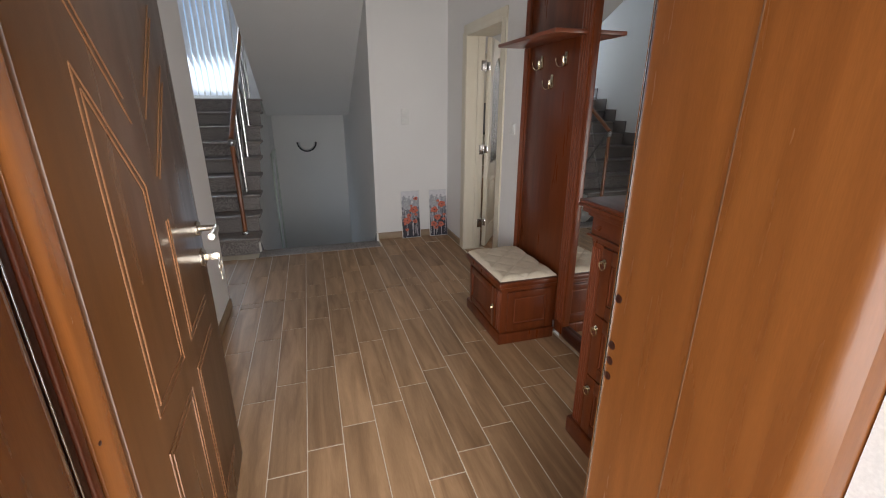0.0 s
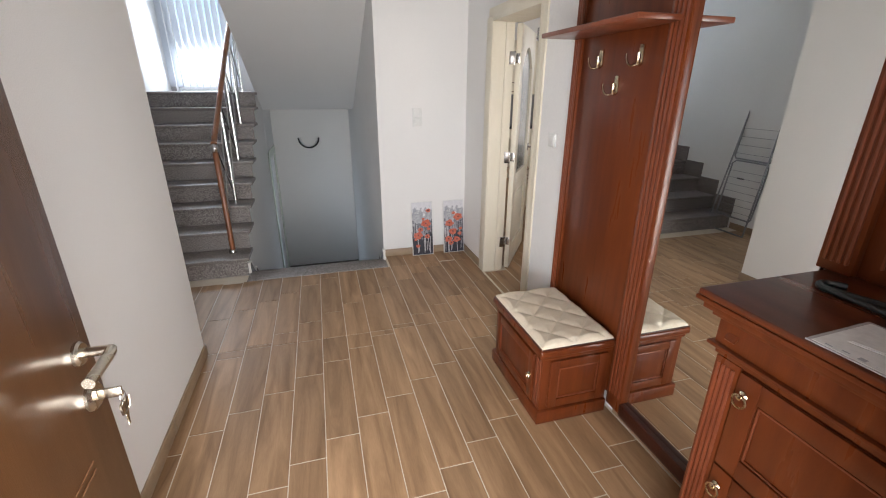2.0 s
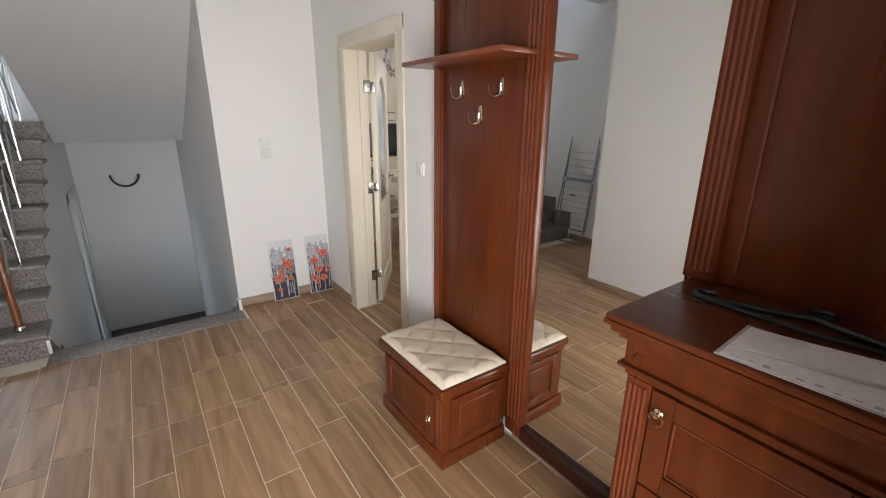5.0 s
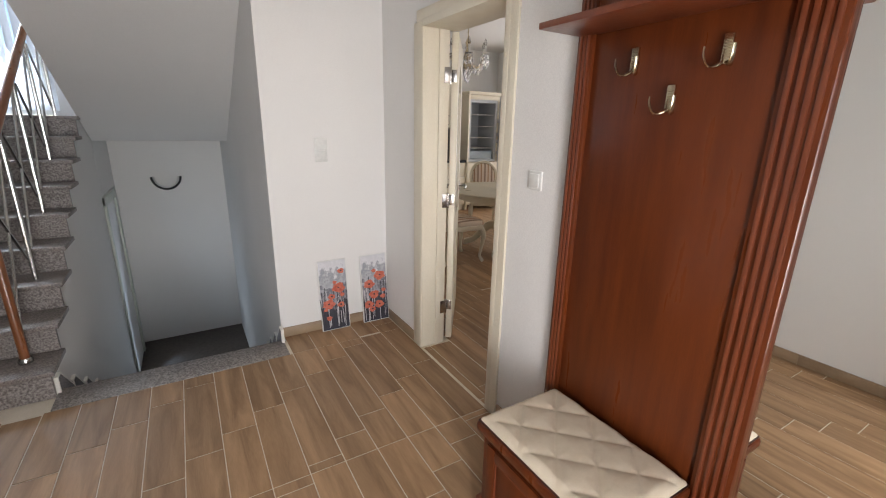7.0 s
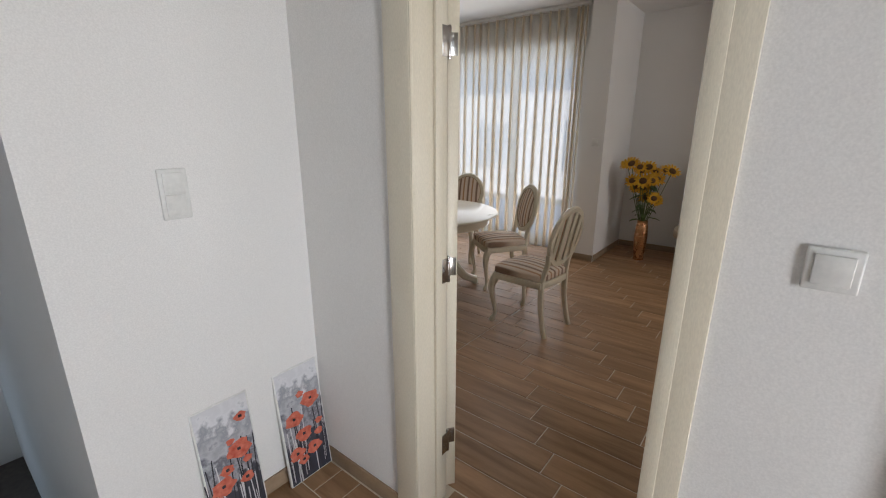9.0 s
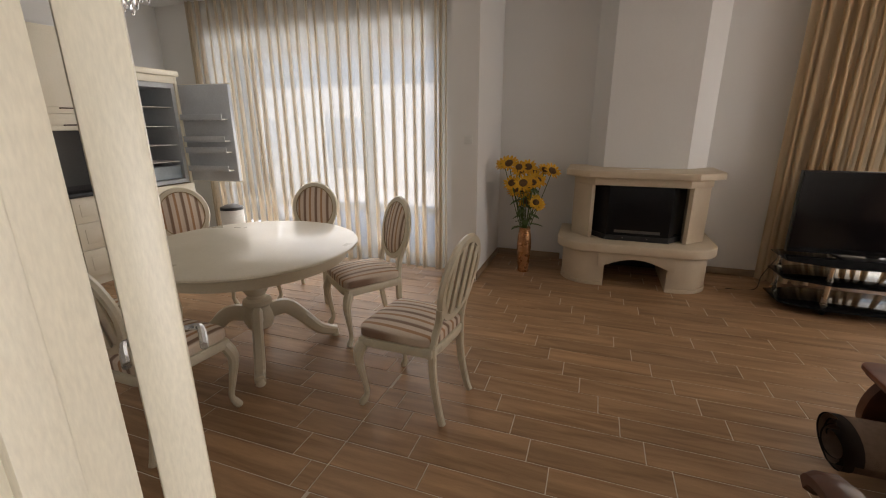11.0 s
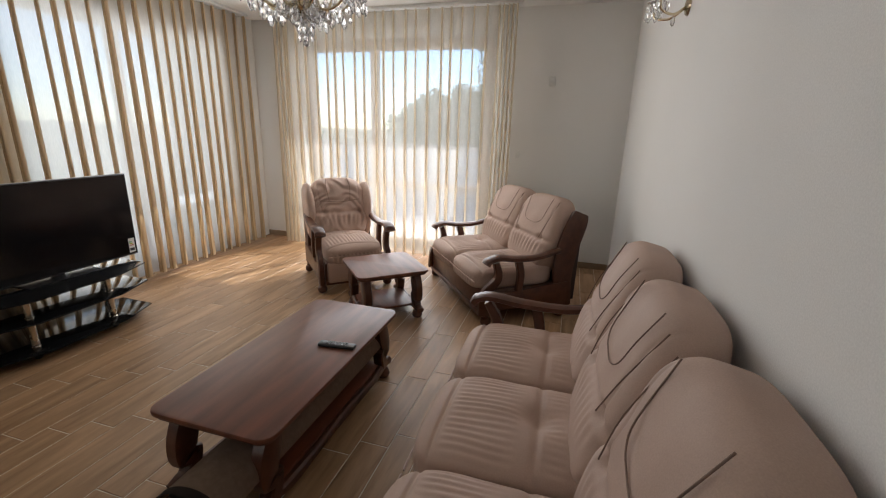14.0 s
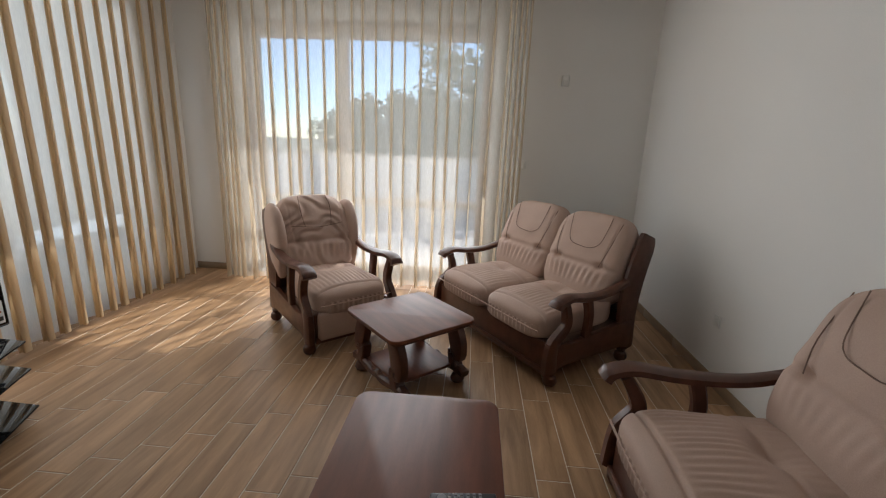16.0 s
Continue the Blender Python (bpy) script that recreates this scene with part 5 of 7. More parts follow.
for s in (-1, 1):
    arm = part("arm", tube(bmesh.new(), curve([(0.01, 0, 0), (0.08, s * 0.05, -0.05), (0.15, s * 0.10, -0.03), (0.16, s * 0.11, 0.03)], 5), 0.007, 7), BRASS, lamp)
    part("cup", lathe(bmesh.new(), [(0.008, 0), (0.036, 0.014), (0.04, 0.02), (0.01, 0.02)], 16, (0.16, s * 0.11, 0.03)), CRYSTAL, arm)
    part("candle", lathe(bmesh.new(), [(0.010, 0), (0.010, 0.08), (0.005, 0.085)], 10, (0.16, s * 0.11, 0.05)), CHINA_WHITE, arm)
    for j in range(6):
        a = j * math.pi / 3
        for mesh, z in ((_e, 0.03), (_d, 0.0)):
            ob = new("crystal_drop", mesh)
            ob.parent = arm
            ob.location = (0.16 + 0.036 * math.cos(a), s * 0.11 + 0.036 * math.sin(a), z)
ob = new("crystal_drop", _d)
ob.parent = lamp
ob.location = (0.07, 0, -0.05)


def plate(name, label, x, y, z, turn, w=0.08, h=0.08, rockers=1, category="switch"):
    """A wall plate; its front faces local -y."""
    t = thing(name, label, category, x, y, z, turn)
    part("plate", new_box(-w / 2, -0.010, -h / 2, w / 2, 0.0, h / 2, 0.004, 3), CHINA_WHITE, t)
    for i in range(rockers):
        hh = (h - 0.02) / rockers
        z0 = -h / 2 + 0.01 + i * hh
        part("rocker", new_box(-w / 2 + 0.012, -0.0145, z0 + 0.002, w / 2 - 0.012, -0.008, z0 + hh - 0.002, 0.0025), CHINA_WHITE, t)
    return t


plate("light_switch", "white light switch on the hall wall by the door", XW, 2.955, 1.27, -90)
plate("light_switch", "white double light switch on the hall end wall", 0.965, 4.56, 1.31, 0, 0.085, 0.16, 2)
plate("light_switch", "white light switch on the pier by the curtain", 5.30, 4.74, 1.36, -90)
plate("light_switch", "white light switch beside the garden window", 2.78, -1.64, 1.28, 180, 0.05, 0.08)
plate("power_socket", "white power socket low on the living room wall", XE, 0.05, 0.42, 90, 0.075, 0.075, 1, "socket")
plate("power_socket", "white power socket low on the hall wall", -0.70, 1.92, 0.49, 90, 0.075, 0.075, 1, "socket")
sensor = thing("alarm_detector", "small white alarm detector on the wall", "detector", 2.46, -1.64, 2.07, 180)
part("housing", new_box(-0.035, -0.045, -0.05, 0.035, 0.0, 0.05, 0.012, 3), CHINA_WHITE, sensor)
part("lens", new_box(-0.022, -0.05, -0.035, 0.022, -0.042, 0.0, 0.004), UPVC, sensor)

# ---- hall: panelled wall unit ----
def flutes(parent, x, y0, y1, z0, z1, count, mat_):
    """Raised vertical reeds on a face that looks towards -x."""
    step = (y1 - y0) / count
    for i in range(count):
        c = y0 + step * (i + 0.5)
        part("flute", new_box(x - 0.006, c - step * 0.28, z0, x + 0.002, c + step * 0.28, z1, 0.003), mat_, parent)


# Lighter mahogany for the reeds, beads, shelf and seal lip.
RED_EDGE = material("light_mahogany_edge", (0.21, 0.055, 0.022), 0.36, second=(0.15, 0.036, 0.014), scale=8, fine=80, coat=0.2)
panel = thing("coat_rack", "tall mahogany coat panel with fluted sides and a hat shelf", "coat rack", XW, 2.39, 0)
part("back_board", new_box(-0.030, -0.30, 0.10, -0.002, 0.33, 2.12, 0.002), MAHOGANY, panel)
for y0, y1 in ((0.30, 0.365), (-0.375, -0.27)):
    p = part("pilaster", new_box(-0.045, y0, 0.06, -0.002, y1, 2.12, 0.004), MAHOGANY, panel)
    flutes(p, -0.045, y0 + 0.008, y1 - 0.008, 0.14, 2.06, 3 if y0 > 0 else 4, RED_EDGE)
bm = bmesh.new()
prism(bm, [(-0.045, 2.10), (-0.06, 2.115), (-0.06, 2.13), (-0.085, 2.16), (-0.085, 2.18), (-0.002, 2.18), (-0.002, 2.10)], -0.39, 0.38, "y")
part("cornice", bm, MAHOGANY, panel, "moulded crown along the top")
part("hat_shelf", new_box(-0.235, -0.335, 1.785, -0.030, 0.36, 1.806, 0.004), RED_EDGE, panel, "mahogany hat shelf with a pale edge")
for y, z in ((0.135, 1.68), (-0.135, 1.68), (0.0, 1.565)):
    hook = part("coat_hook", new_box(-0.041, y - 0.012, z - 0.030, -0.030, y + 0.012, z + 0.045, 0.003), BRASS, panel, "ribbed brass double coat hook")
    for k in range(7):
        part("rib", new_box(-0.043, y - 0.010, z - 0.016 + 0.007 * k, -0.040, y + 0.010, z - 0.0125 + 0.007 * k, 0.001), BRASS, hook)
    for s in (-1, 1):
        path = curve([(-0.036, y + s * 0.004, z - 0.022), (-0.052, y + s * 0.020, z - 0.034), (-0.068, y + s * 0.029, z - 0.031), (-0.077, y + s * 0.036, z - 0.010), (-0.078, y + s * 0.037, z + 0.012)], 5)
        part("hook_prong", tube(bmesh.new(), path, [0.0075 - 0.0001 * i for i in range(21)], 8, flat=0.6), BRASS, hook)

mirror = thing("wall_mirror", "tall mahogany-framed wall mirror", "mirror", XW, 1.715, 0)
part("mirror_glass", new_box(-0.022, -0.305, 0.12, -0.016, 0.303, 2.10), MIRROR, mirror, "clear mirror glass", smooth=False)
part("mirror_backing", new_box(-0.0155, -0.305, 0.06, -0.002, 0.303, 2.12), DARK_GROOVE, mirror, smooth=False)
part("lower_rail", new_box(-0.050, -0.305, 0.055, -0.016, 0.303, 0.125, 0.006), DARK_GROOVE, mirror, "dark moulded rail under the mirror")
part("upper_rail", new_box(-0.05, -0.305, 2.095, -0.016, 0.303, 2.18, 0.006), MAHOGANY, mirror)

# ---- bench with a quilted lid ----
bench = thing("storage_bench", "small mahogany storage bench with cream quilted lid", "bench", 1.20, 2.405, 0)
part("plinth", new_box(-0.205, -0.29, 0.0, 0.185, 0.29, 0.075, 0.008), MAHOGANY, bench)
body = part("body", new_box(-0.19, -0.272, 0.07, 0.185, 0.272, 0.385, 0.003), MAHOGANY, bench)
part("top_moulding", new_box(-0.215, -0.295, 0.385, 0.185, 0.295, 0.425, 0.012, 3), MAHOGANY, bench)
part("neck_moulding", new_box(-0.20, -0.282, 0.365, 0.185, 0.282, 0.386, 0.005), MAHOGANY, bench)


def quilt(u, v):
    x, y = -0.205 + 0.385 * u, -0.285 + 0.57 * v
    a, b = (u * 2.2 + v * 3.2), (u * 2.2 - v * 3.2)
    puff = min(abs(math.sin(math.pi * a)), abs(math.sin(math.pi * b))) ** 0.45
    edge = min(1.0, min(u, 1 - u) * 14, min(v, 1 - v) * 18) ** 0.5
    return x, y, 0.428 + (0.022 + 0.012 * puff) * edge


bm = bmesh.new()
grid_shape(bm, 70, 90, quilt)
part("quilted_lid", bm, CREAM_QUILT, bench, "cream diamond-quilted padded lid", sharp=80)
part("lid_board", new_box(-0.208, -0.288, 0.424, 0.183, 0.288, 0.431, 0.002), DARK_GROOVE, bench)


def framed_panel(parent, axis, at, a0, a1, z0, z1, name, out=-1, rail=0.045):
    """A door or side face: a flat board, a raised frame and a sunk moulding. axis: the one that the face looks along."""
    def slab(u0, u1, w0, w1, d0, d1, bevel=0.002):
        lo, hi = sorted((at + out * d0, at + out * d1))
        return new_box(lo, u0, w0, hi, u1, w1, bevel) if axis == "x" else new_box(u0, lo, w0, u1, hi, w1, bevel)
    base = part(name, slab(a0, a1, z0, z1, 0.0, 0.006), MAHOGANY, parent)
    for u0, u1, w0, w1 in ((a0, a0 + rail, z0, z1), (a1 - rail, a1, z0, z1), (a0 + rail, a1 - rail, z0, z0 + rail), (a0 + rail, a1 - rail, z1 - rail, z1)):
        part("frame_rail", slab(u0, u1, w0, w1, 0.006, 0.014, 0.003), MAHOGANY, base)
    g = rail + 0.003
    for u0, u1, w0, w1 in ((a0 + g, a0 + g + 0.006, z0 + g, z1 - g), (a1 - g - 0.006, a1 - g, z0 + g, z1 - g), (a0 + g, a1 - g, z0 + g, z0 + g + 0.006), (a0 + g, a1 - g, z1 - g - 0.006, z1 - g)):
        part("bead", slab(u0, u1, w0, w1, 0.006, 0.011, 0.002), RED_EDGE, base)
    return base


def ring_pull(parent, x, y, z, r=0.014):
    p = part("ring_pull", lathe(bmesh.new(), [(0.010, 0), (0.012, 0.003), (0.006, 0.008), (0.007, 0.016), (0.002, 0.018)], 14), BRASS, parent, "brass ring pull")
    p.matrix_basis = pose(x, y, z, 0, -90, 0)
    ring = [(-0.004 + 0.0 * k, r * math.cos(2 * math.pi * k / 18), 0.0 + r * math.sin(2 * math.pi * k / 18) - r * 0.7) for k in range(19)]
    part("ring", tube(bmesh.new(), [(c[2], c[1], 0.012) for c in ring], 0.0028, 6, cap=False), BRASS, p)


framed_panel(bench, "x", -0.19, -0.205, 0.235, 0.09, 0.355, "door")
ring_pull(bench, -0.206, -0.19, 0.235)
part("corner_reed", new_box(-0.196, -0.265, 0.09, -0.19, -0.245, 0.355, 0.002), RED_EDGE, bench)
part("corner_reed", new_box(-0.196, -0.238, 0.09, -0.19, -0.218, 0.355, 0.002), RED_EDGE, bench)
framed_panel(bench, "y", -0.272, -0.15, 0.16, 0.09, 0.355, "side_panel")

# ---- shoe cabinet with tall back panel ----
cab = thing("shoe_cabinet", "mahogany shoe cabinet with three flap doors and fluted corners", "cabinet", 0, 0, 0)
part("body", new_box(1.02, 0.77, 0.08, XW - 0.002, 1.335, 1.03, 0.003), MAHOGANY, cab)
part("plinth", new_box(0.995, 0.75, 0.0, XW - 0.002, 1.352, 0.085, 0.008), MAHOGANY, cab)
for k, (o, z0, z1) in enumerate(((0.0, 0.935, 0.955), (0.016, 0.955, 0.965), (0.004, 0.965, 1.035), (0.018, 1.035, 1.05), (0.034, 1.05, 1.07), (0.048, 1.07, 1.082))):
    part("moulding", new_box(1.012 - o, 0.765 - o, z0, XW - 0.002, 1.340 + o, z1, 0.003), MAHOGANY, cab)
part("worktop", new_box(0.965, 0.715, 1.082, XW - 0.002, 1.385, 1.10, 0.006, 3), MAHOGANY_SIDE, cab, "smooth dark mahogany top")
for y0, y1 in ((1.265, 1.33), (0.775, 0.835)):
    p = part("pilaster", new_box(1.010, y0, 0.085, 1.022, y1, 0.935, 0.002), MAHOGANY, cab)
    flutes(p, 1.010, y0 + 0.006, y1 - 0.006, 0.10, 0.92, 4, RED_EDGE)
for i in range(3):
    z0 = 0.09 + i * 0.282
    framed_panel(cab, "x", 1.02, 0.84, 1.26, z0, z0 + 0.276, "flap_door", rail=0.055)
    ring_pull(cab, 1.003, 1.235, z0 + 0.225, 0.017)
for y in (1.30, 0.80):
    part("rosette", new_box(-0.014, -0.004, -0.014, 0.014, 0.004, 0.014, 0.002, m=pose(1.007, y, 1.0, 45, 0, 90)), MAHOGANY, cab)
framed_panel(cab, "y", 1.335, 1.06, 1.40, 0.11, 0.91, "side_panel", out=1)
tall = thing("tall_panel", "tall mahogany back panel with fluted edge above the shoe cabinet", "wall panel", XW, 1.07, 1.1)
part("back_board", new_box(-0.03, -0.34, 0.002, -0.002, 0.25, 1.02, 0.002), MAHOGANY, tall)
p = part("pilaster", new_box(-0.05, 0.25, 0.002, -0.002, 0.335, 1.02, 0.003), MAHOGANY, tall)
flutes(p, -0.05, 0.258, 0.327, 0.03, 0.98, 4, RED_EDGE)
part("bead", new_box(-0.036, 0.20, 0.04, -0.028, 0.207, 0.98, 0.002), RED_EDGE, tall)
bm = bmesh.new()
prism(bm, [(-0.05, 1.0), (-0.065, 1.02), (-0.09, 1.06), (-0.09, 1.08), (-0.002, 1.08), (-0.002, 1.0)], -0.345, 0.345, "y")
part("cornice", bm, MAHOGANY, tall)

PAPER = material("white_paper", (0.88, 0.86, 0.84), 0.8, scale=3, bump=0.02)
INK = material("grey_ink", (0.50, 0.50, 0.52), 0.8, scale=10, bump=0)
papers = thing("paper_sheets", "loose printed papers in a clear sleeve on the cabinet", "papers", 1.078, 1.013, 1.1005, 3)
sleeve = part("plastic_sleeve", new_box(-0.097, -0.132, 0.0, 0.097, 0.132, 0.002), material("milky_plastic", (0.62, 0.58, 0.57), 0.2, scale=8, bump=0.02), papers, "glossy plastic sleeve", smooth=False)
part("sheet", new_box(-0.092, -0.126, 0.0022, 0.088, 0.124, 0.003), PAPER, papers, "printed sheet with grey lines", smooth=False)
LETTER = pose(0.040, -0.012, 0.0, 0, 1.5, 11)
part("sheet", new_box(-0.062, -0.118, 0.0045, 0.066, 0.118, 0.006, m=LETTER), PAPER, papers, "folded white letter", smooth=False)
part("sheet_flap", new_box(-0.062, -0.118, 0.0062, 0.020, 0.114, 0.0072, m=LETTER @ pose(0, 0, 0, 0, 2.5, 1.5)), PAPER, papers, smooth=False)
for i in range(9):
    part("text_line", new_box(-0.086 + 0.004 * (i % 2), -0.115 + i * 0.026, 0.0031, -0.074 - 0.004 * (i % 3), -0.103 + i * 0.026, 0.0034), INK, papers, smooth=False)
for i in range(6):
    part("text_line", new_box(0.027 + i * 0.006, 0.02, 0.0061, 0.0285 + i * 0.006, 0.085 - 0.012 * (i % 3), 0.0063, m=LETTER), INK, papers, smooth=False)
hanger = thing("coat_hanger", "dark green plastic coat hanger lying on the cabinet", "coat hanger", 1.255, 1.06, 1.1085, 3)
HANGER = material("dark_green_plastic", (0.012, 0.02, 0.02), 0.35, scale=10, bump=0.02)
part("hanger_body", tube(bmesh.new(), curve([(0.05, 0.21, 0), (0.03, 0.245, 0), (0.0, 0.24, 0), (-0.005, 0.20, 0), (0.035, 0.05, 0.002), (0.05, 0.0, 0.003), (0.035, -0.05, 0.002), (-0.005, -0.20, 0), (0.0, -0.24, 0), (0.03, -0.245, 0), (0.05, -0.21, 0)], 5), 0.0085, 8), HANGER, hanger)
part("hanger_bar", tube(bmesh.new(), [(-0.008, 0.225, 0), (-0.035, 0.0, 0.0), (-0.008, -0.225, 0)], 0.007, 8), HANGER, hanger)
part("hook", tube(bmesh.new(), curve([(0.05, 0.0, 0.003), (0.075, 0.0, 0.004), (0.085, -0.025, 0.004), (0.108, -0.025, 0.004), (0.112, 0.005, 0.004), (0.10, 0.025, 0.004)], 5), 0.006, 8), HANGER, hanger)
SLIPPER = material("white_slipper_cloth", (0.74, 0.74, 0.72), 0.9, scale=20, fine=200)
for i, (x, y) in enumerate(((1.19, 1.43), (1.20, 1.53))):
    sl = thing("slipper", "white cloth slipper on the floor by the cabinet", "slipper", x + 0.12, y, 0, -90, group="pair of slippers")
    part("sole", pillow(bmesh.new(), 0.085, 0.25, 0.022, 3.0, 8), SLIPPER, sl)
    part("upper", pillow(bmesh.new(), 0.08, 0.12, 0.05, 2.4, 8, None, Matrix.Translation((0, -0.055, 0.012))), SLIPPER, sl)

# ---- inner door ----
door = thing("door_1", "cream interior door with glass, standing open", "door", 0, 0, 0, kind="structure")
for x0, x1 in ((XW - 0.014, XW), (XE, XE + 0.014)):
    bm = bmesh.new()
    if x0 < XW:
        box(bm, x0, 3.95, 0.0, x1, 4.03, 2.11, 0.004)
    box(bm, x0, 3.12, 0.0, x1, 3.20, 2.11, 0.004)
    box(bm, x0 - 0.001, 3.12, 2.03, x1 + 0.001, 4.03, 2.112, 0.004)
    part("casing", bm, CREAM_WOOD, door)
bm = bmesh.new()
box(bm, XW - 0.016, 3.955, 0.0, 1.600, 4.059, 2.05, 0.003)
box(bm, XW - 0.016, 3.17, 0.0, XE + 0.016, 3.205, 2.05, 0.003)
box(bm, XW - 0.016, 3.20, 2.02, XE + 0.016, 3.95, 2.06, 0.003)
box(bm, XW - 0.004 + 0.1, 3.944, 0.0, XW + 0.13, 3.956, 2.03, 0.002)
part("jamb_lining", bm, CREAM_WOOD, door)
leaf = part("door_leaf", bmesh.new(), CREAM_WOOD, door, "cream panelled leaf with an arched frosted pane")
LEAF_AT = pose(1.628, 3.978, 0, 0, 0, 55)
leaf.matrix_basis = LEAF_AT
LW, LT = 0.76, 0.042


def leaf_box(name, x0, x1, z0, z1, y0=-LT, y1=0.0, mat_=None, bevel=0.004, label=""):
    return part(name, new_box(x0, y0, z0, x1, y1, z1, bevel), mat_ or CREAM_WOOD, leaf, label)


leaf_box("stile", 0.0, 0.12, 0.012, 2.02)
leaf_box("stile", LW - 0.12, LW, 0.012, 2.02)
leaf_box("bottom_rail", 0.12, LW - 0.12, 0.012, 0.20)
leaf_box("middle_rail", 0.12, LW - 0.12, 0.72, 0.86)
bm = bmesh.new()
archp = [(0.12, 2.02), (0.12, 1.72)] + [(0.12 + 0.52 * k / 10, 1.72 + 0.16 * math.sin(k / 10 * math.pi)) for k in range(1, 10)] + [(0.64, 1.72), (0.64, 2.02)]
prism(bm, archp, -LT, 0.0, "y")
part("top_rail", bm, CREAM_WOOD, leaf, "arched top rail")
leaf_box("lower_panel", 0.12, LW - 0.12, 0.20, 0.72, -LT + 0.014, -0.014)
leaf_box("panel_field", 0.17, LW - 0.17, 0.25, 0.67, -LT + 0.006, -0.006, bevel=0.006)
leaf_box("door_pane", 0.115, LW - 0.115, 0.86, 1.90, -LT / 2 - 0.003, -LT / 2 + 0.003, glass_material("frosted_glass", (0.86, 0.92, 0.95), 0.75, 0.25), 0.0, "frosted door glass")
for yy in (-LT, 0.0):
    s = -1 if yy < 0 else 1
    h = part("door_handle", tube(bmesh.new(), curve([(LW - 0.06, yy, 1.02), (LW - 0.06, yy + s * 0.045, 1.02), (LW - 0.085, yy + s * 0.055, 1.02), (LW - 0.17, yy + s * 0.05, 1.015)], 5), 0.009, 8), STEEL, leaf, "chrome lever handle")
    part("rose", new_box(LW - 0.085, yy - 0.004, 0.985, LW - 0.035, yy + 0.004, 1.055, 0.003), STEEL, h)
for z in (0.27, 1.015, 1.775):
    hinge = part("hinge", new_box(1.565, 3.9515, z - 0.045, 1.606, 3.9555, z + 0.045, 0.001), STEEL, door, "bright steel hinge")
    part("knuckle", lathe(bmesh.new(), [(0.006, -0.05), (0.007, -0.046), (0.007, 0.046), (0.006, 0.05)], 10, (1.612, 3.958, z)), STEEL, hinge)
    part("hinge_plate", new_box(0.0, -LT * 0.85, z - 0.035, -0.003, -0.004, z + 0.035, 0.001, m=LEAF_AT), STEEL, hinge)

# ---- poppy pictures leaning on the wall ----
CANVAS = bpy.data.materials.new("poppy_canvas")
CANVAS.use_nodes = True
_nt = CANVAS.node_tree
_n, _l = _nt.nodes.new, _nt.links.new
_tc, _sep, _no, _rmp, _mx = _n("ShaderNodeTexCoord"), _n("ShaderNodeSeparateXYZ"), _n("ShaderNodeTexNoise"), _n("ShaderNodeValToRGB"), _n("ShaderNodeMath")
_no.inputs["Scale"].default_value, _no.inputs["Detail"].default_value = 22.0, 6.0
_l(_tc.outputs["Object"], _sep.inputs[0])
_l(_tc.outputs["Object"], _no.inputs["Vector"])
_mx.operation = "MULTIPLY_ADD"
_mx.inputs[1].default_value = 1.9
_mx.inputs[2].default_value = -0.03
_l(_sep.outputs["Z"], _mx.inputs[0])
_ad, _sc = _n("ShaderNodeMath"), _n("ShaderNodeMath")
_sc.operation, _ad.operation = "MULTIPLY_ADD", "ADD"
_sc.inputs[1].default_value, _sc.inputs[2].default_value = 0.75, -0.38
_l(_no.outputs["Fac"], _sc.inputs[0])
_l(_mx.outputs[0], _ad.inputs[0])
_l(_sc.outputs[0], _ad.inputs[1])
_l(_ad.outputs[0], _rmp.inputs["Fac"])
_el = _rmp.color_ramp.elements
_el[0].position, _el[0].color = 0.05, (0.03, 0.03, 0.045, 1)
_el[1].position, _el[1].color = 0.95, (0.62, 0.62, 0.64, 1)
for pos, c in ((0.30, (0.045, 0.045, 0.06)), (0.40, (0.34, 0.34, 0.37)), (0.52, (0.14, 0.145, 0.17)), (0.62, (0.46, 0.47, 0.50)), (0.76, (0.30, 0.31, 0.34)), (0.86, (0.68, 0.68, 0.70))):
    _e = _el.new(pos)
    _e.color = (*c, 1)
_l(_rmp.outputs["Color"], _nt.nodes["Principled BSDF"].inputs["Base Color"])
_nt.nodes["Principled BSDF"].inputs["Roughness"].default_value = 0.6
POPPY = material("poppy_red_paint", (0.45, 0.07, 0.035), 0.6, second=(0.66, 0.20, 0.13), scale=45, amount=0.4, bump=0.1)
DARK_PAINT = material("dark_paint", (0.025, 0.025, 0.035), 0.6, scale=30)
PALE_PAINT = material("pale_grey_paint", (0.62, 0.62, 0.64), 0.6, scale=30)


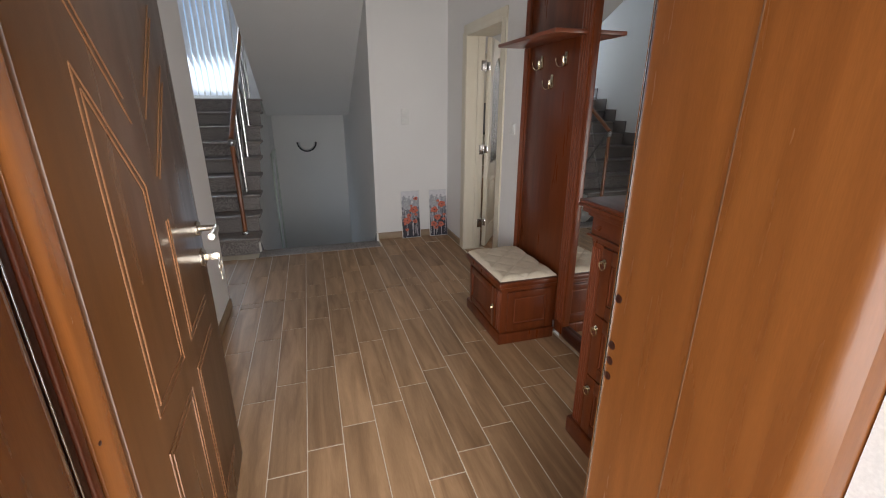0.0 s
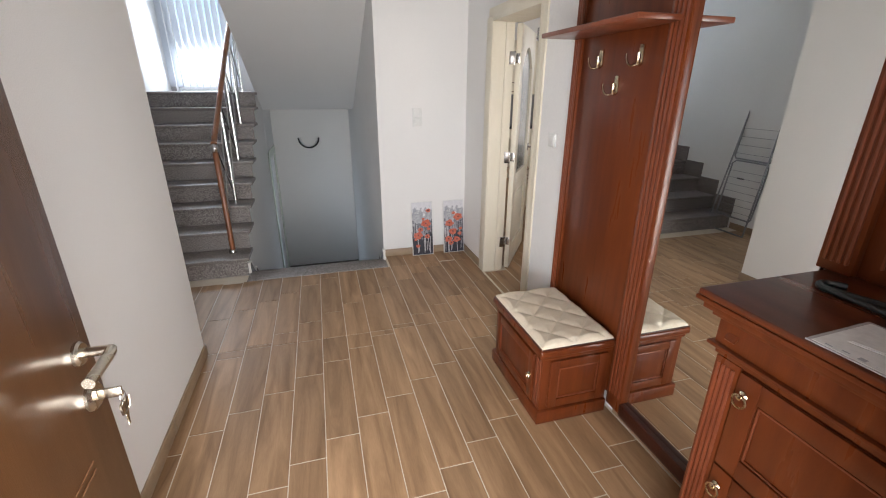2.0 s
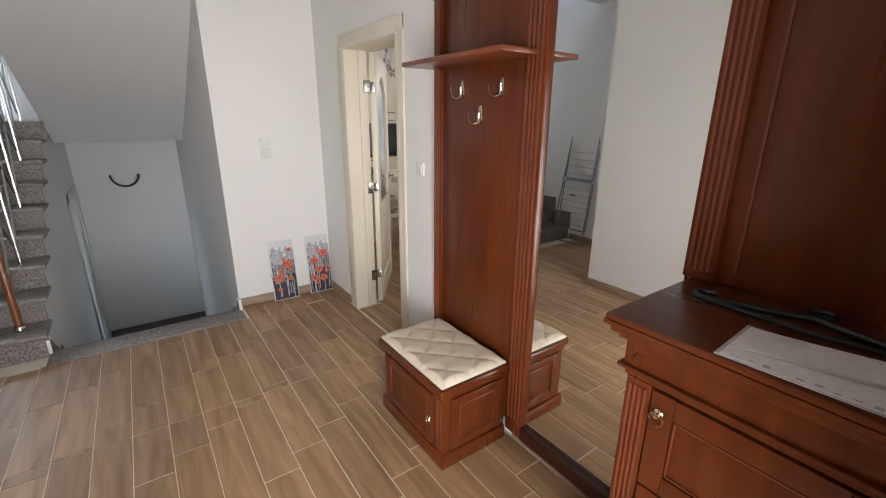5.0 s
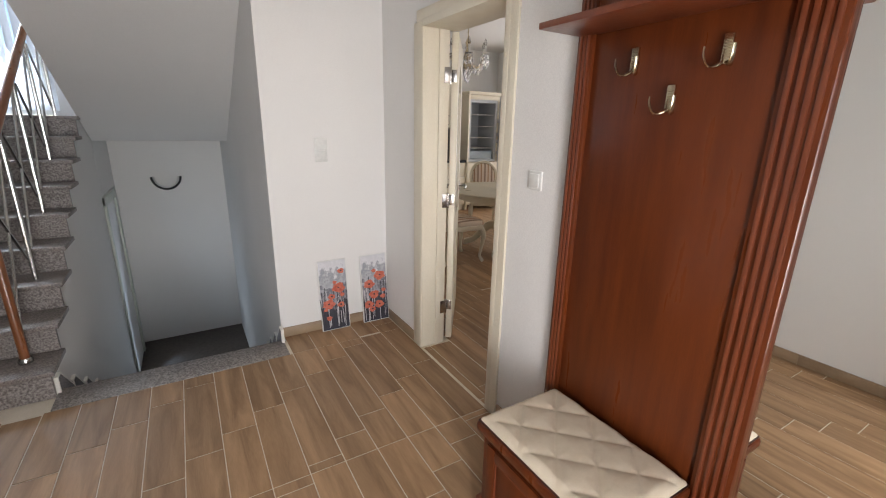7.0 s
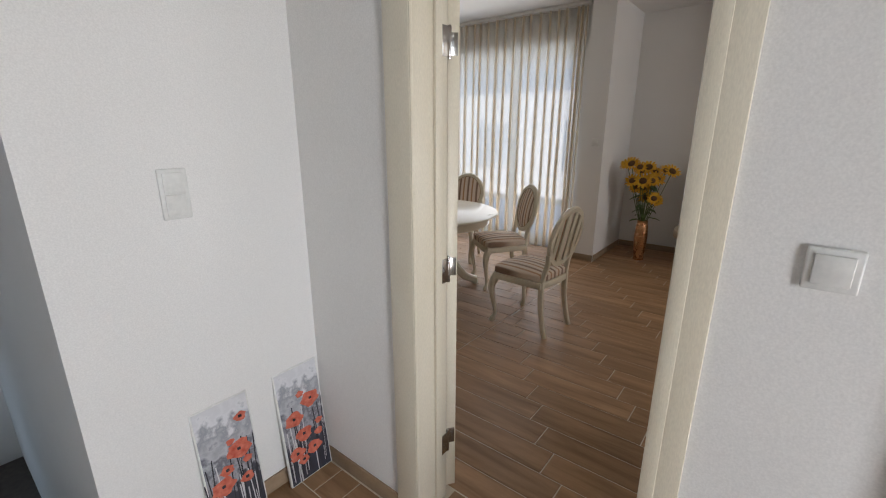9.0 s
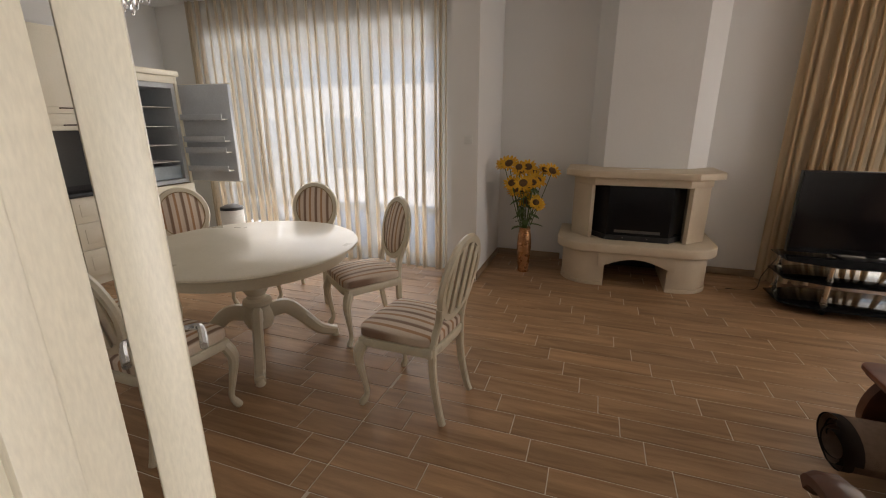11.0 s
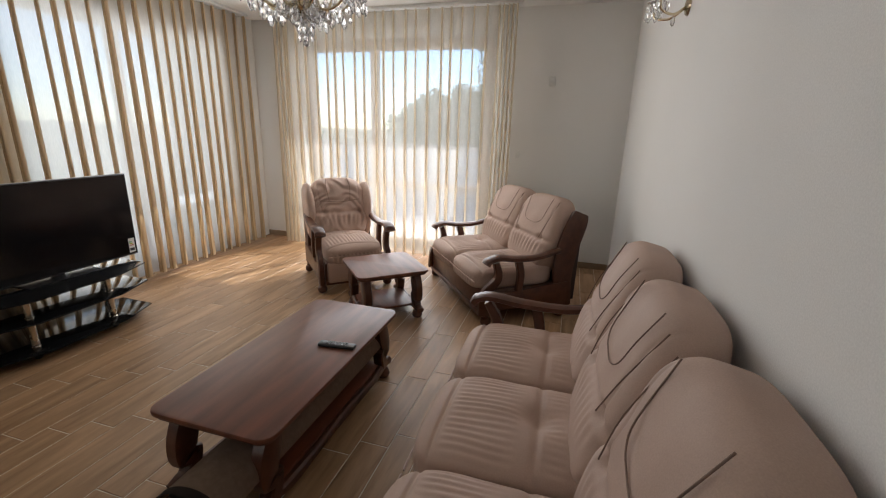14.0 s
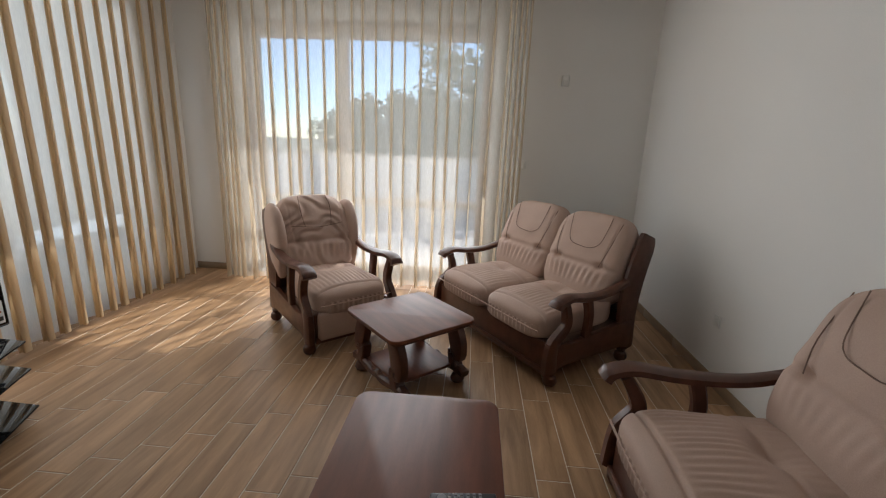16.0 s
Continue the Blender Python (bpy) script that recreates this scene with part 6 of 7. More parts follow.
def poppies(x, spots, label, seed):
    rnd = random.Random(seed)
    t = thing("poppy_picture", label, "picture", x, 4.492, 0.001)
    t.matrix_basis = pose(x, 4.492, 0.004, -7, 0, 0)
    part("canvas", new_box(-0.105, 0.0, 0.0, 0.105, 0.018, 0.53, 0.002), CHINA_WHITE, t)
    part("painting", new_box(-0.099, -0.0015, 0.006, 0.099, 0.0005, 0.524), CANVAS, t, "grey meadow painted with red poppies", smooth=False)
    for i in range(34):
        u = rnd.uniform(-0.095, 0.095)
        h = rnd.uniform(0.08, 0.36)
        part("brush_stroke", new_box(u - 0.0022, -0.0022, rnd.uniform(0.0, 0.05) + 0.004, u + 0.0022, -0.0014, h, m=pose(0, 0, 0, 0, rnd.uniform(-4, 4), 0)), DARK_PAINT if i % 3 else PALE_PAINT, t, smooth=False)
    for u, v, r in spots:
        r *= 1.3
        bm = bmesh.new()
        ring = [bm.verts.new((u + r * (1 + 0.18 * math.sin(5 * k * 0.4 + u * 90)) * math.cos(k * 0.4), -0.0032, v + r * 0.8 * (1 + 0.15 * math.cos(3 * k * 0.4 + v * 50)) * math.sin(k * 0.4))) for k in range(16)]
        bm.faces.new(ring)
        part("poppy", bm, POPPY, t, smooth=False)
        if r > 0.022:
            part("poppy_heart", new_box(u - 0.006, -0.0042, v - 0.004, u + 0.007, -0.0034, v + 0.007, 0.001), DARK_PAINT, t)
    return t


poppies(0.993, ((0.035, 0.315, 0.036), (-0.045, 0.20, 0.034), (0.045, 0.185, 0.020), (0.062, 0.44, 0.018), (-0.02, 0.255, 0.02), (0.01, 0.36, 0.012), (-0.05, 0.095, 0.016), (0.06, 0.26, 0.014), (-0.07, 0.16, 0.012)), "narrow canvas of red poppies leaning against the wall", 3)
poppies(1.312, ((0.045, 0.36, 0.034), (-0.045, 0.30, 0.032), (-0.01, 0.215, 0.030), (0.03, 0.13, 0.028), (-0.055, 0.14, 0.028), (0.0, 0.40, 0.014), (0.07, 0.24, 0.014), (-0.03, 0.10, 0.02), (0.06, 0.19, 0.016)), "narrow canvas of pale red poppies leaning in the corner", 4)

# ---- stairs ----
RISE, GO, Y0 = 0.1667, 0.27, 4.41
stairs = thing("staircase", "speckled granite staircase with white plastered side", "stairs", kind="structure")
for k in range(9):
    y, z = Y0 + k * GO, k * RISE
    part("riser", new_box(-1.915, y + 0.015, z, -0.605, y + 0.04, z + RISE - 0.03, 0.001), GRANITE, stairs, "rough speckled granite riser", smooth=False)
    last = k == 8
    part("tread", new_box(-1.918, y, z + RISE - 0.03, -0.585, (8.2 if last else y + GO + 0.03), z + RISE, 0.004), GRANITE_TREAD, stairs, "polished dark granite tread")
    part("step_skirting", new_box(-1.92, y, z + RISE, -1.905, y + GO + 0.014, z + RISE * 2 - 0.03 + 0.05, 0.001), GRANITE_TREAD, stairs, smooth=False)
bm = bmesh.new()
prism(bm, [(Y0 + 0.04, -0.02)] + [q for k in range(9) for q in ((Y0 + 0.04 + k * GO, k * RISE + 0.0), (Y0 + 0.04 + k * GO, (k + 1) * RISE - 0.03))] + [(8.2, 1.47), (8.2, 1.25), (7.2, 1.25), (7.2, -1.5), (4.56, -1.5)], -1.9, -0.61, "x")
part("stair_core", bm, PAINT, stairs, "white plastered stair side", smooth=False)
part("landing_side", new_box(-0.62, 7.2, -1.5, -0.608, 8.2, 1.26), PAINT, stairs, smooth=False)
# steps going down
BASEMENT_TILE = material("dark_basement_tile", (0.10, 0.078, 0.064), 0.5, second=(0.06, 0.047, 0.04), scale=30)
TOOTH = material("cream_skirting_tile", (0.84, 0.82, 0.77), 0.35, second=(0.78, 0.76, 0.70), scale=5, bump=0.02)
down = thing("basement_stairs", "grey granite steps leading down to a basement door", "stairs", kind="structure")
part("edge_slab", new_box(-0.605, 4.29, -0.05, 0.61, 4.51, 0.004, 0.003), GRANITE, down, "speckled granite edge slab")
for k in range(9):
    y, z = 4.50 + k * 0.26, -(k + 1) * 0.161
    part("tread", new_box(-0.605, y, z - 0.03, 0.61, y + 0.29, z, 0.003), BASEMENT_TILE, down)
    part("riser", new_box(-0.605, y, z, 0.61, y + 0.02, z + 0.161 - 0.03, 0.001), GRANITE, down, smooth=False)
    for x0, x1 in ((-0.605, -0.59), (0.595, 0.61)):
        bm = bmesh.new()
        prism(bm, [(y - 0.02, z), (y + 0.26, z), (y + 0.26, z + 0.03), (y + 0.03, z + 0.25), (y - 0.02, z + 0.25)], x0, x1, "x")
        tile = part("step_skirting", bm, GRANITE_TREAD, down, "dark stepped skirting tile", smooth=False)
        bm = bmesh.new()
        prism(bm, [(y - 0.034, z + 0.03), (y - 0.021, z + 0.03), (y - 0.021, z + 0.251), (y + 0.031, z + 0.251), (y + 0.20, z + 0.092), (y + 0.20, z + 0.102), (y + 0.034, z + 0.262), (y - 0.034, z + 0.262)], x0 - 0.002, x1 + 0.002, "x")
        part("tile_edge", bm, TOOTH, tile, "pale mitred edge", smooth=False)
part("basement_floor", new_box(-0.605, 6.8, -1.55, 0.61, 8.2, -1.452), BASEMENT_TILE, down, smooth=False)
bdoor = thing("door_2", "pale basement door frame in the side wall", "door", kind="structure")
PALE_GREEN = material("pale_green_lacquer", (0.66, 0.70, 0.62), 0.4, scale=3)
part("door_casing", box(box(new_box(-0.607, 7.12, -1.45, -0.585, 7.22, 0.70, 0.004), -0.607, 7.9, -1.45, -0.585, 8.0, 0.70, 0.004), -0.607, 7.12, 0.60, -0.584, 8.0, 0.702, 0.004), PALE_GREEN, bdoor)
sconce = thing("half_round_lamp", "white half-round wall lamp with black rim", "wall lamp", -0.06, 8.2, 0.745)
bm = bmesh.new()
grid_shape(bm, 18, 6, lambda u, v: (0.155 * (1 - 0.25 * v) * math.cos(math.pi + math.pi * u), -0.09 * math.sin(v * math.pi / 2), 0.155 * (1 - 0.2 * v) * math.sin(math.pi + math.pi * u) + 0.04))
part("shade", bm, CHINA_WHITE, sconce, "white half-round shade")
part("rim", tube(bmesh.new(), [(0.16 * math.cos(math.pi + math.pi * k / 20), -0.035, 0.16 * math.sin(math.pi + math.pi * k / 20) + 0.04) for k in range(21)], 0.013, 8), PLASTIC_BLACK, sconce, "black curved rim")

# handrail
rail = thing("stair_rail", "wooden handrail on chrome balusters along the stairs", "railing", kind="structure")
NX, NY = -0.735, 4.60
top0 = Vector((NX, NY, 1.12))
slope = RISE / GO
end = Vector((NX, NY + 2.0, 1.12 + 2.0 * slope))
part("newel_post", lathe(bmesh.new(), [(0.026, RISE), (0.022, RISE + 0.03), (0.023, 1.04), (0.018, 1.05)], 16, (NX, NY, 0)), RAIL_WOOD, rail, "slim reddish wooden newel post")
part("newel_base", lathe(bmesh.new(), [(0.034, RISE), (0.034, RISE + 0.012), (0.026, RISE + 0.03)], 16, (NX, NY, 0)), STEEL, rail)
part("newel_ball", lathe(bmesh.new(), [(0.012, 1.045), (0.026, 1.055), (0.034, 1.08), (0.028, 1.105), (0.012, 1.12)], 16, (NX, NY, 0)), STEEL, rail, "chrome ball joint")
part("handrail", tube(bmesh.new(), [top0, end], 0.024, 14), RAIL_WOOD, rail, "round reddish wooden handrail")
for k in range(1, 9):
    y = NY + k * 0.25
    if k % 2 == 0:
        base_z = (math.floor((y - Y0) / GO) + 1) * RISE
        part("baluster", tube(bmesh.new(), [(NX, y, base_z), (NX, y, 1.12 + k * 0.25 * slope - 0.02)], 0.013, 10), STEEL, rail, "chrome baluster")
for k in range(4):
    y = NY + 0.06 + k * 0.5
    part("cross_bar", tube(bmesh.new(), [(NX, y, 1.12 + (y - NY) * slope - 0.78), (NX, y + 0.38, 1.12 + (y + 0.38 - NY) * slope - 0.06)], 0.008, 8), STEEL, rail)
    part("cross_bar", tube(bmesh.new(), [(NX, y + 0.38, 1.12 + (y + 0.38 - NY) * slope - 0.74), (NX, y, 1.12 + (y - NY) * slope - 0.08)], 0.008, 8), STEEL, rail)

# ---- skirting tiles ----
def skirting(name, runs):
    t = thing(name, "low brown tile skirting along the walls", "skirting", kind="structure")
    for x0, y0, x1, y1 in runs:
        along_y = abs(y1 - y0) > abs(x1 - x0)
        a, b = (y0, y1) if along_y else (x0, x1)
        n = max(1, round((b - a) / 0.6))
        for i in range(n):
            u, w = a + (b - a) * i / n + 0.001, a + (b - a) * (i + 1) / n - 0.001
            if along_y:
                part("skirting_tile", new_box(x0, u, 0.0, x1, w, 0.072, 0.002), SKIRT, t)
            else:
                part("skirting_tile", new_box(u, y0, 0.0, w, y1, 0.072, 0.002), SKIRT, t)


skirting("baseboard_hall", [(-0.70, 0.58, -0.689, 3.21), (-1.92, 3.2, -0.70, 3.211), (-1.92, 3.21, -1.909, 4.40), (0.62, 4.549, XW - 0.012, 4.56), (XW - 0.011, 4.035, XW, 4.549), (XW - 0.011, 2.80, XW, 3.115), (XW - 0.011, 1.40, XW, 2.10)])
skirting("baseboard_living", [(XE, -1.63, XE + 0.011, 3.11), (XE, 4.04, XE + 0.011, 8.0), (XE + 0.011, -1.64, 3.12, -1.629), (5.62, -1.64, 6.29, -1.629), (6.289, 1.32, 6.30, 2.50), (6.289, 3.92, 6.30, 4.64), (5.31, 4.639, 6.289, 4.65), (5.289, 4.65, 5.30, 4.90)])

# ---- entrance door ----
LINE = material("pale_engraved_line", (0.19, 0.088, 0.04), 0.3, scale=10)
entry = thing("door_3", "brown embossed entrance door standing open", "door", kind="structure")
bm = bmesh.new()
box(bm, -0.52, 0.637, -0.02, -0.395, 0.715, 2.12, 0.004)
box(bm, -0.52, 0.19, -0.02, -0.395, 0.578, 2.12, 0.006)
box(bm, -0.52, 0.578, -0.02, -0.409, 0.637, 2.12)
prism(bm, [(0.505, 0.59), (0.505, 0.236), (0.509, 0.218), (0.520, 0.206), (0.540, 0.202), (0.60, 0.202), (0.60, 0.59)], -0.02, 2.12)
box(bm, -0.395, 0.19, 2.03, 0.505, 0.59, 2.12, 0.006)
part("door_frame", bm, DOOR_ORANGE, entry, "orange-brown wood-look steel frame")
part("door_seal", new_box(-0.410, 0.590, 0.0, -0.402, 0.612, 2.03, 0.003), DARK_GROOVE, entry, "dark rubber seal in the rebate")
part("seal_lip", new_box(-0.409, 0.614, 0.0, -0.398, 0.634, 2.03, 0.005, 3), RED_EDGE, entry)
part("frame_trim", new_box(-0.398, 0.5795, 0.0, -0.3935, 0.5825, 2.03, 0.001), STEEL, entry)
part("frame_trim", new_box(-0.398, 0.566, 0.0, -0.3935, 0.5685, 2.03, 0.001), LINE, entry)
part("weather_strip", new_box(0.502, 0.580, 0.0, 0.507, 0.585, 2.03, 0.001), STEEL, entry)
part("frame_groove", new_box(0.5035, 0.403, 0.0, 0.506, 0.4055, 2.03, 0.0008), LINE, entry)
part("screw", tube(bmesh.new(), [(-0.396, 0.655, 0.93), (-0.3935, 0.655, 0.93)], 0.004, 10), DARK_GROOVE, entry)
part("threshold", new_box(-0.52, 0.192, -0.02, 0.60, 0.58, 0.006, 0.004), STEEL, entry)
# Dark discs on the jamb draw the shade inside the lock holes.
for z in (0.93, 0.965, 1.0, 1.10):
    part("lock_hole", tube(bmesh.new(), [(0.5038, 0.571, z), (0.507, 0.571, z)], 0.0085, 14), DARK_GROOVE, entry)
EL = pose(-0.398, 0.735, 0, 0, 0, 1.8)
leaf3 = part("door_slab", new_box(-0.065, 0.0, 0.012, 0.0, 0.89, 2.04, 0.006, m=EL), DOOR_BROWN, entry, "brown wood-grain slab with engraved lines")


def engraved(points):
    pts = [EL @ Vector((0.0008, y, z)) for y, z in points]
    part("engraved_line", tube(bmesh.new(), pts, 0.0021, 5), LINE, leaf3)


for o in (0.0, 0.021):
    engraved([(0.165 + o, 1.515 - 2.0 * o), (0.165 + o, 0.78 + o), (0.412 - o, 0.785 + o), (0.410 - o, 1.262 - 0.4 * o), (0.165 + o, 1.515 - 2.0 * o)])
    engraved([(0.165 + o, 0.15 + o), (0.165 + o, 0.68 - o), (0.425 - o, 0.683 - o), (0.420 - o, 0.15 + o), (0.165 + o, 0.15 + o)])
    engraved([(0.508 + o, 1.15), (0.508 + o, 0.785 + o), (0.760, 0.800 + o)])
    engraved([(0.765, 0.705 - o), (0.512 + o, 0.690 - o), (0.512 + o, 0.15 + o), (0.765, 0.15 + o)])
    engraved([(0.765 - 0.6 * o, 1.550 - 2.2 * o), (0.515 + o, 1.268 - 0.5 * o)])
    engraved([(0.755, 1.705 - 1.6 * o), (0.545 - o, 1.465 - 2.6 * o)])
    engraved([(0.165, 1.68 - 1.2 * o), (0.391 + o, 1.459 - 2.6 * o)])
hm = EL @ pose(0.0, 0.83, 1.04)
hl = part("door_handle", tube(bmesh.new(), [hm @ Vector(p) for p in curve([(0, 0, 0), (0.05, 0, 0), (0.062, -0.012, 0), (0.064, -0.12, 0.0)], 5)], 0.011, 12), NICKEL, entry, "brushed nickel lever handle")
part("handle_rose", lathe(bmesh.new(), [(0.026, 0.0), (0.026, 0.006), (0.022, 0.011)], 24), NICKEL, hl).matrix_basis = hm @ pose(0, 0, 0, 0, 90, 0)
lk = part("lock_rose", lathe(bmesh.new(), [(0.033, 0.0), (0.033, 0.006), (0.026, 0.012)], 24), NICKEL, entry, "round nickel lock plate")
lk.matrix_basis = EL @ pose(0.0, 0.83, 0.935, 0, 90, 0)
keys = thing("keys", "bunch of nickel keys hanging in the lock", "keys", 0, 0, 0)
km = EL @ pose(0.012, 0.83, 0.935)
keys.matrix_basis = km
part("key_in_lock", new_box(0.0, -0.004, -0.012, 0.045, 0.004, 0.012, 0.002), NICKEL, keys)
part("key_ring", tube(bmesh.new(), [(0.042, 0.012 * math.cos(k * 0.42), -0.014 + 0.012 * math.sin(k * 0.42)) for k in range(16)], 0.0016, 5, cap=False), STEEL, keys)
for i, (dy, r) in enumerate(((-0.012, 8), (0.0, -5), (0.014, -18))):
    part("key", box(new_box(-0.002, -0.012, -0.030, 0.002, 0.012, -0.002, 0.004, m=pose(0.042, dy, -0.022, r, 0, 0)), -0.0012, -0.004, -0.065, 0.0012, 0.004, -0.028, 0.001, m=pose(0.042, dy, -0.022, r, 0, 0)), NICKEL, keys)

# ---- drying rack seen in the mirror ----
rack = thing("drying_rack", "folded grey metal laundry rack leaning on the wall", "drying rack", -1.78, 4.30, 0, 0)
m = pose(0, 0, 0, 0, -7, 0)
GREY_METAL = material("grey_metal_tube", (0.30, 0.30, 0.31), 0.4, 0.8, scale=10)
for z0, z1 in ((0.17, 0.80), (0.82, 1.56)):
    loop = [(0, -0.20, z0), (0, 0.20, z0), (0, 0.22, z0 + 0.03), (0, 0.22, z1 - 0.04), (0, 0.18, z1), (0, -0.18, z1), (0, -0.22, z1 - 0.04), (0, -0.22, z0 + 0.03), (0, -0.20, z0)]
    part("rack_frame", tube(bmesh.new(), [m @ Vector(p) for p in loop], 0.009, 7, cap=False), GREY_METAL, rack)
    for k in range(7):
        z = z0 + 0.06 + k * (z1 - z0 - 0.1) / 7
        part("rack_wire", tube(bmesh.new(), [m @ Vector((0, -0.22, z)), m @ Vector((0, 0.22, z))], 0.0025, 5), GREY_METAL, rack)
for s in (-1, 1):
    part("rack_leg", tube(bmesh.new(), [(0.06, s * 0.24, 0.012), m @ Vector((0.012, s * 0.20, 1.45))], 0.009, 7), GREY_METAL, rack)
part("rack_foot", tube(bmesh.new(), [(0.06, -0.24, 0.011), (0.06, 0.24, 0.011)], 0.009, 7), GREY_METAL, rack)
part("clothes_peg", new_box(-0.006, 0.02, 0.60, 0.02, 0.09, 0.615, 0.003, m=m), PLASTIC_BLACK, rack)

# ---- kitchen beyond the dining table ----
def cabinet(name, label, x0, x1, y0, y1, z0, z1, splits, handle):
    t = thing(name, label, "cabinet", 0, 0, 0)
    part("carcass", new_box(x0, y0 + 0.02, z0, x1, y1, z1, 0.002), CREAM_WOOD, t)
    for a, b in zip(splits, splits[1:]):
        f = part("cabinet_front", new_box(x0 + 0.003, y0, a + 0.003, x1 - 0.003, y0 + 0.02, b - 0.003, 0.004), CREAM_WOOD, t)
        part("front_panel", new_box(x0 + 0.06, y0 - 0.005, a + min(0.06, (b - a) * 0.3), x1 - 0.06, y0 + 0.002, b - min(0.06, (b - a) * 0.3), 0.004), CREAM_WOOD, f)
        hz = b - 0.05 if handle == "top" else a + 0.05
        part("handle", tube(bmesh.new(), curve([((x0 + x1) / 2 - 0.06, y0, hz), ((x0 + x1) / 2 - 0.05, y0 - 0.025, hz), ((x0 + x1) / 2 + 0.05, y0 - 0.025, hz), ((x0 + x1) / 2 + 0.06, y0, hz)], 4), 0.006, 7), DARK_GROOVE, f, "dark bow handle")
    return t


for i, x in enumerate((2.09, 2.69, 3.29, 3.89)):
    cabinet("base_cabinet", "cream kitchen base cabinet with drawers", x, x + 0.598, 8.05, 8.65, 0.10, 0.86, (0.10, 0.36, 0.62, 0.86), "top")
    cabinet("wall_cabinet", "cream kitchen wall cabinet with dark handles", x, x + 0.598, 8.30, 8.65, 1.45, 2.35, (1.45, 1.60, 2.35) if i > 1 else (1.45, 2.35), "low")
top = thing("kitchen_worktop", "dark stone kitchen worktop", "worktop", 0, 0, 0)
part("worktop_slab", new_box(1.66, 8.03, 0.86, 4.485, 8.65, 0.90, 0.005), BLACK_GLASS, top)
structure("backsplash", new_box(1.66, 8.635, 0.90, 4.485, 8.648, 1.45), material("grey_backsplash", (0.16, 0.16, 0.16), 0.3, scale=4), "dark grey kitchen backsplash", "backsplash", False)
part("kick_board", new_box(1.70, 8.10, 0.0, 4.48, 8.6, 0.10), CREAM_WOOD, top, smooth=False)
FRIDGE_IN = material("grey_fridge_lining", (0.50, 0.53, 0.56), 0.4, scale=3, bump=0.0)
fridge = thing("fridge_cabinet", "tall cream built-in fridge standing with its door open", "fridge", 4.49, 8.02, 0)
FX, FD = 0.66, 0.62
bm = bmesh.new()
box(bm, 0, 0, 0.0, 0.03, FD, 2.0, 0.002)
box(bm, FX - 0.03, 0, 0.0, FX, FD, 2.0, 0.002)
box(bm, 0.03, 0.0, 1.93, FX - 0.03, FD, 2.0, 0.002)
box(bm, 0.03, FD - 0.03, 0.0, FX - 0.03, FD, 1.93)
part("carcass", bm, CREAM_WOOD, fridge)
part("cornice", new_box(-0.02, -0.03, 2.0, FX + 0.02, FD, 2.06, 0.015, 3), CREAM_WOOD, fridge)
bm = bmesh.new()
box(bm, 0.03, 0.02, 0.87, 0.07, FD - 0.03, 1.93)
box(bm, FX - 0.07, 0.02, 0.87, FX - 0.03, FD - 0.03, 1.93)
box(bm, 0.07, FD - 0.08, 0.87, FX - 0.07, FD - 0.03, 1.93)
box(bm, 0.07, 0.02, 1.88, FX - 0.07, FD - 0.08, 1.93)
box(bm, 0.07, 0.02, 0.87, FX - 0.07, FD - 0.08, 0.91)
part("fridge_lining", bm, FRIDGE_IN, fridge, "empty grey fridge interior", smooth=False)
for z in (1.10, 1.28, 1.48, 1.68):
    part("glass_shelf", new_box(0.07, 0.06, z, FX - 0.07, FD - 0.08, z + 0.008, 0.002), UPVC, fridge)
part("freezer_door", new_box(0.002, -0.02, 0.1, FX - 0.002, 0.0, 0.86, 0.004), CREAM_WOOD, fridge)
part("drawer_box", new_box(0.08, 0.05, 0.915, FX - 0.08, FD - 0.09, 1.06, 0.01), material("blue_grey_plastic", (0.30, 0.36, 0.40), 0.3, scale=4), fridge)
dm = Matrix.Translation((FX - 0.01, -0.01, 0)) @ Matrix.Rotation(radians(-80), 4, "Z")
fdoor = part("fridge_door", new_box(0.0, -0.0, 0.88, 0.60, 0.05, 1.92, 0.008, m=dm), FRIDGE_IN, fridge, "open grey-lined fridge door")
part("door_front", new_box(0.0, 0.05, 0.87, 0.60, 0.07, 1.93, 0.004, m=dm), CREAM_WOOD, fdoor)
for z in (1.00, 1.20, 1.32, 1.55):
    part("door_shelf", new_box(0.05, -0.09, z, 0.55, 0.002, z + 0.012, 0.003, m=dm), UPVC, fdoor)
    part("door_shelf_lip", new_box(0.05, -0.095, z, 0.55, -0.088, z + 0.06, 0.003, m=dm), FRIDGE_IN, fdoor)
bin_ = thing("pedal_bin", "small steel pedal bin beside the fridge", "bin", 5.20, 7.55, 0)
part("bin_body", lathe(bmesh.new(), [(0.12, 0.0), (0.125, 0.02), (0.125, 0.55), (0.12, 0.56)], 24), CHINA_WHITE, bin_)
part("bin_lid", lathe(bmesh.new(), [(0.127, 0.56), (0.12, 0.59), (0.05, 0.62), (0.01, 0.625)], 24), PLASTIC_BLACK, bin_)

# ---- floor tiles, piece by piece ----
PW, PL, GAP = 0.1575, 0.6275, 0.0045
HALL_LAY, LIVING_LAY = (-0.002, 2.300, 0.1077), (0.067, 1.177, 0.105)   # first column edge, first joint, shift from column to column


def plank_mesh(w, l):
    bm = new_box(-w / 2, -l / 2, -0.012, w / 2, l / 2, 0.0)
    top = [e for e in bm.edges if all(v.co.z > -0.001 for v in e.verts)]
    bmesh.ops.bevel(bm, geom=top, offset=0.0015, segments=1, affect="EDGES")
    return mesh_of(bm, PLANK, smooth=False)


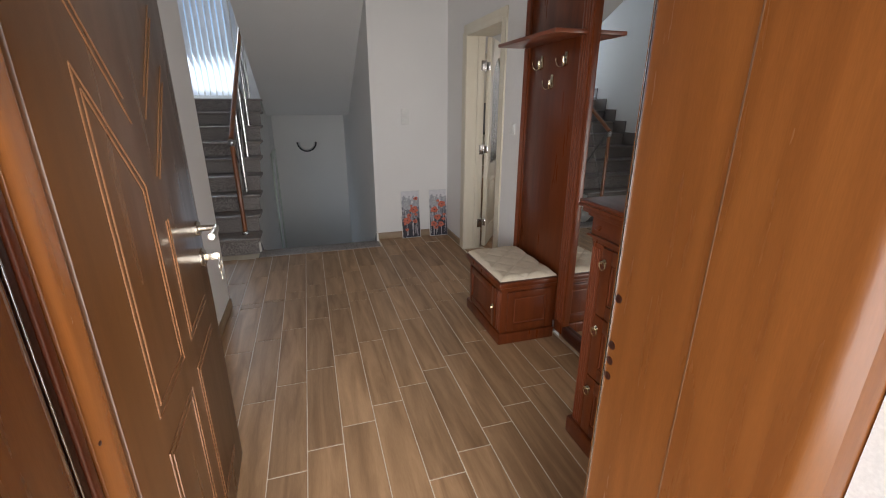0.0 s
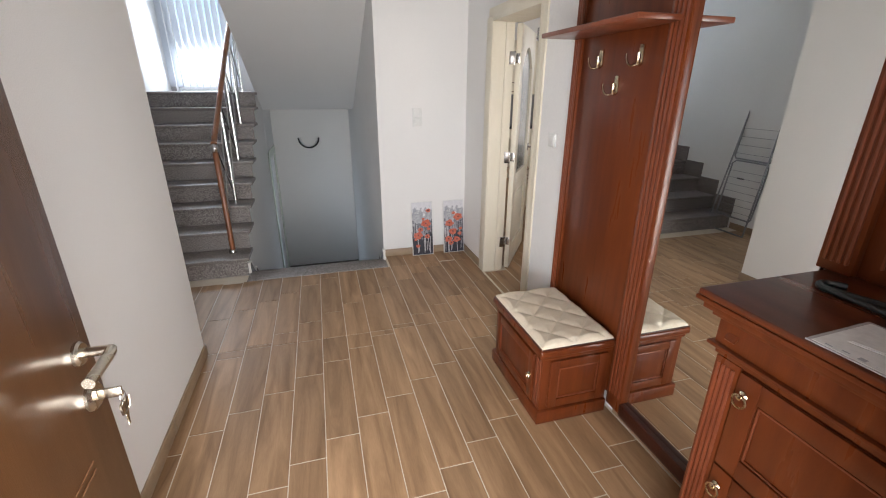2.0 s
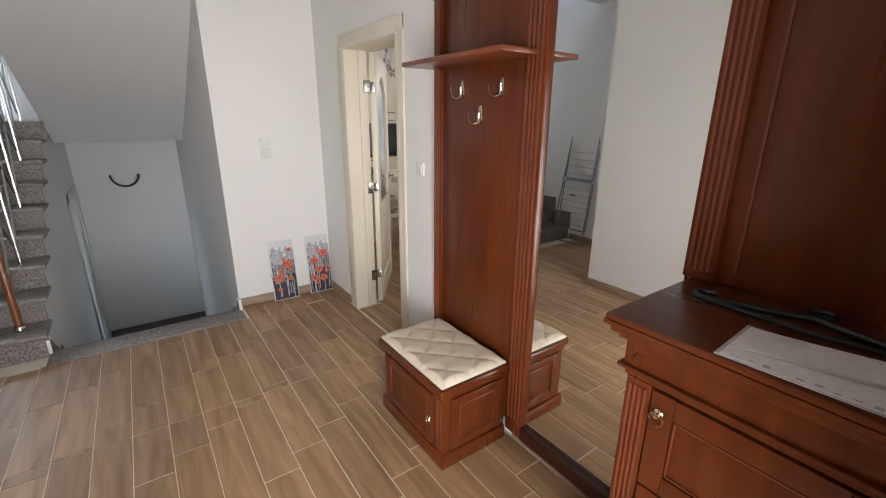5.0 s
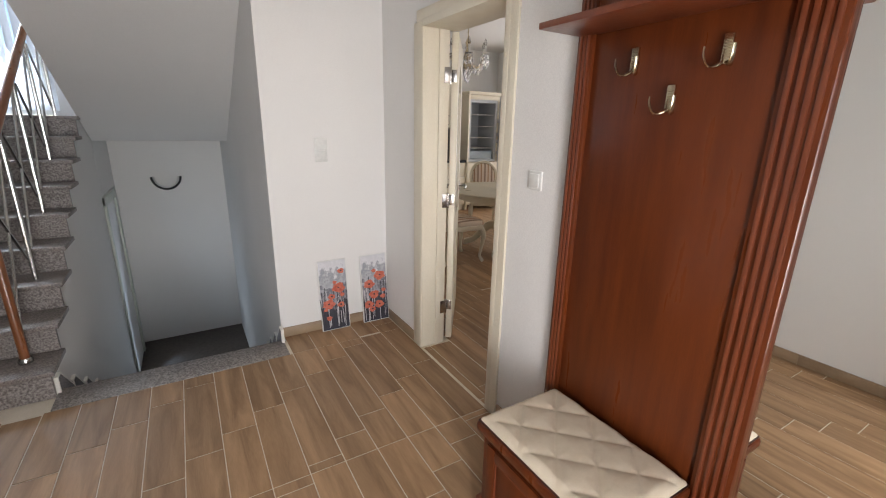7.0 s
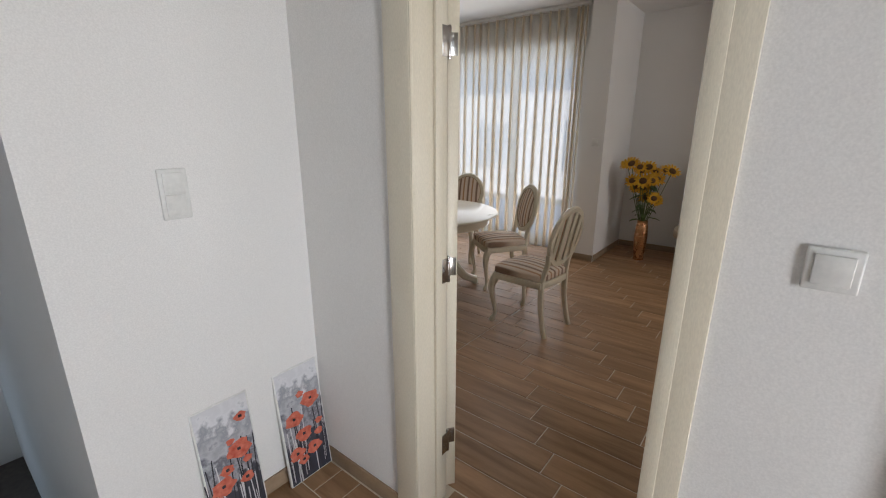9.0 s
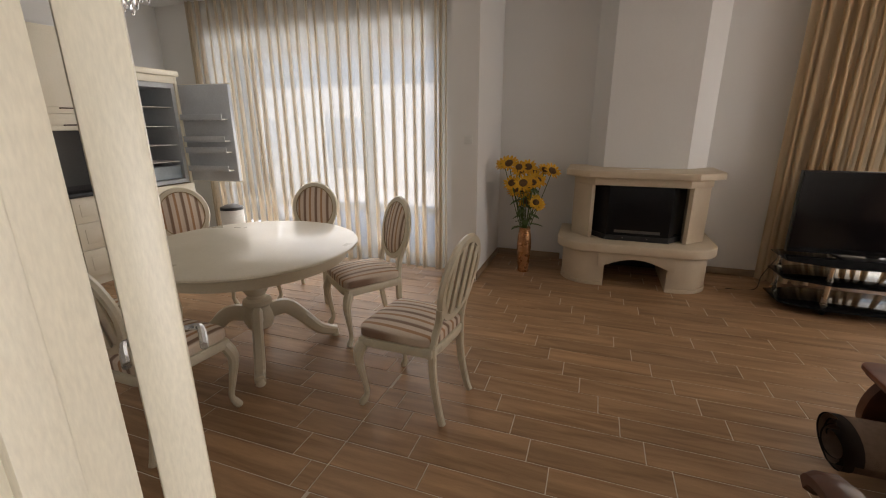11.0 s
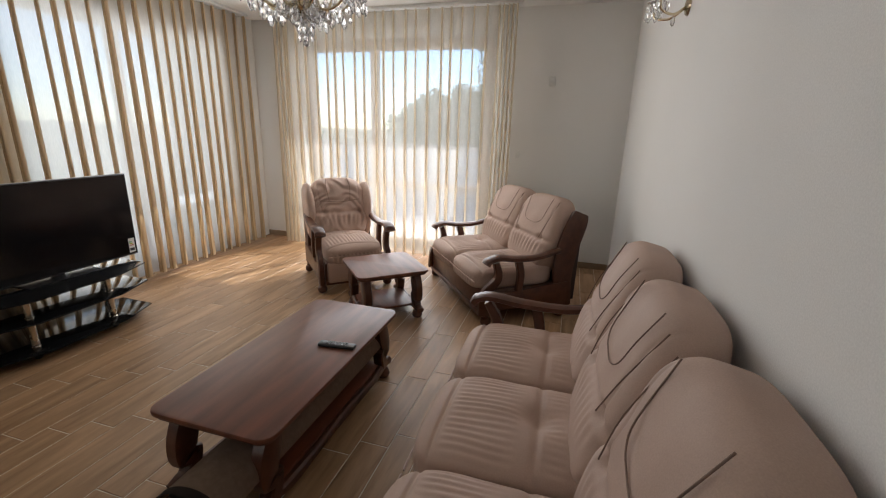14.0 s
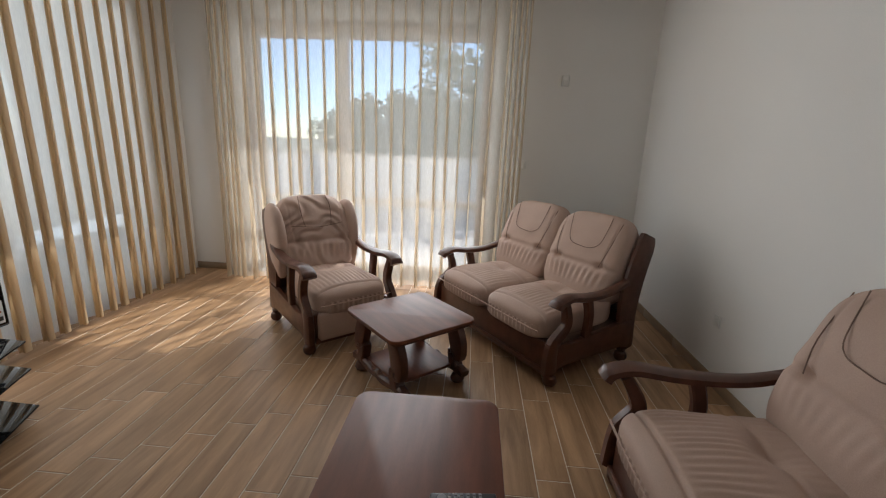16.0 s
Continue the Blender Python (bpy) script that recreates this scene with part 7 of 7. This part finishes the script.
def lay(owner, x0, y0, x1, y1, limit, near, bond):
    """Lay planks in staggered columns; the first `limit` near the given place are pieces, the rest one mesh."""
    cells = []
    edge, first, shift = bond
    k0, k1 = math.floor((x0 - edge) / PW), math.ceil((x1 - edge) / PW)
    for k in range(k0, k1):
        a, b = max(edge + k * PW, x0), min(edge + (k + 1) * PW, x1)
        if b - a < 0.02:
            continue
        off = (first + k * shift) % PL
        j = math.floor((y0 - off) / PL)
        while off + j * PL < y1:
            c, d = max(off + j * PL, y0), min(off + (j + 1) * PL, y1)
            if d - c > 0.02:
                cells.append((a, c, b, d))
            j += 1
    cells.sort(key=lambda q: ((q[0] + q[2]) / 2 - near[0]) ** 2 + ((q[1] + q[3]) / 2 - near[1]) ** 2)
    shared = {}
    for a, c, b, d in cells[:limit]:
        key = (round(b - a, 3), round(d - c, 3))
        if key not in shared:
            shared[key] = plank_mesh(key[0] - GAP, key[1] - GAP)
        ob = new("plank", shared[key])
        ob.location = ((a + b) / 2, (c + d) / 2, 0)
        ob.parent = owner
    rest = cells[limit:]
    if rest:
        verts, faces = [], []
        for a, c, b, d in rest:
            g, n = GAP / 2, len(verts)
            for z in (-0.012, 0.0):
                verts += [(a + g, c + g, z), (b - g, c + g, z), (b - g, d - g, z), (a + g, d - g, z)]
            faces += [(n + 4, n + 5, n + 6, n + 7)] + [(n + i, n + (i + 1) % 4, n + 4 + (i + 1) % 4, n + 4 + i) for i in range(4)]
        data = bpy.data.meshes.new("planks")
        data.from_pydata(verts, [], faces)
        data.materials.append(PLANK_FAR)
        ob = new("far_planks", data)
        ob.parent = owner
        tagged(ob, "wood-look floor tiles further off", "", "", "stuff")


hall_floor = thing("floor_hall", "brown wood-look plank floor tiles with pale joints", "floor", kind="structure")
lay(hall_floor, -0.70, 0.57, XW, 3.2, 200, (0.2, 2.2), HALL_LAY)
lay(hall_floor, -1.92, 3.2, XW, 4.29, 95, (0.4, 3.6), HALL_LAY)
lay(hall_floor, 0.61, 4.29, XW, 4.56, 40, (1.0, 4.4), HALL_LAY)
door_floor = thing("floor_doorway", "wood-look floor tiles in the doorway", "floor", kind="structure")
lay(door_floor, XW, 3.2, XE, 3.94, 40, (1.5, 3.5), LIVING_LAY)
living_floor = thing("floor_living", "brown wood-look plank floor tiles with pale joints", "floor", kind="structure")
lay(living_floor, XE, -1.64, 6.3, 4.65, 290, (3.6, 3.2), LIVING_LAY)
dining_floor = thing("floor_dining", "brown wood-look plank floor tiles under the dining table", "floor", kind="structure")
lay(dining_floor, XE, 4.65, 5.55, 8.65, 200, (3.4, 5.0), LIVING_LAY)
